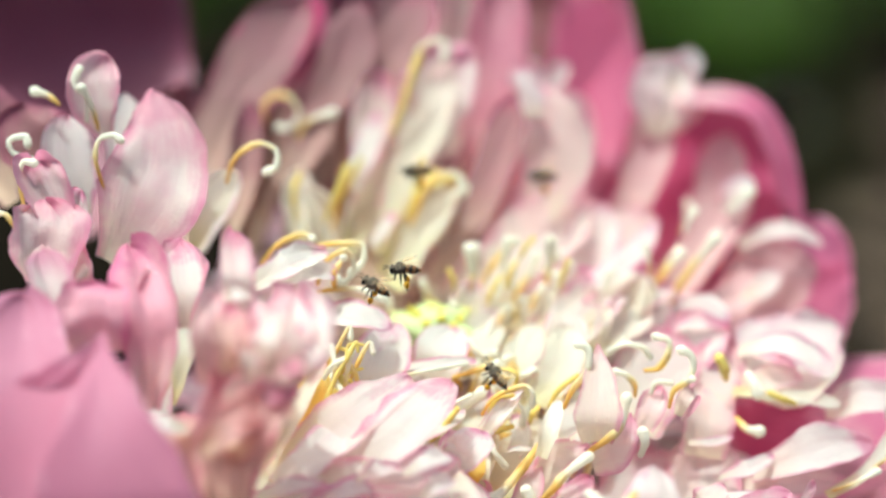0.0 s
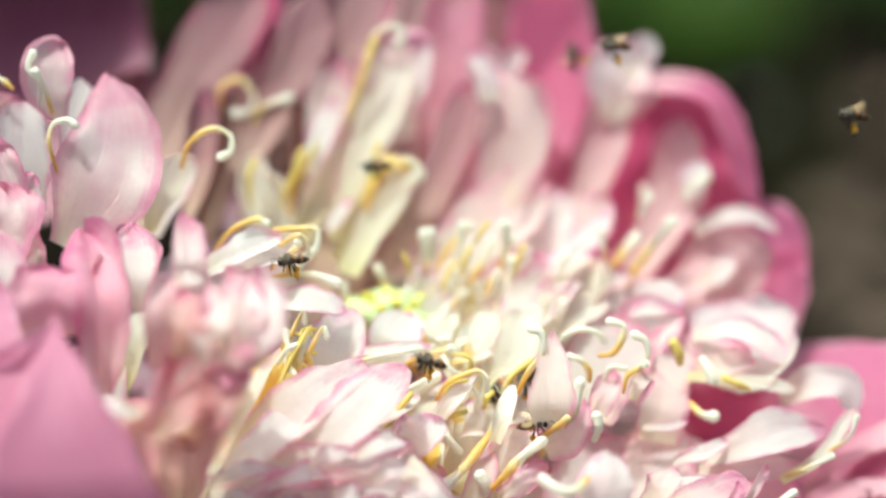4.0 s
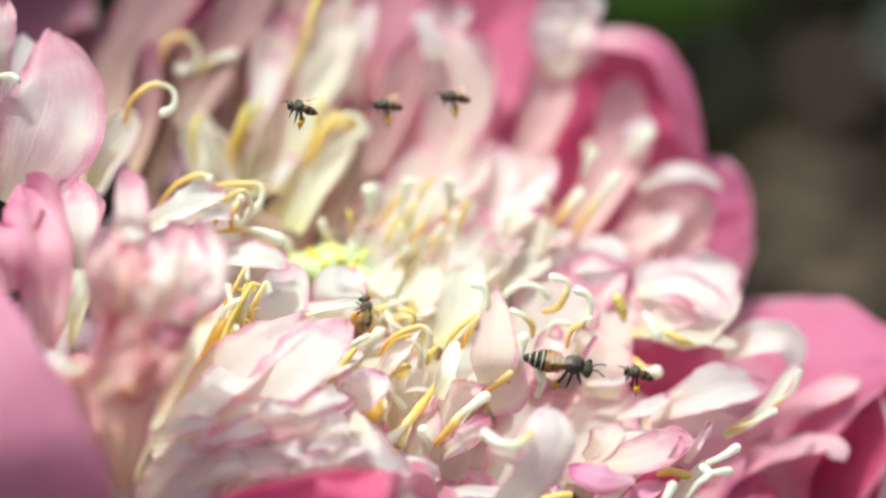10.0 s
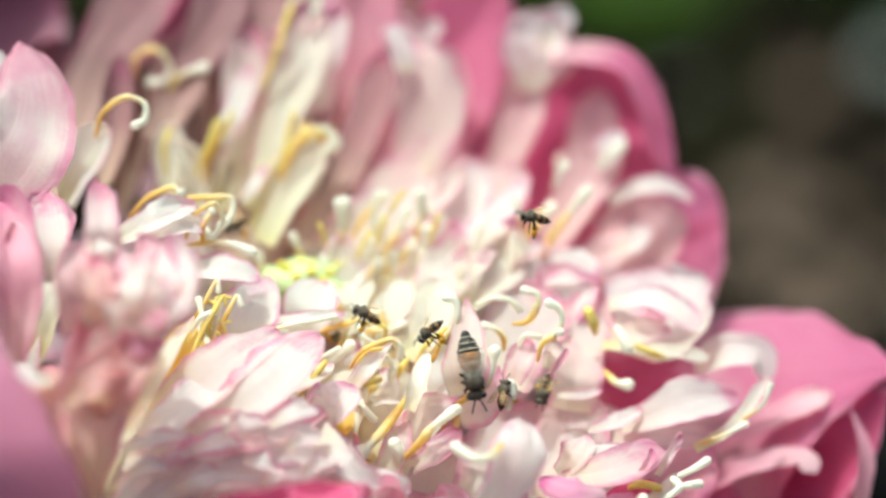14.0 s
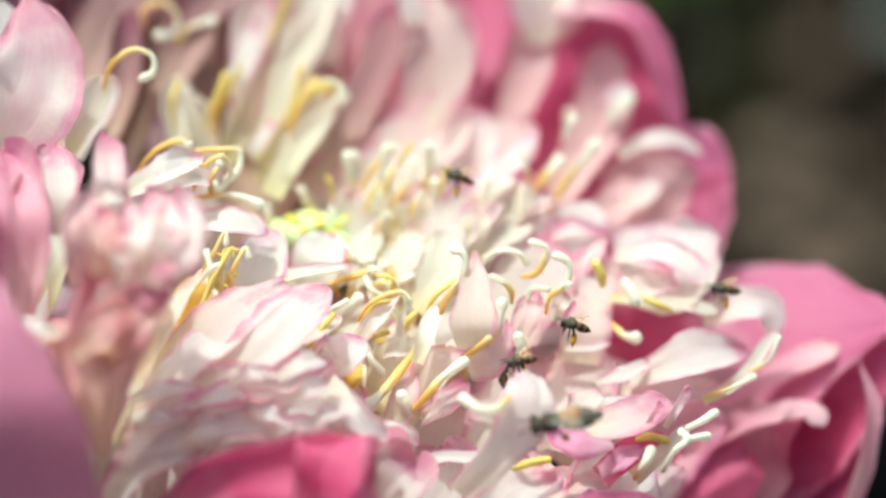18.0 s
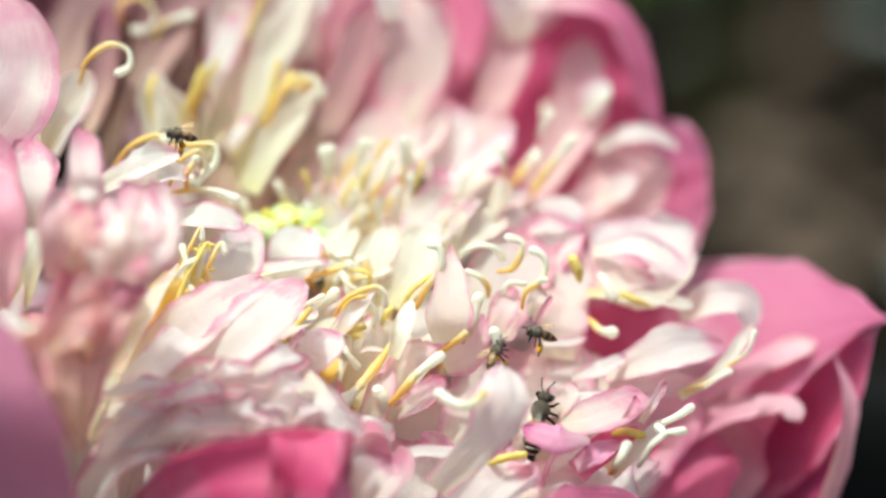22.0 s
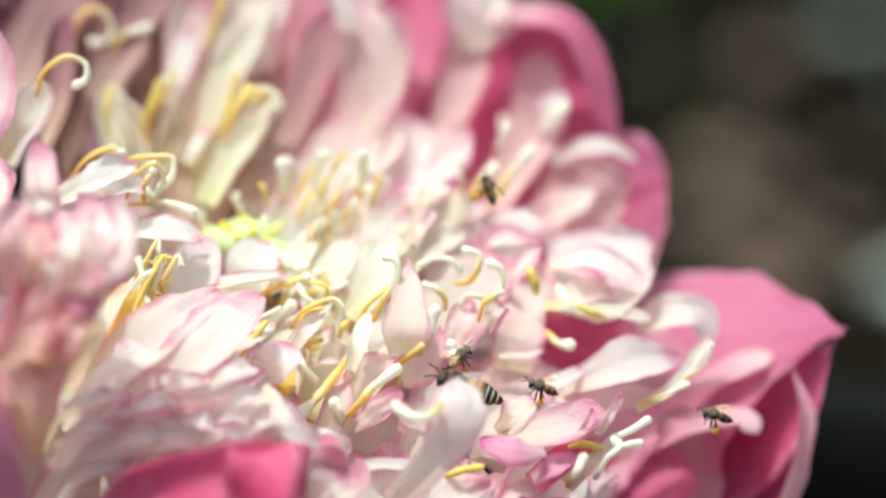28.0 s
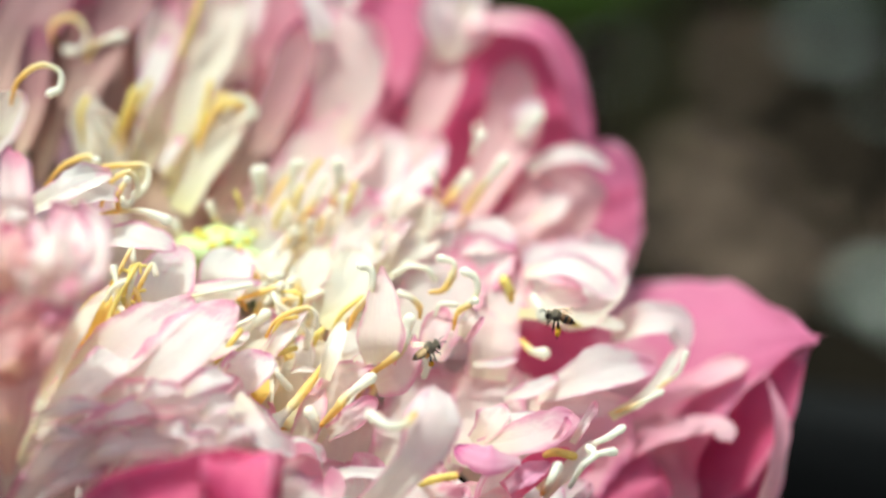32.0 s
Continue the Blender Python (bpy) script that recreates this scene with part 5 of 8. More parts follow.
# wide pale petals past the heart
lobe("pale", [(11.1, 26.8, 1.8), (14.5, 30.6, 9.2), (16.6, 33.1, 15)], (6.8, 9.4, 6.8), face=(-0.3, -1, 0.3), cup=30, ruffle=0.05)
lobe("blush", [(-6.7, 15, -7.9), (4.5, 18.6, -1.5), (14.3, 23.9, 3.3)], (5.7, 8.1, 5.7), face=(-0.2, -0.8, 0.6), cup=25, ruffle=0.05)
lobe("white", [(-0.3, 13.6, -6.3), (8.5, 16.5, -1.5), (20.6, 20.7, 3.3)], (4.8, 6.8, 4.8), face=(-0.2, -0.8, 0.6), cup=25, ruffle=0.06)

# long petals standing past the heart
lobe("cream", [(-21, 23.2, 7.8), (-18.1, 25.5, 17.6), (-14.3, 28.1, 26.7), (-11.9, 31.2, 36.4)], (2.2, 4.5, 6.7, 7.7), face=(-0.15, -0.9, 0.4), cup=22, ruffle=0.05, point=0.3)
lobe("pale", [(-23.3, 27.4, 14.8), (-23, 29.5, 24.7), (-21.2, 31.1, 34.9)], (3.9, 5.9, 7.3), face=(0.1, -1, 0.2), cup=35, ruffle=0.06, point=0.4)
lobe("white", [(-24.9, 24.8, 17.1), (-23.2, 26.5, 22.9), (-21.5, 28.2, 28.6)], (2, 4.2, 4.2), face=(-0.1, -0.9, 0.4), cup=25, ruffle=0.06, point=0.4)
lobe("cream", [(-19.2, 18.9, 2.9), (-15.7, 21.4, 9.4), (-12.7, 23.5, 14.7), (-10.5, 25.2, 18.7)], (3.6, 4.6, 4.6, 3.6), face=(-0.1, -0.9, 0.4), cup=28, ruffle=0.05, point=0.3)
lobe("white", [(-22.2, 21.8, 9), (-20.8, 22.4, 11), (-19.1, 23.8, 13.9)], (1.2, 2.3, 1.8), face=(-0.2, -0.9, 0.4), cup=30, ruffle=0.05)
stamen([(-16.7, 21.5, 12.2), (-15, 21.5, 16.3), (-13.1, 21.5, 19), (-10.9, 21.5, 19.4), (-9.4, 21.5, 18.5), (-9.7, 21.5, 16.3)], thick=0.87, split=0.55, bulb=1)
stamen([(-16.9, 22, 13.4), (-15.7, 22, 18.3), (-14.9, 22, 21.5)], thick=0.77, split=1)
stamen([(-27.8, 21.5, 11.4), (-26.6, 21.5, 17.1), (-24.7, 21.5, 21.2)], thick=0.87, split=0.85, bulb=1)
stamen([(-19.5, 25.5, 25.3), (-17.4, 25.5, 31.1), (-15.4, 25.5, 36.8)], thick=0.78, split=1)
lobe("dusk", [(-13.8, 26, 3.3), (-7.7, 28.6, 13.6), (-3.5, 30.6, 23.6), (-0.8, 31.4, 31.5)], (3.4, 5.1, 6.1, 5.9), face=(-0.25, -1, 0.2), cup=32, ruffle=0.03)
lobe("shell", [(-7.7, 31.4, 11.7), (-2.4, 32.5, 17.9), (3, 33.1, 24.2)], (5.1, 8.6, 7.7), face=(-0.2, -1, 0.2), cup=15, ruffle=0.04)
lobe("pale", [(-1.2, 28.9, 7.5), (3, 29.6, 16.1), (4.7, 29.8, 22.7), (3.7, 30.7, 28.1), (0.5, 32, 33.2)], (3.4, 8.2, 11.1, 8.8, 6), face=(-0.05, -0.85, 0.5), cup=26, ruffle=0.07, point=0.4)
lobe("white", [(1.3, 27.8, 27.9), (0.5, 27.9, 31.2), (-1.2, 28.8, 35.2)], (3.4, 3.7, 2.5), face=(-0.1, -0.85, 0.5), cup=30, ruffle=0.07)
lobe("pale", [(-10.1, 23.8, 0.9), (-2, 26, 7), (3.8, 28.1, 12.3), (8.3, 30.2, 18)], (7.6, 11.7, 12.6, 10.1), face=(-0.2, -0.9, 0.4), cup=18, roll=(0, 30), ruffle=0.05, point=0.4)
lobe("blush", [(6.2, 24.1, 1.7), (9.1, 25.9, 8.2), (10.7, 27.9, 15.7)], (5.8, 8.4, 7.5), face=(0, -0.9, 0.4), cup=25, ruffle=0.05, point=0.4)
lobe("white", [(1.3, 14.8, -3.1), (8.1, 16.9, 0.9), (14.1, 19.8, 6.5), (18.9, 23.4, 12.7)], (4.9, 7.1, 4.9, 2.8), face=(-0.15, -0.75, 0.6), cup=20, ruffle=0.06)
lobe("white", [(17.3, 17.1, -3.9), (18.5, 17.5, -1.1), (18.9, 18.9, 1.9)], (2.1, 3.5, 3.4), face=(0, -0.85, 0.5), cup=28, ruffle=0.05, point=0.5)
stamen([(-8, 17.5, 2.5), (-7.6, 17, 5.7), (-7.4, 17, 8.9)], thick=1.16, split=0.4, bulb=1)
stamen([(-6.8, 17.5, 3.3), (-4.3, 17.5, 7.3), (-1.8, 17.5, 9.8)], thick=0.75, split=0.85)
stamen([(2.5, 17.5, 4.5), (3.4, 17.5, 7.3), (3.6, 17.5, 9.8)], thick=1.01, split=0.5, bulb=1)
stamen([(-1.9, 17, 1.7), (0.1, 17, 4.9), (1.3, 17, 7.7)], thick=0.9, split=0.4, bulb=1)
stamen([(20.2, 21, 1.1), (23.2, 21, 5.7), (26.9, 21, 10.3)], thick=1.12, split=0.62, bulb=1.2)
stamen([(17.6, 20.5, 3.2), (19.9, 20.5, 5.7), (21.9, 20.5, 8)], thick=0.92, split=0.62, bulb=1.3)

# lemon anthers past the heart
stamen([(-11.5, 15, -2.3), (-11, 14.5, -0.8), (-10.3, 14.5, 0.4)], thick=0.65, split=0.6, bulb=1.2)
stamen([(-5.7, 15, 0.9), (-5, 14.5, 2.8), (-4, 14.5, 4.4)], thick=0.65, split=1, bulb=1.2)
stamen([(-3.1, 15, 2.9), (-2.5, 14.5, 5), (-1.7, 14.5, 6.7)], thick=0.65, split=1, bulb=1.2)
stamen([(0.5, 15, 0.1), (1.1, 14.5, 1.8), (2.1, 14.5, 3.3)], thick=0.65, split=0.6, bulb=1.2)
stamen([(4.6, 15, 3.3), (5.1, 14.5, 5.3), (5.7, 14.5, 6.9)], thick=0.65, split=1, bulb=1.2)
stamen([(-1.1, 15, 7.2), (-0.3, 14.5, 8.8), (0.8, 14.5, 10.1)], thick=0.65, split=1, bulb=1.2)
stamen([(7, 15, -2.3), (7.8, 14.5, -0.7), (9.1, 14.5, 0.6)], thick=0.65, split=0.6, bulb=1.2)
stamen([(9.6, 15, -4.7), (10.3, 14.5, -3.4), (11.4, 14.5, -2.3)], thick=0.65, split=1, bulb=1.2)
stamen([(-10.3, 15, 2.9), (-10.6, 14.5, 4.4), (-11.1, 14.5, 5.7)], thick=0.65, split=1, bulb=1.2)
stamen([(-4.3, 15, -2.3), (-3.7, 14.5, -0.8), (-2.9, 14.5, 0.4)], thick=0.65, split=0.6, bulb=1.2)

# stamens with hooked tips
stamen([(-41.7, 6.4, 17.7), (-40.6, 4.8, 20.8), (-37.5, 3.2, 22.9), (-34.8, 3.2, 22.1), (-34.6, 3.2, 19.9), (-36, 3.2, 19)], thick=0.77, split=0.45)
stamen([(-38.2, 29.9, 27.3), (-38.1, 29.1, 30.2), (-35.2, 29.1, 31.3), (-33.2, 29.1, 28.9), (-34.1, 29.1, 26.5), (-36.1, 29.1, 26.5)], thick=0.77, split=0.45)
stamen([(-34.1, 29.9, 23.6), (-31.9, 29.1, 27.3), (-28.2, 29.1, 28.6)], thick=0.79, split=0.5, bulb=1.6)
stamen([(-64.4, 1.6, 28.3), (-65.9, 1.6, 29.5), (-67.6, 1.6, 30)], thick=0.79, split=0.4, bulb=1.5)
stamen([(-60.3, 0, 25.9), (-60.1, -1.6, 28.9), (-61.8, -1.6, 30.8), (-61.2, -1.6, 32.9)], thick=0.69, split=0)
stamen([(-58.8, 0, 24.8), (-59.3, -1.6, 27.4), (-60.6, -3.2, 30.3)], thick=0.69, split=0.4)
stamen([(-66.7, -3.2, 20.4), (-69.8, -3.2, 21.3), (-70.4, -3.2, 23.1), (-68.3, -3.2, 23.6), (-67.9, -3.2, 22.5)], thick=0.69, split=0)
stamen([(-57.6, -3.2, 16.6), (-58.5, -4.8, 20.3), (-58.1, -4.8, 23), (-56.2, -4.8, 23.7), (-55.1, -4.8, 23)], thick=0.69, split=0.35)
stamen([(-67.5, -8, 13), (-68.2, -8, 17.1), (-67.9, -8, 19.8), (-66.4, -8, 19.8)], thick=0.69, split=0.4)
stamen([(-69, -8, 11.1), (-70.1, -8, 12.8), (-72, -8, 13.2)], thick=0.73, split=0.5)
stamen([(-59.5, -11.2, 0.5), (-60, -12.8, 3.5), (-58.7, -12.8, 5.7)], thick=0.86, split=0)
stamen([(-37, 6.4, 6.4), (-34.5, 4.8, 9.1), (-31.4, 4.8, 10.5), (-29.9, 4.8, 9.9)], thick=0.77, split=0.85)
stamen([(-30.9, 3.2, 8.3), (-28.1, 1.6, 9), (-25, 1.6, 9.2), (-22.7, 1.6, 9), (-22.7, 1.6, 6.7), (-24.2, 1.6, 5.2)], thick=0.77, split=0.5)
stamen([(-28.8, 0, 3.6), (-27.6, 0, 6.7), (-24.8, -1.6, 8.2), (-23.8, 0, 5.9), (-25.3, 0, 3.6), (-26.1, 0, 4.4)], thick=0.73, split=0.4)
stamen([(-26.5, 0, 2.8), (-26.4, -1.6, 5.1), (-25.2, -1.6, 7.1)], thick=0.69, split=0.9)
stamen([(-28.8, 0, 2.5), (-25.7, 0, 3), (-22.6, 0, 2.8), (-19.9, 0, 1.7)], thick=0.79, split=0.4, bulb=1.4)
stamen([(-17.8, -4.8, -9.2), (-14.7, -6.4, -8.2), (-11.7, -4.8, -7.7), (-8.6, -3.2, -7.1)], thick=0.65, split=0.1, bulb=1.0)
stamen([(-10.3, 0, -9.1), (-6.5, 0, -7.9), (-4.5, 0, -7.2)], thick=0.77, split=0.8)
stamen([(-13.4, 0, -17.9), (-11.8, -1.6, -15.2), (-9.9, -1.6, -13.3)], thick=0.77, split=1.0)
stamen([(-13.3, -1.6, -17.1), (-10.6, -3.2, -14.4), (-9.5, -1.6, -13.6), (-6.4, -1.6, -11)], thick=0.86, split=0.5)
stamen([(-10.4, 4.8, -7.2), (-7.3, 4.8, -6.1), (-5, 4.8, -7.2), (-6.5, 4.8, -9.6)], thick=0.69, split=0.7)
stamen([(-5, 6.4, -7.3), (-2.6, 4.8, -7.2), (-1.5, 4.8, -8.8), (-3.4, 4.8, -11.1)], thick=0.69, split=0.7)

# stamens round the receptacle
stamen([(21.4, 37.9, 2.3), (22.5, 37.1, 4.8), (23.9, 37.1, 7.3)], thick=0.69, split=0.56, bulb=1.2)
stamen([(23.5, 37.9, 2.3), (25.5, 37.1, 6), (28.1, 37.1, 9.7)], thick=0.70, split=0.55, bulb=1.2)
stamen([(23.1, 37.9, 10.7), (23.7, 37.1, 13.1), (23.9, 37.1, 15.7)], thick=0.76, split=0.33, bulb=1.2)

# yellow anthers on the cream petals
stamen([(-29, 21.1, 12.6), (-26.9, 20.3, 17.5), (-25.8, 21.1, 20.7)], thick=0.73, split=1.0)
stamen([(-28, 25.1, 13.6), (-26, 24.3, 17.6), (-24, 25.1, 21.7)], thick=0.62, split=1.0)
stamen([(-17.8, 24.3, 12.7), (-15.7, 23.5, 16), (-13.3, 24.3, 20.1)], thick=0.73, split=1.0)
stamen([(-16.2, 24.3, 15.2), (-14.1, 23.5, 17.6), (-9.7, 24.3, 19.3)], thick=0.77, split=1.0)
stamen([(-33.1, 21.9, 12.7), (-33.4, 21.1, 16.7), (-32.7, 21.9, 19.2)], thick=0.79, split=1.0)
stamen([(-16.3, 28.3, 17.8), (-15.5, 27.5, 21), (-14.7, 28.3, 24.4)], thick=0.69, split=1.0)
stamen([(-19.1, 28.3, 26.8), (-17.1, 27.5, 32.5), (-16.3, 28.3, 35.9)], thick=0.79, split=1.0)
stamen([(-16.3, 28.3, 35), (-15.5, 28.3, 37.9), (-13, 28.3, 39.1), (-11.4, 28.3, 37.9), (-12.2, 28.3, 36.6)], thick=0.79, split=0.2)
stamen([(-11.7, 24.3, 17.6), (-9.7, 24.3, 18.8), (-8.6, 24.3, 17.2), (-10.9, 24.3, 16)], thick=0.77, split=0.3)

# stamens among the middle petals
stamen([(28.6, 6.4, -14.8), (30, 4.8, -16.3), (31.6, 4.8, -16.6)], thick=0.99, split=0.4, bulb=1.4)
stamen([(47, 3.2, -21.6), (49.9, 1.6, -19.2), (51, 1.6, -16.5)], thick=0.5, split=0.3)
stamen([(41.4, 1.6, -24.6), (45.1, 0, -23), (47.4, 0, -21.8)], thick=0.5, split=0.3)
stamen([(-6.6, 6.4, -19.6), (-7, 4.8, -16.4), (-4.4, 4.8, -15), (-5.7, 4.8, -13.3)], thick=0.62, split=0.59)
stamen([(-1.9, 6.4, -17.4), (-1.3, 4.8, -14.2), (-1.3, 4.8, -10.8), (-1.6, 4.8, -13.5)], thick=0.58, split=0.36)
stamen([(-3, 6.4, -20.8), (-2.7, 4.8, -17.6), (-2.6, 4.8, -15.7), (0.9, 4.8, -17.4)], thick=0.70, split=0.43)
stamen([(2.2, 6.4, -18.2), (3.3, 4.8, -15.1), (3.7, 4.8, -12.1), (5.7, 4.8, -13.2)], thick=0.60, split=0.24)
stamen([(8, 6.4, -22.1), (7.7, 4.8, -18.9), (10.9, 4.8, -16.2), (10.8, 4.8, -16.2)], thick=0.63, split=0.41)
stamen([(6.6, 6.4, -18.5), (7.9, 4.8, -15.3), (6.9, 4.8, -12.2), (9.3, 4.8, -12.3)], thick=0.74, split=0.5)
stamen([(-7.2, 6.4, -12.4), (-6.5, 4.8, -9.2), (-5.6, 4.8, -7.9), (-3.7, 4.8, -7.6)], thick=0.71, split=0.33)
stamen([(-6.3, 6.4, -11.6), (-6.1, 4.8, -8.5), (-5.4, 4.8, -6.1), (-4.8, 4.8, -5.9)], thick=0.75, split=0.31)
stamen([(-3.2, 6.4, -14.3), (-2.2, 4.8, -11.2), (-0.2, 4.8, -9.5), (-0.2, 4.8, -10.2)], thick=0.58, split=0.66)
stamen([(-4.3, 6.4, -13.9), (-3.9, 4.8, -10.7), (-3.6, 4.8, -8.4), (-2.6, 4.8, -9.4)], thick=0.69, split=0.37)
stamen([(-9.3, 6.4, -10.9), (-9.8, 4.8, -7.7), (-7.7, 4.8, -5.6), (-6.1, 4.8, -6.2)], thick=0.71, split=0.79)
stamen([(-10, 6.4, -10), (-10.3, 4.8, -6.9), (-8.7, 4.8, -4.1), (-7, 4.8, -5.8)], thick=0.76, split=0.2)
stamen([(5.7, 6.4, -18.7), (7.3, 4.8, -15.5), (5.8, 4.8, -11.8), (8.7, 4.8, -12.5)], thick=0.69, split=0.31)
stamen([(8.4, 6.4, -21.9), (7.9, 4.8, -18.7), (10.3, 4.8, -16.2), (10.3, 4.8, -18.3)], thick=0.60, split=0.55)
stamen([(-2.1, 6.4, -14.5), (-1.6, 4.8, -11.3), (0.2, 4.8, -8.2), (-0.2, 4.8, -10.1)], thick=0.65, split=0.34)
stamen([(-7.2, 6.4, -14.9), (-7.7, 4.8, -11.8), (-5, 4.8, -8.7), (-4.8, 4.8, -11.7)], thick=0.65, split=0.46)
stamen([(-9.3, 6.4, -18.5), (-8, 4.8, -15.3), (-7.7, 4.8, -12.2), (-8.5, 4.8, -14.6)], thick=0.68, split=0.65)
stamen([(1.9, 6.4, -15.3), (2.8, 4.8, -12.1), (4.7, 4.8, -8.9), (5.5, 4.8, -9)], thick=0.62, split=0.38)
stamen([(-0.1, 6.4, -22.7), (0.1, 4.8, -19.5), (2.8, 4.8, -16), (1.9, 4.8, -17.5)], thick=0.76, split=0.67)
stamen([(-5.2, 6.4, -19.3), (-5.5, 4.8, -16.1), (-4.1, 4.8, -12.3), (-1.9, 4.8, -15.1)], thick=0.63, split=0.57)
stamen([(5.9, 6.4, -22.9), (7.6, 4.8, -19.7), (8.1, 4.8, -16.3), (8.2, 4.8, -18.5)], thick=0.66, split=0.49)
stamen([(-0.5, 6.4, -21.3), (-0.5, 4.8, -18.1), (-0.3, 4.8, -15), (0.5, 4.8, -16.8)], thick=0.60, split=0.7)
stamen([(-5.7, 6.4, -14.3), (-4.2, 4.8, -11.1), (-4.1, 4.8, -9.2), (-2.2, 4.8, -9.9)], thick=0.65, split=0.78)
stamen([(4.8, 6.4, -22.9), (4.7, 4.8, -19.7), (7.3, 4.8, -16.9), (8, 4.8, -18.6)], thick=0.73, split=0.68)
stamen([(-3.4, 6.4, -18.5), (-2, 4.8, -15.3), (-0.3, 4.8, -11.6), (-0.3, 4.8, -14.9)], thick=0.69, split=0.61)
stamen([(-9.5, 6.4, -14.1), (-7.9, 4.8, -10.9), (-6.6, 4.8, -7.2), (-9.1, 4.8, -9)], thick=0.74, split=0.59)
stamen([(-4.7, 6.4, -12.5), (-3, 4.8, -9.4), (-2.1, 4.8, -6.4), (-3.3, 4.8, -6.8)], thick=0.73, split=0.63)
stamen([(0.9, 6.4, -17.5), (1, 4.8, -14.3), (2, 4.8, -12.3), (3, 4.8, -14)], thick=0.72, split=0.41)
stamen([(-8, 6.4, -12.9), (-7.7, 4.8, -9.8), (-6.6, 4.8, -6.5), (-7.6, 4.8, -9.1)], thick=0.63, split=0.31)
stamen([(4, 6.4, -17.1), (3.3, 4.8, -13.9), (5.7, 4.8, -10.7), (7.2, 4.8, -12.2)], thick=0.64, split=0.73)
stamen([(3.7, 6.4, -20.1), (4.4, 4.8, -16.9), (6.6, 4.8, -13.1), (7.3, 4.8, -16.5)], thick=0.64, split=0.44)
stamen([(-7.8, 6.4, -17.4), (-8.4, 4.8, -14.2), (-5, 4.8, -11.4), (-5.4, 4.8, -12.9)], thick=0.76, split=0.55)
stamen([(7, 6.4, -25.4), (8, 4.8, -22.2), (10, 4.8, -19.7), (8.4, 4.8, -19.6)], thick=0.68, split=0.39)
stamen([(2.6, 6.4, -19.6), (2.1, 4.8, -16.4), (5.2, 4.8, -13.9), (6.3, 4.8, -14.7)], thick=0.76, split=0.37)

# receptacle with its stigmas
heart = part("receptacle", blob(7.5 * MM, 6.5 * MM, 4.2 * MM, (-12.7 * MM, 18 * MM, -3.6 * MM), 24, 16, 0.35), POD, lotus, "pale green receptacle")
for k in range(11):
    q, r = k * 2.4, 0.24 * math.sqrt(k)
    n = (Vector((0.05, -0.6, 0.8)) + Vector((math.cos(q), 0.8 * math.sin(q), 0.6 * math.sin(q))) * r).normalized()
    part("stigma", blob(0.65 * MM, 0.65 * MM, 0.6 * MM, ((-12.7 + 7.4 * n.x) * MM, (18 + 6.4 * n.y) * MM, (-3.6 + 4.4 * n.z) * MM), 8, 6, 0.2, k), CARPEL, heart)


# inner rows of petals that fill the bowl round the receptacle
AXIS = Vector((0.1, -0.5, 0.86)).normalized()
ACROSS = Vector((1, 0.05, 0)).normalized()
AWAY = AXIS.cross(ACROSS).normalized()
ROOT = Vector((-10.7, 52, -10.3))
fill = random.Random(11)
for row, (number, reach, height, kind) in enumerate(((16, 22, 10, "cream"), (20, 32, 9, "cream"), (22, 42, 6, "white"), (22, 52, 2, "blush"))):
    for k in range(number):
        q = 2 * math.pi * (k + 0.5 * (row % 2) + fill.uniform(-0.2, 0.2)) / number
        d = ACROSS * math.cos(q) + AWAY * math.sin(q)
        r = reach * fill.uniform(0.85, 1.1)
        petal(kind, ROOT + d * 3, ROOT + d * r * 0.6 - AXIS * 1, ROOT + d * r + AXIS * (height + fill.uniform(-3, 2)),
              fill.uniform(9, 14), face=AXIS - d * 0.6, cup=0.3, ruffle=0.06, name="inner_petal")
part("stem", tube(spline([ROOT, ROOT + Vector((0, 6, -14)), ROOT + Vector((0, 42, -90)), ROOT + Vector((0, 78, -168))], 14), [3.5 * MM] * 15, 10), STALK, lotus, "green stalk rising from the water")


# closing petals low in front
petal("white", (-44.3, -6.4, -42.4), (-46.4, -14.4, -28.2), (-47.7, -9.6, -15), 12.6, cup=0.3, ruffle=0.08)
petal("pale", (-36, 3.2, -44.9), (-38.5, -3.2, -33.5), (-34.9, 0, -24.5), 13.7, cup=0.3, ruffle=0.08)
petal("blush", (-52.6, 0, -35.3), (-53, -3.2, -19.8), (-52.2, 3.2, -9.2), 11.5, cup=0.3)
petal("cream", (-45.3, 3.2, -35.6), (-42.6, 0, -23), (-35.4, 6.4, -12.4), 9.2, face=(-0.2, -1, 0.2), cup=0.3)
petal("cream", (-35.2, 3.2, -35.6), (-32.6, 0, -24.5), (-26.9, 6.4, -14), 9.2, face=(-0.2, -1, 0.2), cup=0.3)
petal("blush", (-39.2, -19.2, -41.1), (-33, -24, -31.9), (-25.9, -20.8, -27.7), 8.7, face=(0, -0.8, 0.6), cup=0.3, ruffle=0.12, twist=38)
petal("white", (-20.9, -19.2, -41.1), (-16.3, -24, -33.3), (-10.5, -20.8, -29.9), 10.2, face=(0, -0.8, 0.6), cup=0.3, ruffle=0.12, twist=-15)
petal("pale", (-6.3, -12.8, -44.7), (-2.5, -17.6, -36.8), (1.2, -14.4, -32.6), 11.8, face=(0, -0.8, 0.6), cup=0.3, ruffle=0.1, twist=22)
petal("blush", (8.7, -12.8, -46.2), (13, -16, -38.4), (19.9, -12.8, -34.3), 11.8, face=(0, -0.8, 0.6), cup=0.3, ruffle=0.1, twist=-31)
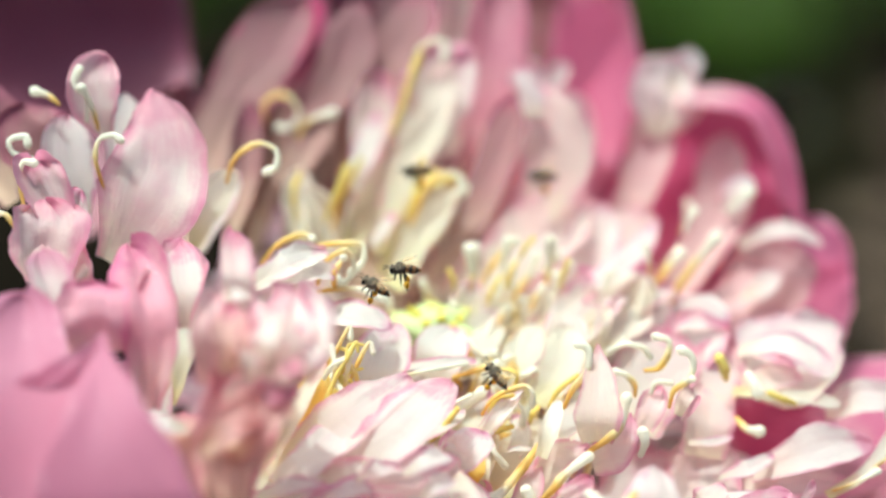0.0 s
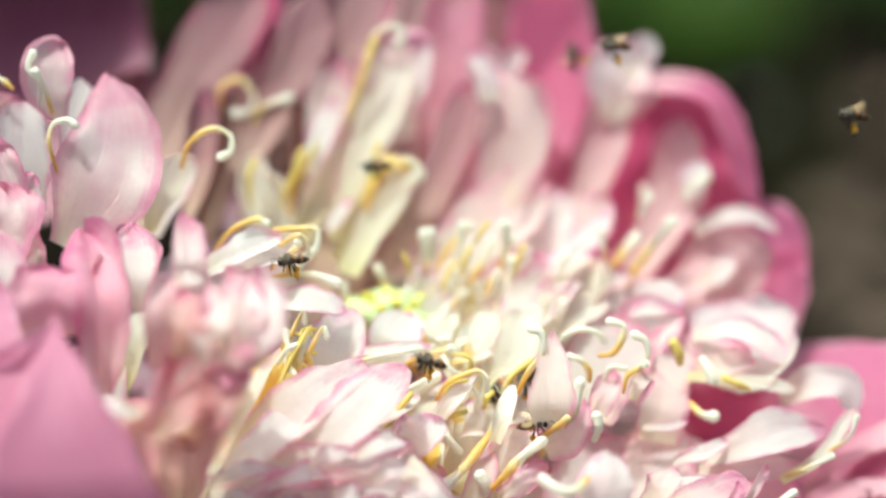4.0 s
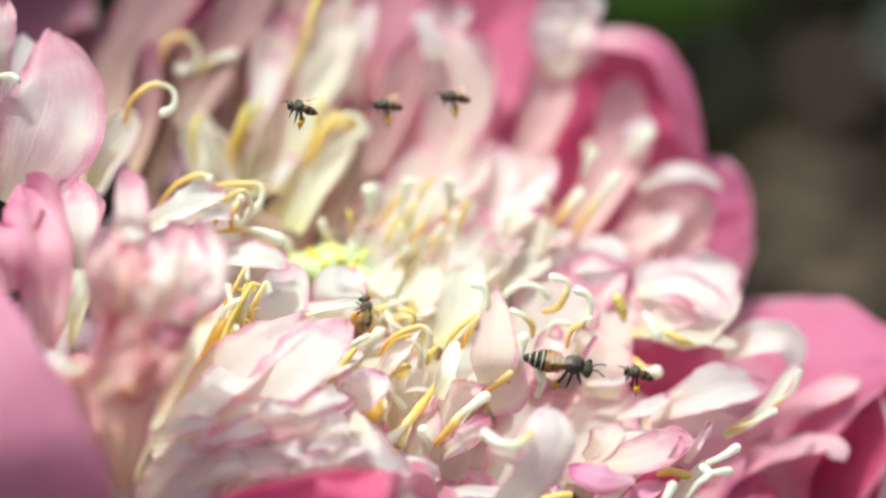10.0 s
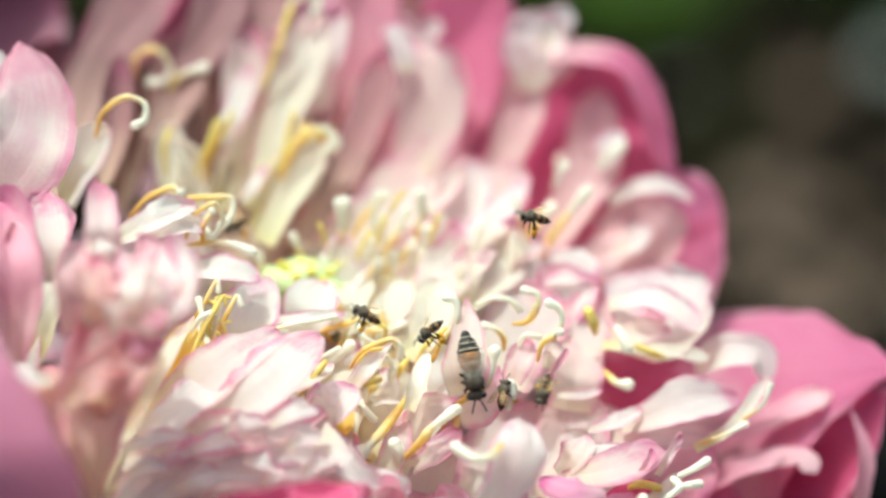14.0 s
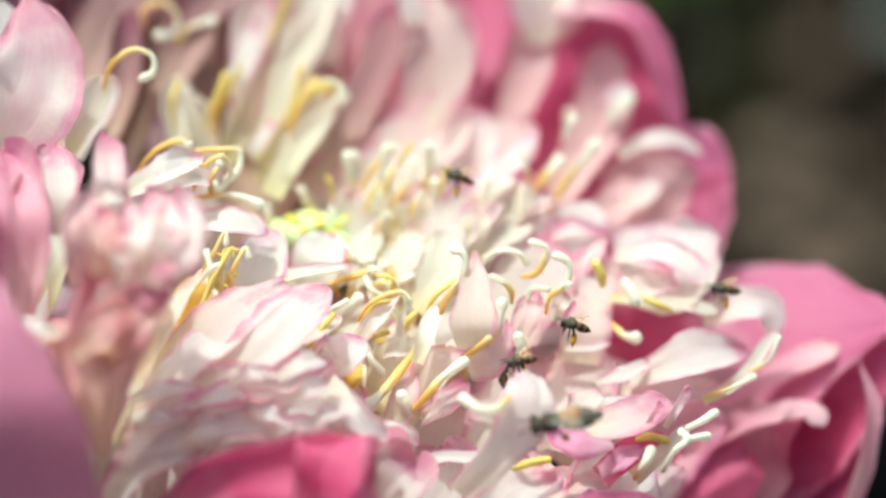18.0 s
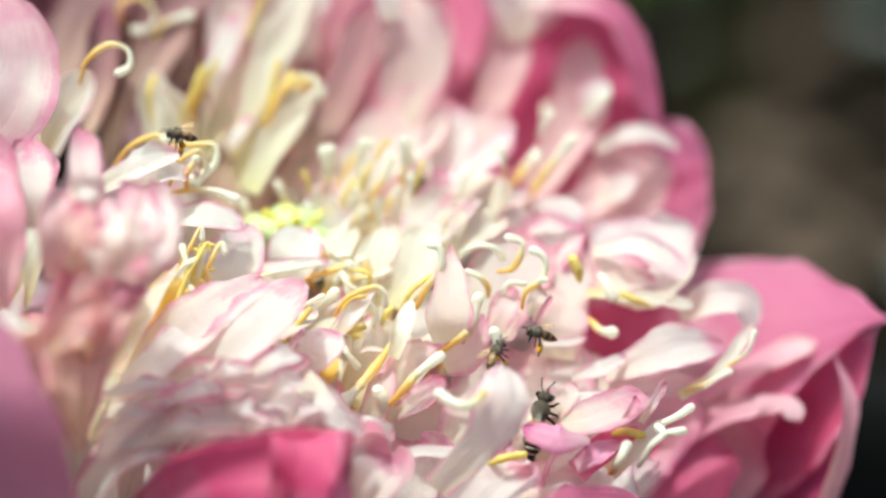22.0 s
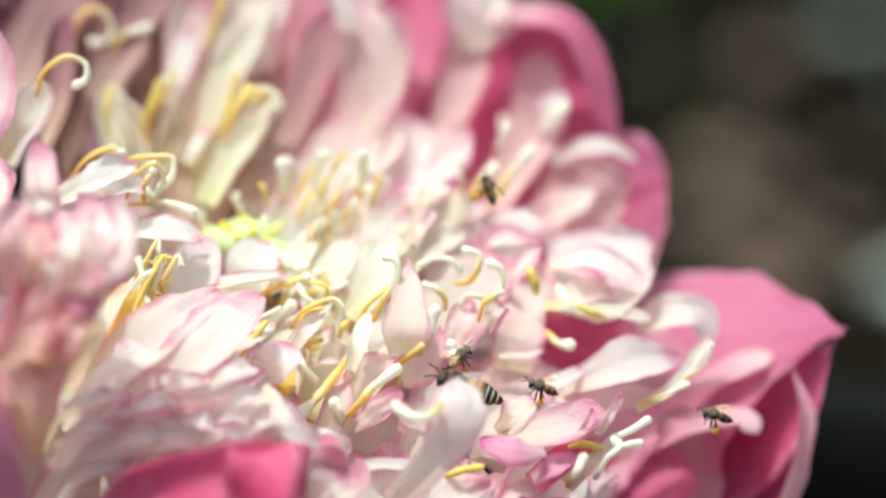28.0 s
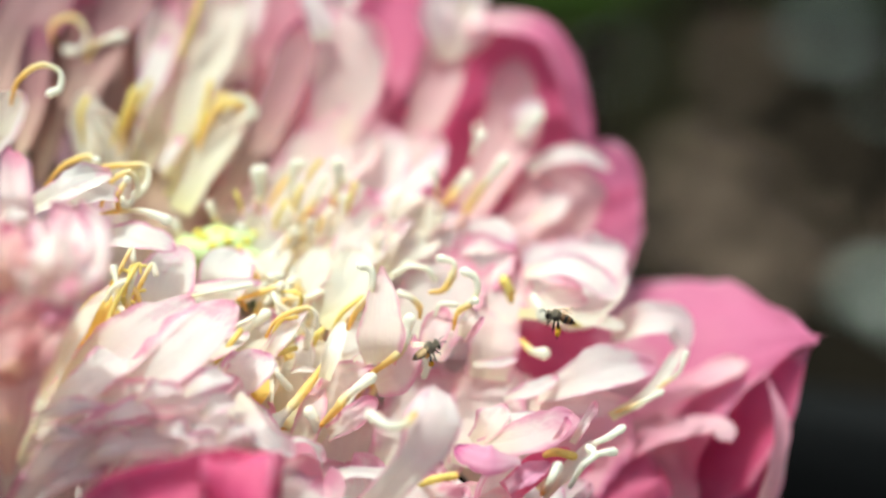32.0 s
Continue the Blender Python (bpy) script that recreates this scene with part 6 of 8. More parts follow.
petal("white", (-27.7, -4.8, -42.5), (-22.9, -8, -31.6), (-17.1, -3.2, -24.4), 12.1, face=(-0.2, -0.9, 0.4), cup=0.25, ruffle=0.06)
petal("blush", (-14, -4.8, -42.5), (-10.9, -8, -31.6), (-7.2, -3.2, -22.8), 11.3, face=(-0.2, -0.9, 0.4), cup=0.25, ruffle=0.06)
petal("cream", (-4.9, 0, -35.3), (-0.3, 0, -26.1), (4.3, 3.2, -18.5), 10.0, face=(-0.2, -0.9, 0.4), cup=0.3)
petal("white", (-17.7, 12.8, -9.4), (-11.4, 12.8, -7.8), (-6.7, 14.4, -5.5), 7.1, face=(0, -0.8, 0.6), cup=0.3)
petal("pale", (-34.7, -3.2, -48.8), (-32.6, -9.6, -39), (-30.6, -6.4, -30.2), 14.3, cup=0.25, ruffle=0.08)
petal("white", (-23.2, -3.2, -48.8), (-21.4, -9.6, -39), (-20, -6.4, -31), 14.3, cup=0.25, ruffle=0.08)
petal("blush", (-11, -3.2, -48.8), (-9.3, -9.6, -39), (-7.9, -6.4, -31), 14.3, cup=0.25, ruffle=0.08)
petal("blush", (1.2, -1.6, -49), (2.7, -6.4, -39.3), (5, -3.2, -31.2), 14.4, cup=0.25, ruffle=0.08)
petal("blush", (13.5, -1.6, -49), (14.9, -6.4, -39.3), (17.3, -3.2, -32), 14.4, cup=0.25, ruffle=0.08)
petal("white", (25.8, 0, -47.6), (27.1, -4.8, -39.5), (30.3, -1.6, -32.1), 14.5, cup=0.25, ruffle=0.08)

# crowded stamens past the heart
stamen([(5.4, 22.9, -1.3), (4.9, 21.3, 2.8), (4.2, 20.5, 8)], thick=0.77, split=0.48, bulb=1.25)
stamen([(9.4, 16.2, -8.7), (10.1, 14.3, -4.6), (11.1, 12.7, -0.8)], thick=0.77, split=0.25, bulb=1.25)
stamen([(-0.2, 19, -5.6), (-0.7, 17.4, -1.6), (-0.7, 16.6, 1.5)], thick=0.83, split=0.32, bulb=1.25)
stamen([(-11.5, 17.1, -7.7), (-10.6, 15.6, -3.7), (-10.7, 14.5, 1)], thick=0.57, split=0.29, bulb=1.25)
stamen([(6.7, 22.1, -2.1), (6.9, 20.6, 1.9), (6.5, 19.8, 6.4)], thick=0.56, split=0.43, bulb=1.25)
stamen([(-1.7, 23.1, -1.1), (-2.3, 21.4, 3), (-2.2, 20.6, 6.1)], thick=0.77, split=0.39, bulb=1.25)
petal("white", (13.6, 20.6, -2.7), (14.8, 19.1, 1.4), (16.8, 19.1, 6.2), 5.4, face=(-0.2, -0.9, 0.4), cup=0.35, ruffle=0.08)
petal("cream", (14.1, 19.2, -4.4), (15.2, 17.6, -0.3), (17.7, 17.6, 4.6), 5.0, face=(-0.2, -0.9, 0.4), cup=0.35, ruffle=0.08)
petal("white", (-9.1, 16.1, -8.4), (-7.8, 13.9, -4.3), (-4.3, 13.9, -0), 4.3, face=(-0.2, -0.9, 0.4), cup=0.35, ruffle=0.08)
petal("cream", (14.8, 20.6, -2.8), (16, 18.9, 1.3), (15.9, 18.9, 4.8), 5.6, face=(-0.2, -0.9, 0.4), cup=0.35, ruffle=0.08)
petal("white", (8.7, 18.4, -5.5), (10, 16.8, -1.4), (12.1, 16.8, 1.8), 5.2, face=(-0.2, -0.9, 0.4), cup=0.35, ruffle=0.08)
petal("cream", (0.6, 17.9, -6), (1.8, 16.4, -2), (3, 16.4, 2.5), 4.1, face=(-0.2, -0.9, 0.4), cup=0.35, ruffle=0.08)
petal("white", (-9.5, 18.5, -5.4), (-8.3, 16.9, -1.3), (-7.7, 16.9, 4.2), 5.6, face=(-0.2, -0.9, 0.4), cup=0.35, ruffle=0.08)
petal("cream", (7.8, 18.4, -5.5), (9, 16.8, -1.5), (9.6, 16.8, 3), 4.8, face=(-0.2, -0.9, 0.4), cup=0.35, ruffle=0.08)
petal("white", (5.4, 15.1, -9.5), (6.6, 12, -5.5), (6.5, 12, -0.8), 4.7, face=(-0.2, -0.9, 0.4), cup=0.35, ruffle=0.08)
petal("cream", (7.6, 15.6, -8.9), (8.8, 12.9, -4.9), (11.4, 12.9, 0.2), 5.4, face=(-0.2, -0.9, 0.4), cup=0.35, ruffle=0.08)
petal("white", (6.4, 15.8, -8.7), (7.5, 13.3, -4.7), (9.9, 13.3, 0.7), 4.2, face=(-0.2, -0.9, 0.4), cup=0.35, ruffle=0.08)
petal("cream", (12.8, 18.8, -5), (13.9, 17.2, -0.9), (16, 17.2, 4.9), 5.9, face=(-0.2, -0.9, 0.4), cup=0.35, ruffle=0.08)
petal("white", (14.7, 21.2, -1.9), (15.9, 19.6, 2.1), (16.7, 19.6, 6.3), 4.6, face=(-0.2, -0.9, 0.4), cup=0.35, ruffle=0.08)
petal("cream", (-7, 17.7, -6.3), (-5.8, 16.1, -2.3), (-5.9, 16.1, 1.9), 5.9, face=(-0.2, -0.9, 0.4), cup=0.35, ruffle=0.08)

# upright stamens before the receptacle
stamen([(-7.4, 17.9, 0.2), (-7.7, 17.1, 4.5), (-8.3, 16.3, 8.6)], thick=1.04, split=0.21, bulb=1.25)
stamen([(-4, 17.9, 2.3), (-3.4, 17.1, 6.1), (-2.9, 16.3, 9.8)], thick=0.91, split=0.21, bulb=1.25)
stamen([(2.3, 17.9, 2.8), (3.1, 17.1, 6.4), (3, 16.3, 10)], thick=0.94, split=0.36, bulb=1.25)
stamen([(3.1, 17.9, -1.4), (3.7, 17.1, 1.8), (4.1, 16.3, 5)], thick=0.91, split=0.21, bulb=1.25)
stamen([(-4.6, 17.9, -2.3), (-4.2, 17.1, 0.5), (-3.8, 16.3, 3.3)], thick=0.78, split=0.31, bulb=1.25)
stamen([(9.2, 17.9, -1), (10.7, 17.1, 2.3), (11.8, 16.3, 5.4)], thick=0.91, split=0.21, bulb=1.25)
stamen([(2.4, 17.9, -5), (2.7, 17.1, -2.6), (3, 16.3, -0.2)], thick=1, split=0.21, bulb=1.25)
stamen([(-6.8, 17.9, -5), (-6.4, 17.1, -3), (-6.6, 16.3, -1)], thick=0.95, split=0.21, bulb=1.25)

# golden anthers crowded between the near petals
stamen([(-29.2, -4.8, -18.8), (-27.6, -8, -15.3), (-26.4, -8, -12.2), (-24.3, -8, -12.5)], thick=0.56, split=0.65)
stamen([(-26.5, -4.8, -10.4), (-24.6, -8, -7.4), (-24.2, -8, -4.6), (-22.3, -8, -4.5)], thick=0.42, split=1.0)
stamen([(-30.8, -4.8, -18.9), (-30.5, -8, -17.1), (-29.2, -8, -14.3), (-27.2, -8, -14)], thick=0.44, split=1.0)
stamen([(-30.6, -4.8, -23.3), (-30, -8, -19.3), (-27.9, -8, -15.6), (-27.8, -8, -17.1)], thick=0.42, split=0.65)
stamen([(-28.1, -4.8, -9.7), (-26.9, -8, -8), (-25.6, -8, -5.1), (-24, -8, -5.5)], thick=0.45, split=1.0)
stamen([(-28.5, -4.8, -13.5), (-26.7, -8, -11.7), (-24.8, -8, -9.2), (-23.8, -8, -9.4)], thick=0.50, split=1.0)
stamen([(-28, -4.8, -8.1), (-26.2, -8, -5.9), (-24.1, -8, -2.1), (-23.9, -8, -3.7)], thick=0.49, split=0.65)
stamen([(-31.9, -4.8, -20.9), (-29.6, -8, -17.1), (-28.3, -8, -14.6), (-28.1, -8, -14.4)], thick=0.56, split=1.0)
stamen([(-25.9, -4.8, -13.5), (-24.6, -8, -11), (-24.2, -8, -8.4), (-22.4, -8, -7.7)], thick=0.42, split=1.0)
stamen([(-24.1, -4.8, -9.5), (-23.1, -8, -7.3), (-21.4, -8, -4.2), (-20.9, -8, -5.5)], thick=0.56, split=0.65)
stamen([(-25.2, -4.8, -11.2), (-25.1, -8, -7.8), (-23.2, -8, -4.2), (-22.9, -8, -5.4)], thick=0.41, split=1.0)
stamen([(-32, -4.8, -21), (-30.4, -8, -17.3), (-28.7, -8, -14.1), (-27.3, -8, -14.8)], thick=0.44, split=1.0)
petal("cream", (-30.1, 3.2, -23.2), (-29.5, 0, -15.3), (-26.4, -1.6, -9.1), 6.2, face=(-0.4, -0.9, 0.3), cup=0.35, fat=1.1, foot=0.6)

# stamens before the far petals
stamen([(17.2, 25.1, 2.4), (19.4, 24.3, 6.1), (21.9, 24.3, 8.7)], thick=0.62, split=0.6, bulb=1.3)
stamen([(20.6, 25.1, 2.4), (24.1, 24.3, 7), (27.6, 24.3, 11)], thick=0.58, split=0.8, bulb=1.2)
stamen([(17.3, 17.1, 4.8), (17.1, 16.3, 7.2), (16.7, 16.3, 9)], thick=0.69, split=0.3, bulb=1.3)
stamen([(22.4, 20.3, 11.3), (23, 19.5, 12.9), (23.8, 19.5, 14.1)], thick=0.77, split=0, bulb=1.2)
stamen([(29.4, 27.5, 14.3), (30.7, 26.7, 15.9), (32.2, 26.7, 16.9)], thick=0.99, split=0, bulb=1.4)

# low outer petal to the side
petal("rose", (41.3, 28.3, -57.1), (55.6, 25.1, -39.6), (66.1, 19.5, -23.9), 20.4, face=(-0.15, -0.9, 0.45), cup=0.08, fat=1.2, blunt=0.6, ruffle=0.012, foot=0.8)

# ---- bees ----
def wing_mesh(length, width, side):
    bm = bmesh.new()
    n = 10
    top = [bm.verts.new((-length * i / n, side * width * 0.18 * math.sin(math.pi * i / n), 0.03 * length * math.sin(3 * i / n))) for i in range(n + 1)]
    low = [bm.verts.new((-length * i / n, -side * width * math.sin(math.pi * (0.04 + 0.93 * i / n) ** 1.4) ** 0.8, 0.02 * length * math.sin(5 * i / n))) for i in range(n + 1)]
    for i in range(n):
        bm.faces.new((top[i], top[i + 1], low[i + 1], low[i]))
    return bm


def bee(length, honey, label, category):
    """Head towards +x, back towards +z. Length in mm."""
    s = length * MM / 10
    b = thing("honeybee" if honey else "stingless_bee", Matrix(), label, category, "" if honey else "small bees visiting the flower")
    wide = 1.0 if honey else 1.18
    part("thorax", blob(1.8 * s, 1.6 * s * wide, 1.55 * s * wide, (1.2 * s, 0, 0.15 * s), rough=0.10), FUR if honey else FUZZ, b, "grey furred thorax" if honey else "grey haired thorax")
    head = part("head", blob(0.95 * s, 1.4 * s * wide, 1.25 * s * wide, (3.4 * s, 0, -0.35 * s), rough=0.05), FUR if honey else FUZZ, b)
    for y in (-1, 1):
        part("eye", blob(0.5 * s, 0.5 * s, 0.9 * s, (3.6 * s, y * 1.15 * s * wide, -0.2 * s)), EYE, head)
        pts = [Vector(p) * s for p in ((4.1, y * 0.4, 0.1), (5.0, y * 0.7, 0.6), (6.2, y * 1.2, 0.1))]
        part("antenna", tube(pts, [0.13 * s, 0.12 * s, 0.1 * s], 6), CHITIN, head)
    # abdomen in segments, each slipping under the one before
    for i in range(6):
        x0 = -0.7 - i * (0.98 if honey else 0.60)
        r = (1.05, 1.62, 1.78, 1.68, 1.35, 0.8)[i] * (1.1 if honey else 0.85)
        z0 = (-0.1 - 0.12 * i) * s
        mat = (AMBER, AMBER, AMBER, CHITIN, CHITIN, CHITIN)[i] if honey else (BROWN, BROWN, CHITIN, BROWN, CHITIN, BROWN)[i]
        part("abdomen_segment", blob(1.35 * s, r * s, r * 0.94 * s, (x0 * s, 0, z0)), mat, b)
        if honey and i > 0:
            dark = i < 3
            part("hair_band", tube([Vector(((x0 + d) * s, 0, z0)) for d in (-0.40, -0.28 if dark else -0.18)],
                                   [r * 0.985 * s, r * 1.0 * s], 18, False), CHITIN if dark else GREYBAND, b)
    for y in (-1, 1):
        for k, (x, reach, back) in enumerate(((2.1, 1.5, 0.8), (1.2, 1.7, -0.3), (0.4, 1.7, -1.3))):
            drop = (1.5 + 0.9 * k) * (1.0 if honey else 1.35)
            pts = [Vector(p) * s for p in ((x, y * 0.8, -0.9), (x + back * 0.4, y * reach, -0.9 - drop * 0.25),
                                           (x + back * 0.9, y * reach * 0.95, -0.9 - drop * 0.8), (x + back, y * reach * 1.0, -0.9 - drop * 1.25))]
            leg = part("leg", tube(pts, [0.26 * s, 0.24 * s, (0.38 if k == 2 else 0.2) * s, 0.1 * s], 6), CHITIN, b)
            if k == 2:
                part("pollen_ball", blob((0.62 if honey else 0.85) * s, 0.6 * s, (0.8 if honey else 1.1) * s, pts[2] + Vector((0, y * 0.15 * s, 0)), rough=0.25, seed=y), POLLEN, leg, "orange pollen load")
        for (x, l, w, sweep, up) in ((1.7, 5.8, 1.8, 16 if honey else 26, 8 if honey else 14), (0.9, 4.0, 1.4, 24 if honey else 40, 4 if honey else 6)):
            wing = part("wing", wing_mesh(l * s, w * s, y), SILVER if honey else WING, b, "clear membranous wing")
            wing.matrix_basis = pose(x * s, y * 0.7 * s, 1.45 * s, 0, up, -y * sweep)
    return b


SMALL = bee(4.6, False, "small black stingless bee carrying orange pollen on its legs", "bee")
SWARM = [SMALL] + [copy_thing(SMALL, Matrix()) for k in range(7)]
HONEY = bee(8.4, True, "honeybee with amber and black banded abdomen and grey thorax", "bee")


def bee_at(x, y, z, heading, roll=25, pitch=0):
    """Pose in the flower's space (mm): heading in the x-z plane, roll 0 upright, 90 with the back to the front, pitch away."""
    h, q = radians(heading), radians(pitch)
    f = Vector((math.cos(h) * math.cos(q), math.sin(q), math.sin(h) * math.cos(q)))
    up = Vector((-math.sin(h), 0, math.cos(h)))
    if up.z < 0:
        up = -up
    left = up.cross(f).normalized()
    up = f.cross(left)
    up = Matrix.Rotation(radians(roll if left.y > 0 else -roll), 3, f) @ up
    left = up.cross(f)
    m = Matrix((f, left, up)).transposed().to_4x4()
    m.translation = Vector((x, y, z)) * MM
    return LOTUS @ m


# ---- round the flower ----
def ring(profile, sides=72):
    """A turned shell from (radius, height) pairs, closed on itself."""
    bm = bmesh.new()
    rows = [[bm.verts.new((r * math.cos(q), r * math.sin(q), z)) for q in (2 * math.pi * i / sides for i in range(sides))] for r, z in profile]
    for a, b in zip(rows, rows[1:] + rows[:1]):
        for i in range(sides):
            bm.faces.new((a[i], a[(i + 1) % sides], b[(i + 1) % sides], b[i]))
    return bm


def ground_sheet():
    bm = bmesh.new()
    edges = [0.06 * k for k in range(21)] + [1.4, 1.7, 2.2, 3, 4, 5, 7, 10, 16, 30, 80, 300, 1500]
    line = [-e for e in edges[:0:-1]] + edges
    grid = [[bm.verts.new((x, y, 0.008 * noise.noise((x * 6, y * 6, 0)) if abs(x) + abs(y) < 20 else 0)) for x in line] for y in line]
    for j in range(len(line) - 1):
        for i in range(len(line) - 1):
            bm.faces.new((grid[j][i], grid[j][i + 1], grid[j + 1][i + 1], grid[j + 1][i]))
    return bm


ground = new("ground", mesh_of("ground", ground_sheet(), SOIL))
tagged(ground, "dark bare garden soil with scattered dry litter", "ground", kind="structure")

POT = pose(0.03, -0.10, 0.0)
tub = thing("planter_tub", POT, "round black plastic bowl filled with pond water", "planter")
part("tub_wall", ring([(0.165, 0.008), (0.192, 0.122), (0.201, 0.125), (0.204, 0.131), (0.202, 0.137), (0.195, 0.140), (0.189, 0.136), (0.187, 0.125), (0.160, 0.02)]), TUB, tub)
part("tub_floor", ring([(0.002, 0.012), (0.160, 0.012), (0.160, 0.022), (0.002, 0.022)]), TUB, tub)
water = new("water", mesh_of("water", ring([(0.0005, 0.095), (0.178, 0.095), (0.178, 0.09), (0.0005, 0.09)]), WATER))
water.matrix_basis = POT
tagged(water, "still dark pond water in the bowl", "water", kind="structure")


def leaf_blade(length, width, droop, lean):
    n = 8
    bm = bmesh.new()
    rows = []
    for i in range(n + 1):
        v = i / n
        w = width * math.sin(math.pi * (0.06 + 0.92 * v) ** 0.8) * 0.5
        x, z = length * v * (lean + droop * v * 0.6), length * v * (1 - 0.35 * droop * v)
        rows.append([bm.verts.new((x, u * w, z + abs(u) * w * 0.3)) for u in (-1, 0, 1)])
    for a, c in zip(rows, rows[1:]):
        for i in range(2):
            bm.faces.new((a[i], a[i + 1], c[i + 1], c[i]))
    return bm


def plant(x, y, height, spread, blades, seed, broad):
    r = random.Random(seed)
    p = thing("garden_plant", pose(x, y, 0.0), "low leafy green plant growing behind the bowl", "plant", "plants behind the bowl")
    for k in range(blades):
        h = height * r.uniform(0.6, 1.1)
        ob = part("leaf", leaf_blade(h, broad * r.uniform(0.7, 1.3), r.uniform(0.2, 0.8), r.uniform(0.1, spread)), LEAF, p)
        ob.matrix_basis = pose(r.uniform(-0.015, 0.015), r.uniform(-0.015, 0.015), -0.008, 0, 0, r.uniform(0, 360))
    part("stem", tube([Vector((0, 0, -0.015)), Vector((0.004, 0, height * 0.4)), Vector((0, 0.007, height * 0.8))], [0.0035, 0.003, 0.0015]), REED, p)
    return p


for k, (x, y, h, sp, n, br) in enumerate(((-0.11, 0.70, 0.14, 0.9, 18, 0.030), (0.048, 0.690, 0.075, 0.9, 16, 0.026), (0.088, 0.650, 0.05, 0.9, 12, 0.020), (0.165, 0.690, 0.085, 0.9, 14, 0.024),
                                          (0.200, 0.665, 0.07, 0.9, 14, 0.022), (0.43, 0.62, 0.20, 0.5, 16, 0.024), (-0.31, 0.62, 0.20, 0.5, 14, 0.024))):
    plant(x, y, h, sp, n, 20 + k, br)

for k, (x, y, s) in enumerate(((0.113, 0.482, 0.0130), (0.126, 0.478, 0.0075), (0.118, 0.434, 0.0090), (0.103, 0.424, 0.0070), (0.129, 0.415, 0.0080), (0.143, 0.440, 0.0070), (0.134, 0.573, 0.0095), (0.099, 0.452, 0.0080), (0.115, 0.402, 0.0075), (0.150, 0.500, 0.0050))):
    ob = new("stone", mesh_of("stone", blob(s, s * 0.8, s * 0.75, rough=0.5, seed=k, seg=20, rings=14), STONE))
    ob.location = (x, y, s * 0.45)
    tagged(ob, "rounded brown pebble lying on dark soil", "stone", "pebbles behind the bowl")

for k, (x, y, s) in enumerate(((0.167, 0.607, 0.0085), (0.179, 0.556, 0.004), (0.092, 0.586, 0.003), (0.153, 0.408, 0.0075), (0.160, 0.395, 0.0050))):
    ob = new("pebble", mesh_of("pebble", blob(s, s * 0.8, s * 0.6, rough=0.3, seed=k + 40), PALE))
    ob.location = (x, y, s * 0.45)
    tagged(ob, "small pale pebble shining on dark soil", "pebble", "pale pebbles behind the bowl")


def dry_leaf(x, y, size, turn, seed):
    bm = sheet((0, 0, 1), (size * 0.5, 0, 5), (size, 0, 2), size * 0.5, (0, 0, 1), 0.25, 1.1, 0.7, 0.08, 0.0, seed)
    ob = new("dry_leaf", mesh_of("dry_leaf", bm, LITTER))
    ob.matrix_basis = pose(x, y, 0.004, 0, 0, turn)
    tagged(ob, "curled dry brown leaf on dark soil", "leaf", "dry leaves on the soil")


lit = random.Random(9)
for k in range(10):
    dry_leaf(lit.uniform(-0.3, 0.36), lit.uniform(0.14, 0.78), lit.uniform(14, 26), lit.uniform(0, 360), 300 + k)


def reed(x, y, height, lean):
    r = thing("reed", pose(x, y, 0.0), "thin olive green upright reed stem in the soil", "reed", "reeds behind the bowl")
    pts = [Vector((lean * v * v, 0.007 * v, height * v - 0.01)) for v in (0, 0.25, 0.5, 0.75, 1)]
    part("stalk", tube(pts, [0.0024, 0.0022, 0.002, 0.0018, 0.0012]), REED, r)
    ob = part("blade", leaf_blade(height * 0.6, 0.009, 0.3, 0.2), LEAF, r)
    ob.matrix_basis = pose(lean * 0.1, 0, height * 0.3, 0, 0, 60 + 1000 * x)


for x, y, h, l in ((0.096, 0.493, 0.17, 0.0), (0.100, 0.500, 0.21, -0.003), (0.098, 0.513, 0.19, 0.003), (0.069, 0.644, 0.24, 0.007),
                   (0.052, 0.679, 0.28, 0.0), (0.028, 0.506, 0.21, 0.003), (-0.07, 0.61, 0.24, 0.007)):
    reed(x, y, h, l)


def hedge_wall(radius, height):
    """A closed, uneven ring of dense foliage, added out of view to block low sky."""
    bm = bmesh.new()
    n, m = 160, 24
    rows = []
    for j in range(m + 1):
        row = []
        for i in range(n):
            q = 2 * math.pi * i / n
            h = height * (1 + 0.15 * noise.noise((math.cos(q) * 4, math.sin(q) * 4, 0)))
            z = h * j / m
            r = radius + 0.5 * noise.noise((math.cos(q) * 9, math.sin(q) * 9, z * 1.5)) + 0.25 * noise.noise((math.cos(q) * 25, math.sin(q) * 25, z * 4)) + 0.4 * (j / m) ** 2
            row.append(bm.verts.new((r * math.cos(q), r * math.sin(q), z - 0.05)))
        rows.append(row)
    for a, b in zip(rows, rows[1:]):
        for i in range(n):
            bm.faces.new((a[i], b[i], b[(i + 1) % n], a[(i + 1) % n]))
    return bm


# never in view: added so the water mirrors dark foliage, not bright sky
HEDGE = plain("dark hedge foliage", (0.035, 0.055, 0.015), 0.7, 0.7, 5, 1.0, spec=0.2, size=0.08)
hedge = new("unseen_hedge", mesh_of("unseen_hedge", hedge_wall(8.0, 3.4), HEDGE))
tagged(hedge, "unseen dark green hedge ring added to block low sky light", "hedge", kind="structure")


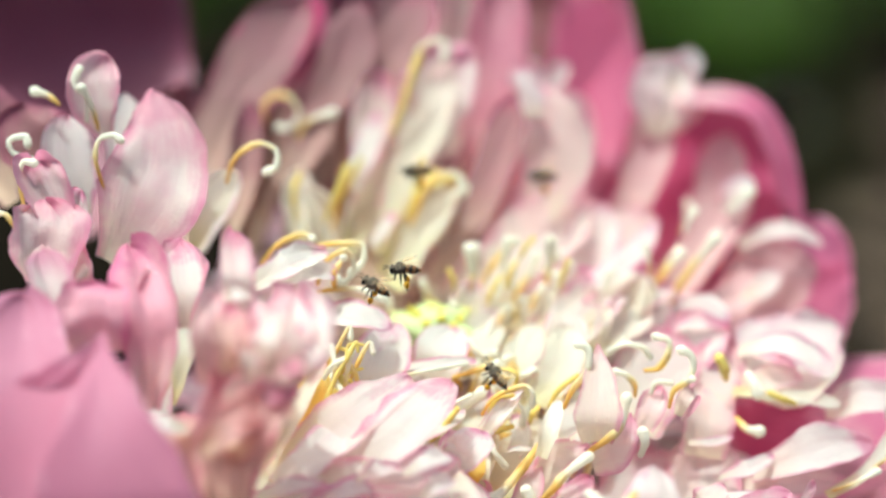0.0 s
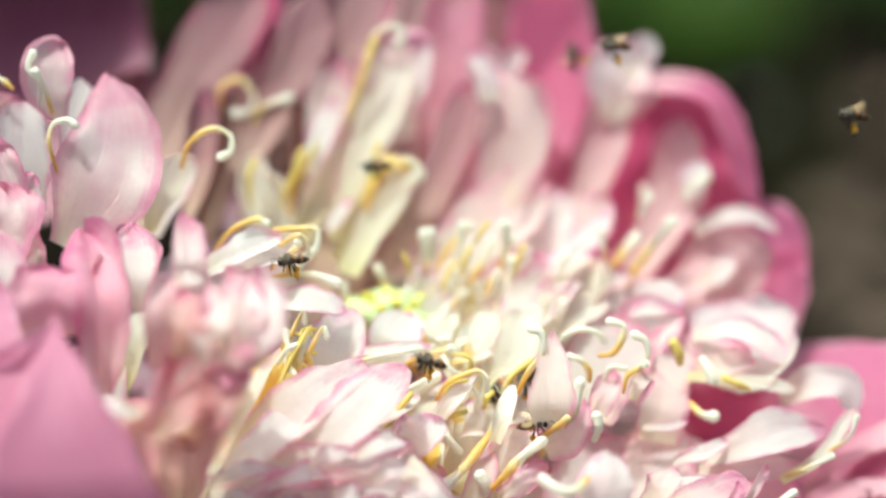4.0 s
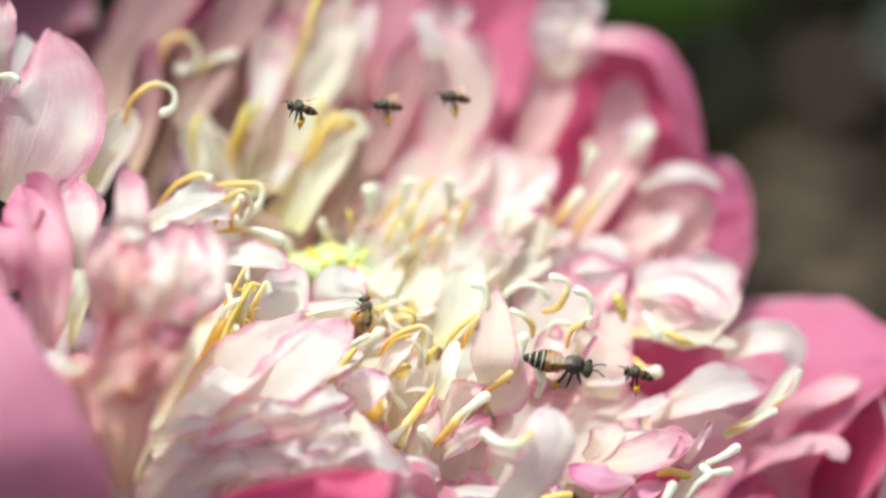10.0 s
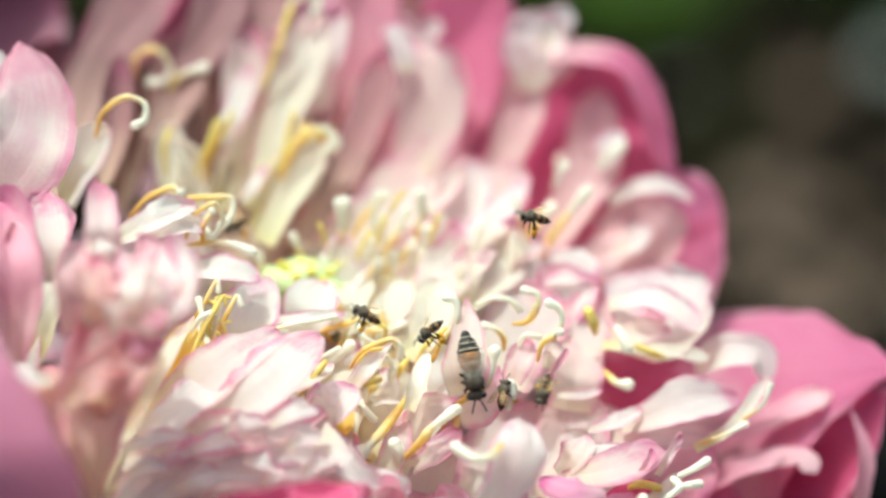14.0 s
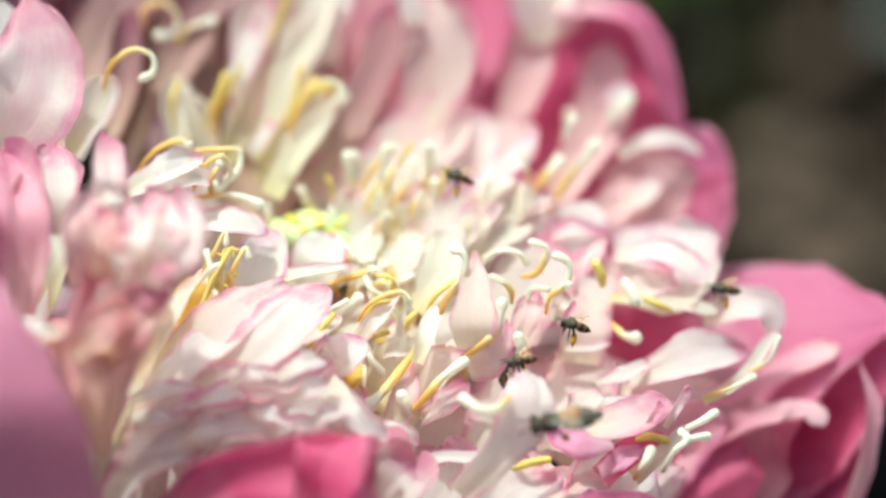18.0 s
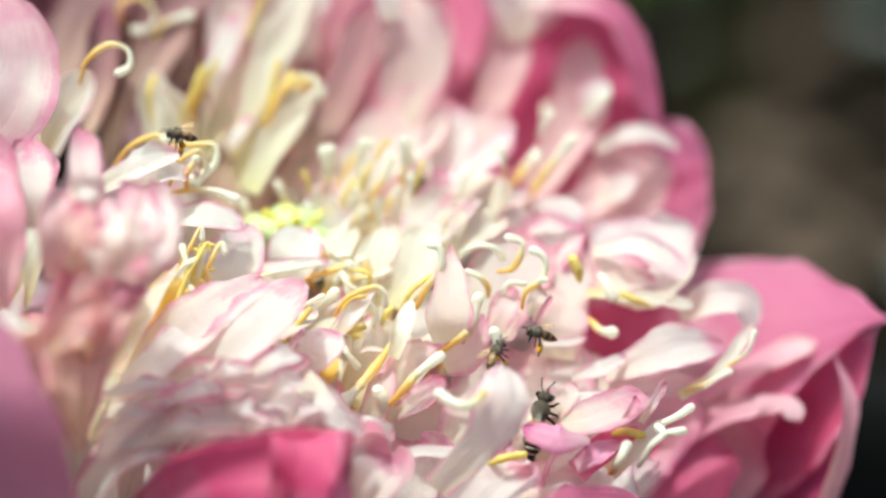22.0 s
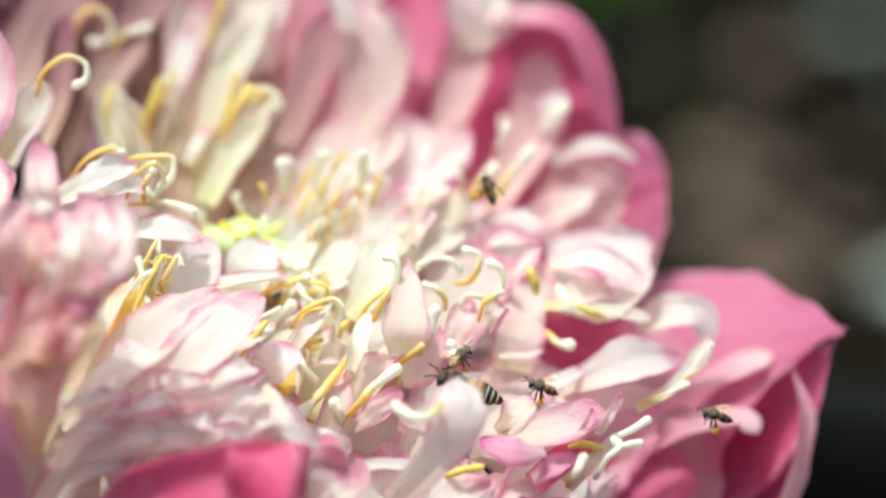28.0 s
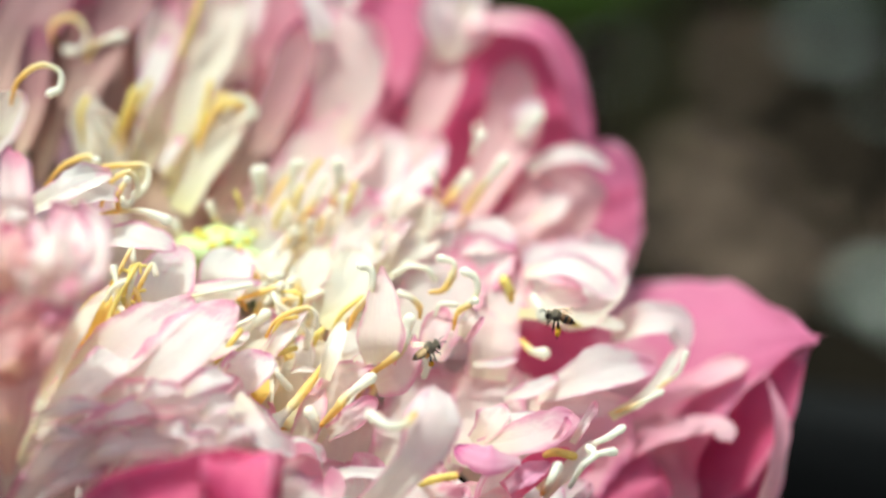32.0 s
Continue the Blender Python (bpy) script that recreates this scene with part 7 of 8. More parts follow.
def motions():
    walk(SWARM[0], [
        (0, bee_at(-20.4, -11.2, 3.4, 150, 40)),
        (1, bee_at(-23.6, -11.2, 4.8, 160, 30)),
        (2, bee_at(-24.4, -11.2, 4.6, 170, 30)),
        (2.5, bee_at(-24.6, -11.2, 5.1, 170, 30)),
        (4.5, bee_at(-25.5, -11.2, 4.6, 190, 30)),
        (5, bee_at(-25.1, -11.2, 4.1, 170, 40)),
        (5.5, bee_at(-24.3, -11.2, 4.4, 170, 30)),
        (6, bee_at(-24.4, 16.3, 5.2, 180, 30)),
        (9, bee_at(-22.9, 16.3, 7.4, 200, 30)),
        (12, bee_at(-23.1, 16.3, 7.4, 200, 30)),
        (13.5, bee_at(-22.7, 16.3, 7.1, 200, 30)),
        (15.5, bee_at(-25.5, -8.0, -3.3, 250, 40)),
        (16, bee_at(-27.7, -8.0, -7.2, 250, 40)),
        (17, bee_at(-28.7, -9.6, -11.2, 270, 60)),
        (18, bee_at(-29.9, -4.8, -14.9, 270, 60)),
        (19, bee_at(-29.0, 1.6, -13.3, 270, 60)),
        (19.8, bee_at(-27.4, -0.8, -3.6, 225, 45)),
        (20.5, bee_at(-25.8, -3.2, 6.1, 180, 30)),
        (21.5, bee_at(-26.3, -6.4, 9.1, 180, 30)),
        (22, bee_at(-26.5, -11.2, 10.2, 170, 30)),
        (23, bee_at(-28.2, -11.2, 10.6, 160, 30)),
        (24, bee_at(-29.3, -11.2, 10.0, 200, 30)),
        (25, bee_at(-29.3, -11.2, 10.3, 200, 30)),
        (25.5, bee_at(-28.4, -11.2, 10.9, 200, 30)),
        (27.5, bee_at(-24.8, -9.6, -8.3, 270, 40)),
        (28.5, bee_at(-26.3, -3.2, -12.6, 270, 40)),
        (30, bee_at(-23.7, 3.2, -17.2, 270, 40)),
        (32, bee_at(-19.7, 3.2, -16.1, 270, 40)),
    ])
    walk(SWARM[1], [
        (0, bee_at(-16.7, -9.6, 5.7, 180, 25)),
        (1, bee_at(-8.7, -6.4, 8.6, 175, 25)),
        (2, bee_at(-25.4, 17.1, 12.8, 180, 25)),
        (2.5, bee_at(-27.3, 19.5, 17.3, 180, 25)),
        (4.5, bee_at(27.0, 6.4, 36.1, 180, 25)),
        (5, bee_at(5.3, 0.0, 16.5, 180, 25)),
        (5.5, bee_at(-6.1, -1.6, 19.5, 180, 25)),
        (6, bee_at(0.4, -6.4, 20.9, 175, 25)),
        (6.5, bee_at(-4.0, -4.8, 17.3, 175, 25)),
        (7, bee_at(-9.0, -6.4, 14.3, 170, 25)),
        (7.5, bee_at(-19.2, -6.4, 18.4, 175, 25)),
        (8, bee_at(-24.3, -6.4, 15.5, 175, 25)),
        (8.5, bee_at(-21.4, -3.2, 11.0, 175, 25)),
        (9, bee_at(-25.1, 17.1, 8.1, 175, 25)),
        (9.5, bee_at(-28.0, -4.8, 13.7, 170, 25)),
        (10, bee_at(-16.7, -6.4, 19.3, 165, 25)),
        (10.5, bee_at(-27.7, -6.4, 25.7, 170, 25)),
        (11, bee_at(-20.4, -9.6, 21.7, 150, 25)),
        (11.5, bee_at(-15.7, -4.8, 15.3, 170, 25)),
        (12, bee_at(-28.2, 3.2, 18.6, 180, 25)),
        (12.5, bee_at(-4.8, -1.6, 21.1, 170, 25)),
        (13, bee_at(-12.1, -6.4, 33.7, 170, 25)),
        (13.5, bee_at(-15.4, -6.4, 40.4, 170, 25)),
        (14.5, bee_at(-31.2, -1.6, 57.1, 170, 25)),
        (21.2, bee_at(-27.0, -1.6, 55.2, 95, 25)),
        (28, bee_at(-22.9, -1.6, 53.3, 20, 25)),
        (29.2, bee_at(-15.2, -14.4, 34.4, -20, 25)),
        (29.3, bee_at(-14.0, -14.4, 31.1, -77, 25)),
        (29.4, bee_at(-12.8, -14.4, 27.7, -133, 25)),
        (29.5, bee_at(-11.6, -14.4, 24.4, -190, 25)),
        (30, bee_at(5.5, -12.0, 34.8, -265, 25)),
        (30.5, bee_at(22.6, -9.6, 45.3, -340, 25)),
        (32, bee_at(48.7, -9.6, 61.2, -340, 25)),
    ])
    walk(SWARM[2], [
        (0, bee_at(-15.6, 16, 19.8, 185, 30)),
        (2, bee_at(-14.9, 16, 19, 185, 30)),
        (2.5, bee_at(-16, 16, 21.9, 185, 30)),
        (4.5, bee_at(-14.7, 16, 17.7, 185, 30)),
        (5, bee_at(-14.8, 16, 18, 185, 30)),
        (6, bee_at(-14.8, 16, 17.8, 185, 30)),
        (7, bee_at(-14.7, 16, 18.5, 250, 50)),
        (8, bee_at(-13.3, 16, 20.1, 185, 30)),
        (9, bee_at(-12.4, 16, 20, 185, 30)),
        (9.15, bee_at(-11.8, 39.5, 21.1, 142, 30)),
        (9.3, bee_at(-11.1, 54.7, 21.8, 100, 30)),
        (12, bee_at(-7, 54.7, 25, 90, 30)),
        (32, bee_at(-10.2, 54.7, 23, 90, 30)),
    ])
    walk(SWARM[3], [
        (0, bee_at(-4.3, -12.8, -8.5, 130, 45)),
        (1, bee_at(-5.7, -12.8, -8.1, 150, 45)),
        (2, bee_at(-6.5, -12.8, -8.0, 160, 30)),
        (2.5, bee_at(-7.3, -12.8, -7.6, 160, 30)),
        (4.5, bee_at(-6.8, -12.8, -8.7, 170, 30)),
        (5, bee_at(-7.0, -12.8, -8.3, 190, 30)),
        (5.5, bee_at(-5.9, -12.8, -9.2, 145, 45)),
        (6, bee_at(-4.8, -12.8, -10.1, 100, 60)),
        (7, bee_at(-7.2, -11.2, -6.4, 120, 40)),
        (8, bee_at(-7.3, -11.2, -7.4, 80, 70)),
        (9, bee_at(-7.4, -11.2, -8.2, 80, 70)),
        (10, bee_at(-7.9, -11.2, -7.9, 100, 60)),
        (11, bee_at(-7.7, -11.2, -8.0, 80, 70)),
        (11.5, bee_at(-7.3, -12.0, -8.0, 140, 65)),
        (12, bee_at(-7.0, -12.8, -8.0, 200, 60)),
        (13, bee_at(-3.1, -9.6, -5.0, 165, 20)),
        (13.5, bee_at(-7.7, -12.8, -5.4, 170, 25)),
        (14.5, bee_at(3.5, -12.8, -8.0, 125, 42)),
        (15.5, bee_at(14.6, -12.8, -10.6, 80, 60)),
        (16, bee_at(15.5, -12.8, -13.6, 60, 70)),
        (17, bee_at(15.5, -12.8, -16.2, 70, 70)),
        (17.5, bee_at(15.4, -12.8, -17.5, 130, 50)),
        (18, bee_at(15.3, -12.8, -18.9, 190, 30)),
        (18.5, bee_at(14.8, -12.0, -19.1, 135, 45)),
        (19, bee_at(14.2, -11.2, -19.4, 80, 60)),
        (20, bee_at(14.2, -11.2, -19.3, 80, 60)),
        (21, bee_at(14.7, -11.2, -18.9, 60, 60)),
        (22, bee_at(15.0, -11.2, -18.9, 60, 50)),
        (23, bee_at(15.3, -11.2, -17.1, 60, 50)),
        (24, bee_at(15.2, -11.2, -18.7, 30, 50)),
        (25, bee_at(15.2, -11.2, -18.5, 40, 50)),
        (25.5, bee_at(15.7, -11.2, -18.0, 40, 50)),
        (27.5, bee_at(15.8, -11.2, -17.8, 40, 50)),
        (28, bee_at(15.9, -11.2, -17.7, 40, 50)),
        (29, bee_at(15.3, -11.2, -18.6, 30, 50)),
        (30, bee_at(15.4, -11.2, -18.2, 40, 50)),
        (31, bee_at(15.3, -11.2, -17.4, 20, 50)),
        (32, bee_at(15.1, -11.2, -15.6, 30, 50)),
    ])
    walk(HONEY, [
        (0, bee_at(0.5, 6.4, -15.2, 110, 60)),
        (1, bee_at(2.9, -3.2, -12.3, 70, 60)),
        (2, bee_at(2.2, 0, -12.7, 60, 60)),
        (2.5, bee_at(2.1, -1.6, -10.9, 80, 60)),
        (4.5, bee_at(6.2, 1.6, -11.3, 15, 60)),
        (5, bee_at(6.9, -3.2, -11.8, 10, 60)),
        (6, bee_at(5.6, -3.2, -12.8, 10, 60)),
        (7, bee_at(7.3, -3.2, -10.7, 20, 60)),
        (8, bee_at(13.6, 0, -14.3, -60, 60)),
        (8.5, bee_at(16.4, -3, -14.9, -30, 55)),
        (9, bee_at(16.4, -4, -15.9, -35, 50)),
        (10, bee_at(18.6, -10, -14.9, -12, 50)),
        (11, bee_at(14.7, -13, -13.2, -80, 60)),
        (11.5, bee_at(13.3, -13, -14.1, -110, 60)),
        (12, bee_at(13.6, -13, -14.3, -125, 75)),
        (13, bee_at(11.6, -13, -13.3, -100, 85)),
        (13.5, bee_at(11.5, -13, -14.2, -100, 80)),
        (14.5, bee_at(8.5, -11.2, -14.6, -60, 70)),
        (15, bee_at(10.1, -11.2, -15.6, -115, 55)),
        (15.5, bee_at(11.7, -11.2, -16.7, -170, 40)),
        (15.6, bee_at(15.1, -11.2, -14.9, -227, 37)),
        (15.6, bee_at(18.5, -11.2, -13.2, -283, 33)),
        (15.7, bee_at(21.9, -11.2, -11.4, -340, 30)),
        (15.8, bee_at(38.7, -12, -18.4, -278, 32)),
        (16, bee_at(55.5, -12.8, -25.5, -215, 35)),
        (16.5, bee_at(18.7, -20, -30.0, -240, 60)),
        (17, bee_at(16.9, -26, -28.4, -290, 80)),
        (17.5, bee_at(18.1, -26, -25.2, -210, 60)),
        (18, bee_at(19.6, -26, -26.2, -170, 70)),
        (18.5, bee_at(18.4, -26, -26.5, -250, 70)),
        (19, bee_at(20.5, -26, -26.0, -300, 75)),
        (20, bee_at(21.1, -20, -27.6, -288, 60)),
        (21, bee_at(20.3, -20, -29.5, -300, 50)),
        (22, bee_at(20.9, -11, -27.4, -285, 60)),
        (23, bee_at(20.0, -17, -25.5, -235, 60)),
        (24, bee_at(17.5, -11, -24.5, -240, 60)),
        (25, bee_at(20.3, -11, -23.2, -235, 60)),
        (25.5, bee_at(19.6, -11, -21.6, -235, 60)),
        (27.5, bee_at(15.4, -11, -21.0, -210, 60)),
        (28, bee_at(16.6, -11, -21.3, -201, 60)),
        (29, bee_at(16.9, -1.6, -23.9, -220, 60)),
        (29.3, bee_at(20.6, -12.8, -25.8, -220, 60)),
        (29.5, bee_at(-1.5, -19.2, 13.8, -220, 40)),
        (29.8, bee_at(10.2, -19.2, 32.5, -275, 40)),
        (30, bee_at(21.8, -19.2, 51.2, -330, 40)),
        (30.5, bee_at(35.7, -25.6, 27.6, -380, 40)),
        (31, bee_at(67.2, -25.6, 51.4, -380, 40)),
        (32, bee_at(98.1, -25.6, 66.3, -340, 40)),
    ])
    walk(SWARM[4], [
        (0, bee_at(2.5, 17.9, -16.9, 90, 50)),
        (1, bee_at(4.6, 14.4, -17.7, 90, 50)),
        (2, bee_at(6.4, -9, -16.6, 10, 50)),
        (4.5, bee_at(6.7, -9, -17, 10, 50)),
        (5, bee_at(7, -9, -16.7, 10, 50)),
        (6, bee_at(5.8, 0.0, -18.3, 10, 50)),
        (9, bee_at(5.9, 6.4, -20.2, 10, 50)),
        (13, bee_at(10, -9, -16.3, 10, 50)),
        (13.8, bee_at(13.3, -9, -17.1, 67, 42)),
        (14.7, bee_at(16.6, -9, -17.8, 123, 33)),
        (15.5, bee_at(19.9, -11.2, -18.5, 180, 25)),
        (15.8, bee_at(17.4, -12.0, -18.5, 135, 42)),
        (16, bee_at(14.8, -12.8, -18.5, 90, 60)),
        (17, bee_at(15.1, -12.8, -18.6, 100, 60)),
        (18, bee_at(13.1, -4.8, -21.0, 100, 60)),
        (24, bee_at(12.6, 0.0, -11.5, 60, 50)),
        (24.5, bee_at(12.6, -4.0, -8.9, 5, 55)),
        (25, bee_at(12.5, -8.0, -6.4, -50, 60)),
        (25.5, bee_at(17.6, -9.6, -10.9, -30, 30)),
        (26.2, bee_at(20, -9, -14.5, -83, 30)),
        (26.8, bee_at(22.4, -9, -18.1, -137, 30)),
        (27.5, bee_at(24.8, -9, -21.7, -190, 30)),
        (28, bee_at(27.3, -9.6, -21.7, -200, 30)),
        (28.5, bee_at(26.7, -11.2, -21.4, -190, 30)),
        (29, bee_at(24.8, -9.6, -19.4, -190, 30)),
        (29.5, bee_at(21.6, -9.6, -17.4, -190, 30)),
        (30, bee_at(19.1, -6.4, -7.5, -260, 50)),
        (31, bee_at(19.8, 9, -9.8, -260, 50)),
        (31.7, bee_at(21.2, 16.3, -12, -260, 50)),
        (32, bee_at(22.6, 17.1, -11.7, -260, 50)),
    ])
    walk(SWARM[5], [
        (0, bee_at(73.5, -1.6, -15.2, 180, 25)),
        (2.1, bee_at(64.0, -1.6, -15.9, 180, 25)),
        (2.5, bee_at(33.9, 3.2, -15.7, 180, 25)),
        (4, bee_at(50.8, 3.2, 24.9, 175, 25)),
        (5, bee_at(24.5, -4.8, 25.4, 165, 25)),
        (5.5, bee_at(32.4, -9, -11, 175, 25)),
        (6, bee_at(38.5, -9, -16.9, 100, 70)),
        (6.5, bee_at(28.3, -6.4, -9.3, 175, 25)),
        (7, bee_at(17.6, -9.6, -12.8, 175, 15)),
        (7.5, bee_at(16.6, -9.6, -12.9, 175, 15)),
        (8, bee_at(19.7, -9.6, -14.9, 172, 15)),
        (8.5, bee_at(22.9, -9.6, -17.7, 172, 15)),
        (9, bee_at(25.9, -9.6, -18.2, 172, 15)),
        (9.5, bee_at(25.0, -9.6, -16.4, 172, 15)),
        (10, bee_at(28.2, -9.6, -16.2, 165, 15)),
        (10.5, bee_at(24.4, -9.6, -13.6, 170, 15)),
        (11, bee_at(21.0, -9.6, -12.2, 168, 15)),
        (11.5, bee_at(22.1, -9.6, -15.7, 170, 15)),
        (12, bee_at(30.0, -9.6, -16.7, 165, 15)),
        (12.2, bee_at(23.8, -12.0, -15.8, 222, 38)),
        (12.5, bee_at(17.6, -14.4, -14.9, 280, 60)),
        (13, bee_at(17.1, -16.0, -16.1, 275, 60)),
        (13.5, bee_at(17.4, -14.4, -16.5, 275, 60)),
        (14.5, bee_at(21.5, -12.0, -16.6, 222, 42)),
        (15.5, bee_at(25.6, -9.6, -16.7, 170, 25)),
        (15.9, bee_at(35.5, 29.1, -8.1, 170, 25)),
        (16.1, bee_at(36.3, 29.1, -8.6, 170, 25)),
        (16.5, bee_at(33.7, -12.8, -21.9, 170, 25)),
        (17, bee_at(40, -9, -17.6, 150, 25)),
        (17.5, bee_at(27.6, -11.2, -16.8, 165, 25)),
        (18, bee_at(22.6, -9.6, -14.4, 165, 20)),
        (18.5, bee_at(17.8, -9.6, -12.8, 165, 20)),
        (19, bee_at(23.4, 0.0, -7.9, 165, 20)),
        (20, bee_at(22.2, -11.2, -14.7, 165, 20)),
        (20.5, bee_at(11.6, 0.0, -3.8, 170, 20)),
        (21, bee_at(14.7, -3.2, -3.5, 175, 20)),
        (21.5, bee_at(28.4, -9.6, -10.2, 170, 20)),
        (22, bee_at(21.2, -11.2, -16.2, 165, 15)),
        (22.5, bee_at(15.6, -11.2, -15.6, 165, 15)),
        (23.5, bee_at(24.3, 3.2, -1.8, 170, 15)),
        (24, bee_at(31.7, -8.0, -10.2, 165, 15)),
        (24.5, bee_at(18.5, -9.6, -10.3, 165, 15)),
        (25, bee_at(27.5, -6.4, -6.4, 170, 15)),
        (25.5, bee_at(32.0, 3.2, -5.0, 170, 15)),
        (27.5, bee_at(37.3, 32.3, -5.4, 170, 20)),
        (28, bee_at(37.6, 32.3, -5.9, 170, 20)),
        (28.5, bee_at(35.6, -3.2, -9.6, 170, 20)),
        (29, bee_at(32.4, -3.2, -9.9, 165, 25)),
        (29.5, bee_at(29.3, 0.0, -7.0, 165, 25)),
        (30, bee_at(29.5, -3.2, -6.8, 165, 25)),
        (30.5, bee_at(27.8, -3.2, -4.0, 165, 20)),
        (31, bee_at(19.3, -12.8, -18.4, 170, 15)),
        (31.4, bee_at(15.9, -3.2, -3.3, 165, 15)),
        (32, bee_at(33.1, -6.4, -11.3, 165, 20)),
    ])
    walk(SWARM[6], [
        (0, bee_at(71.2, 29.1, 3.9, 180, 25)),
        (1, bee_at(47.9, 21.1, 0.9, 180, 25)),
        (1.17, bee_at(55.4, 21.1, 7.1, 127, 25)),
        (1.33, bee_at(63, 21.1, 13.3, 73, 25)),
        (1.5, bee_at(70.6, 21.1, 19.5, 20, 25)),
        (2.33, bee_at(67.5, 21.1, 16.3, 73, 25)),
        (3.17, bee_at(64.2, 21.1, 12.9, 127, 25)),
        (4, bee_at(61.1, 21.1, 9.7, 180, 25)),
        (5, bee_at(34.3, 8, 7.4, 180, 25)),
        (6, bee_at(16.4, 17.9, 18.2, 175, 25)),
        (6.5, bee_at(29.8, 16.3, -9.9, 175, 25)),
        (7.5, bee_at(34.7, 14.4, -26.0, 175, 25)),
        (8, bee_at(40.8, -9, -30.2, 170, 25)),
        (9.1, bee_at(4.5, 6.4, 40.7, 170, 25)),
        (9.5, bee_at(0.5, 6.4, 24.4, 175, 25)),
        (10, bee_at(-5.4, 3.2, 20.1, 175, 25)),
        (10.5, bee_at(0.4, 3.2, 21.6, 175, 25)),
        (11, bee_at(0.5, 16.3, 31, 175, 25)),
        (11.5, bee_at(-28.0, 3.2, 11.7, 175, 25)),
        (12, bee_at(-19.6, -6.4, 15.6, 165, 25)),
        (12.5, bee_at(5.9, -3.2, 20.6, 170, 25)),
        (13, bee_at(-9.9, -11.2, 8.8, 170, 25)),
        (13.5, bee_at(-20.0, -11.2, 3.7, 170, 25)),
        (14.2, bee_at(19.8, -10.4, -15.8, 245, 25)),
        (15, bee_at(59.6, -9.6, -35.3, 320, 25)),
        (15.6, bee_at(63.5, -9.6, -31.5, 248, 25)),
        (16.2, bee_at(67.3, -9.6, -27.8, 175, 25)),
        (16.5, bee_at(46, -9, -27.7, 170, 25)),
        (17, bee_at(70.9, -3.2, -24.2, 170, 25)),
        (17.5, bee_at(44.3, -1.6, -16.3, 170, 25)),
        (18, bee_at(43.8, 3, -9.8, 175, 25)),
        (18.5, bee_at(4, 16.3, 14.5, 175, 25)),
        (19.5, bee_at(-12.0, 0.0, 16.4, 165, 25)),
        (20.2, bee_at(17.3, 6.4, 45.4, 90, 25)),
        (21.1, bee_at(47.2, -1.6, 44.3, 15, 25)),
        (22, bee_at(77.2, -9.6, 43.3, -60, 25)),
        (23.6, bee_at(86.0, -9.6, -8.1, -60, 25)),
        (23.8, bee_at(70.5, -11.2, -18.2, -125, 25)),
        (24, bee_at(55.0, -12.8, -28.4, -190, 25)),
        (24.5, bee_at(55.9, -6.4, -16.1, -190, 25)),
        (25, bee_at(31.4, 21.1, 6.2, -185, 25)),
        (25.5, bee_at(23.6, 16.3, 3, -185, 25)),
        (27.5, bee_at(68.2, -6.4, -23.4, -240, 30)),
        (28, bee_at(50.2, -12.8, -25.3, -195, 20)),
        (28.5, bee_at(58.8, -12.8, -7.9, -240, 40)),
        (29, bee_at(65.6, -9.6, 37.7, -195, 25)),
        (29.5, bee_at(21.2, 0.0, 37.6, -260, 25)),
        (30, bee_at(10.7, 0.0, 31.0, -260, 25)),
        (31, bee_at(9.4, 0.0, 54.5, -270, 25)),
        (32, bee_at(11.2, 0.0, 54.8, -270, 25)),
    ])
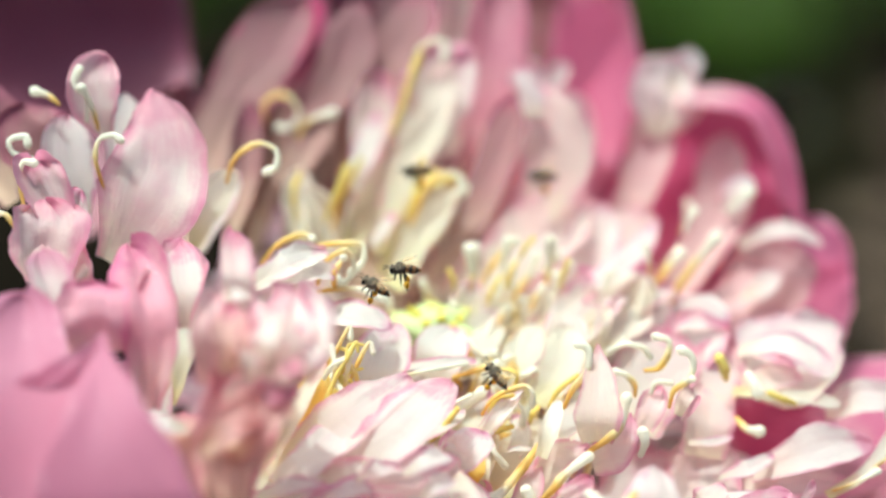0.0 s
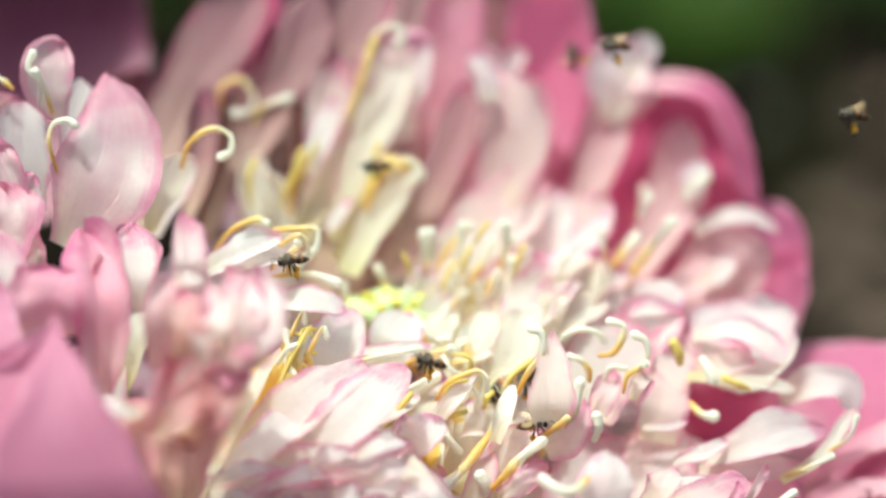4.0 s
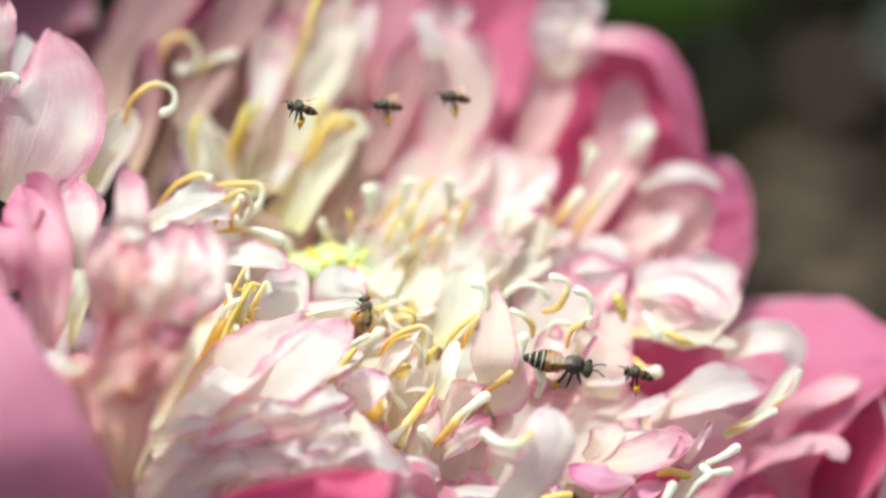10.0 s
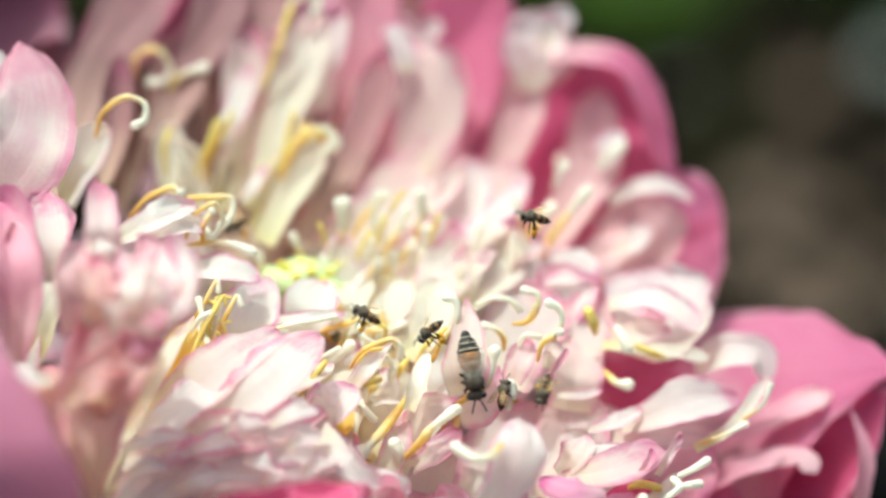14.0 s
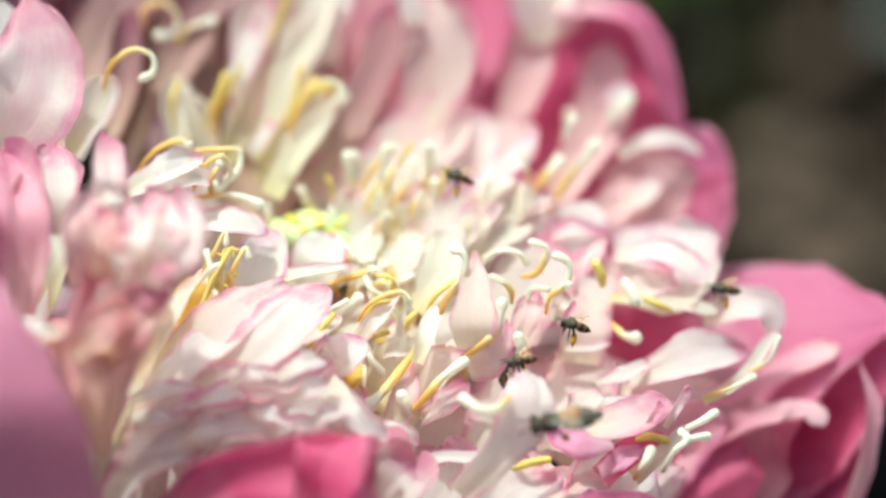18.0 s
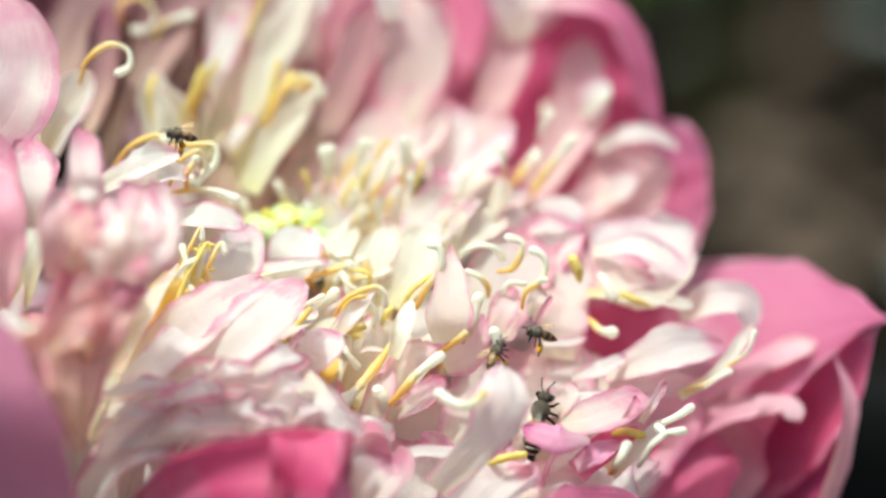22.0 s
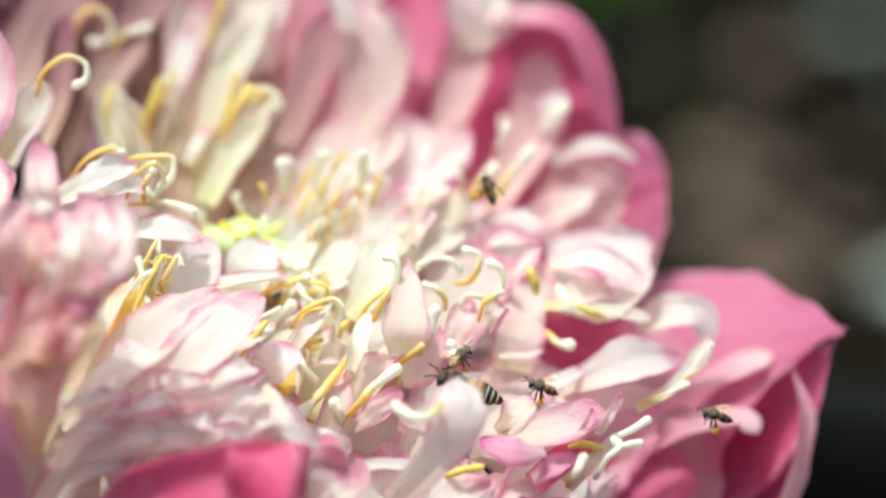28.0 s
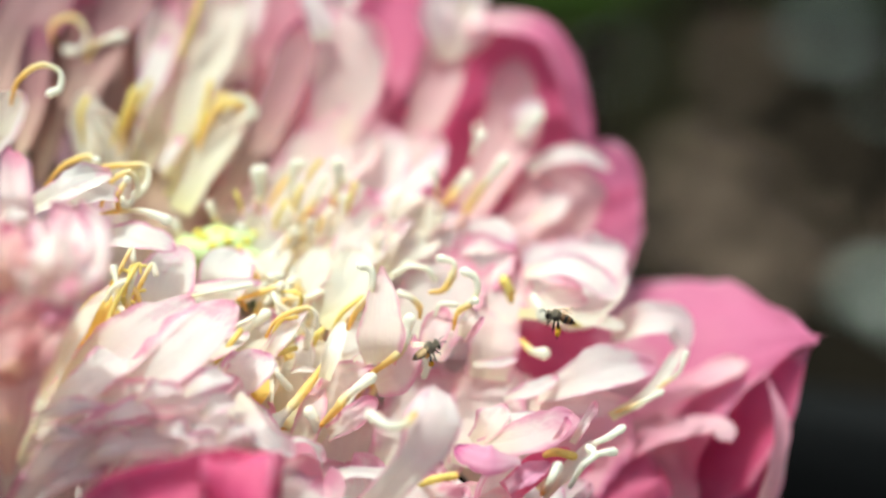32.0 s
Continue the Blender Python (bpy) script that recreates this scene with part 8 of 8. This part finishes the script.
    walk(SWARM[7], [
        (0, bee_at(2.3, 24.3, 19.3, 180, 25)),
        (2, bee_at(4.4, 24.3, 18.9, 180, 25)),
        (3, bee_at(8.6, 24.3, 26.6, 135, 25)),
        (4, bee_at(12.8, 24.3, 34.2, 90, 25)),
        (4.25, bee_at(7.5, 22.7, 34.5, 135, 25)),
        (4.5, bee_at(2.1, 21.1, 34.9, 180, 25)),
        (4.8, bee_at(8.4, 21.1, 49, 180, 25)),
        (6, bee_at(17.5, 21.1, 49.3, 180, 25)),
        (8.3, bee_at(18, 21.1, 46.2, 180, 25)),
        (8.5, bee_at(17, 21.1, 31, 180, 25)),
        (9, bee_at(9.7, 0.0, 20.1, 175, 25)),
        (9.5, bee_at(6.8, 6.4, 24.4, 175, 25)),
        (10, bee_at(3.9, 3.2, 21.2, 172, 25)),
        (10.5, bee_at(-1.2, 3.2, 21.2, 172, 25)),
        (11, bee_at(7.8, -1.6, 20.4, 170, 25)),
        (11.5, bee_at(14.5, 0.0, 17.4, 170, 25)),
        (12, bee_at(-12.4, -6.4, 17.1, 165, 25)),
        (12.5, bee_at(-4.0, -3.2, 21.4, 165, 25)),
        (13, bee_at(23.3, -4.8, 24.6, 170, 25)),
        (13.5, bee_at(21.0, -4.8, 6.3, 170, 25)),
        (15.5, bee_at(16.1, -4.8, 7.8, 165, 25)),
        (16, bee_at(24.7, -6.4, 10.1, 155, 25)),
        (16.5, bee_at(15.9, -6.4, 10.4, 155, 25)),
        (17, bee_at(28.8, -6.4, -4.3, 155, 25)),
        (17.5, bee_at(31.4, 0.0, -0.2, 160, 25)),
        (18, bee_at(7.5, 6.4, 5.6, 160, 25)),
        (19, bee_at(25.3, 21.1, -3.7, 170, 25)),
        (19.5, bee_at(17.9, 17.9, 8.4, 170, 25)),
        (20, bee_at(5.2, 16.3, 7, 160, 25)),
        (21, bee_at(5.7, 16.3, 5.3, 120, 40)),
        (22, bee_at(5.6, 16.3, 3.8, 120, 40)),
        (23, bee_at(6.1, 16.3, 6.3, 110, 40)),
        (23.5, bee_at(23.7, 6.4, -1.8, 170, 25)),
        (25, bee_at(13.7, 3.2, -6.5, 170, 25)),
        (27.5, bee_at(18.0, 6.4, 4.2, 120, 30)),
        (28, bee_at(20.7, 3.2, 4.8, 110, 40)),
        (28.5, bee_at(14.3, 3.2, 15.5, 170, 25)),
        (29, bee_at(-6.8, 3.2, 9.2, 90, 70)),
        (29.5, bee_at(-8.1, 3.2, 4.6, 120, 40)),
        (30, bee_at(0.1, -11.2, -6.8, 120, 60)),
        (30.5, bee_at(27.1, -9.6, -14.1, 170, 20)),
        (31, bee_at(19.3, -8.0, -2.1, 175, 25)),
        (31.8, bee_at(10.2, -8.0, 40.0, 175, 25)),
        (32, bee_at(3.5, -8.0, 43.1, 175, 25)),
    ])
    # the honeybee spreads its wings to fly and folds them to walk
    wings = [w for w in HONEY.children if w.name.startswith('wing')]
    for w in wings:
        at = w.matrix_basis.copy()
        side = 1 if at.translation.y > 0 else -1
        out = at @ pose(0, 0, 0, 0, 22, -side * 48)
        walk(w, [(0, at), (15.2, at), (15.5, out), (16.4, out), (16.8, at), (29.1, at), (29.3, out), (32, out)])


motions()
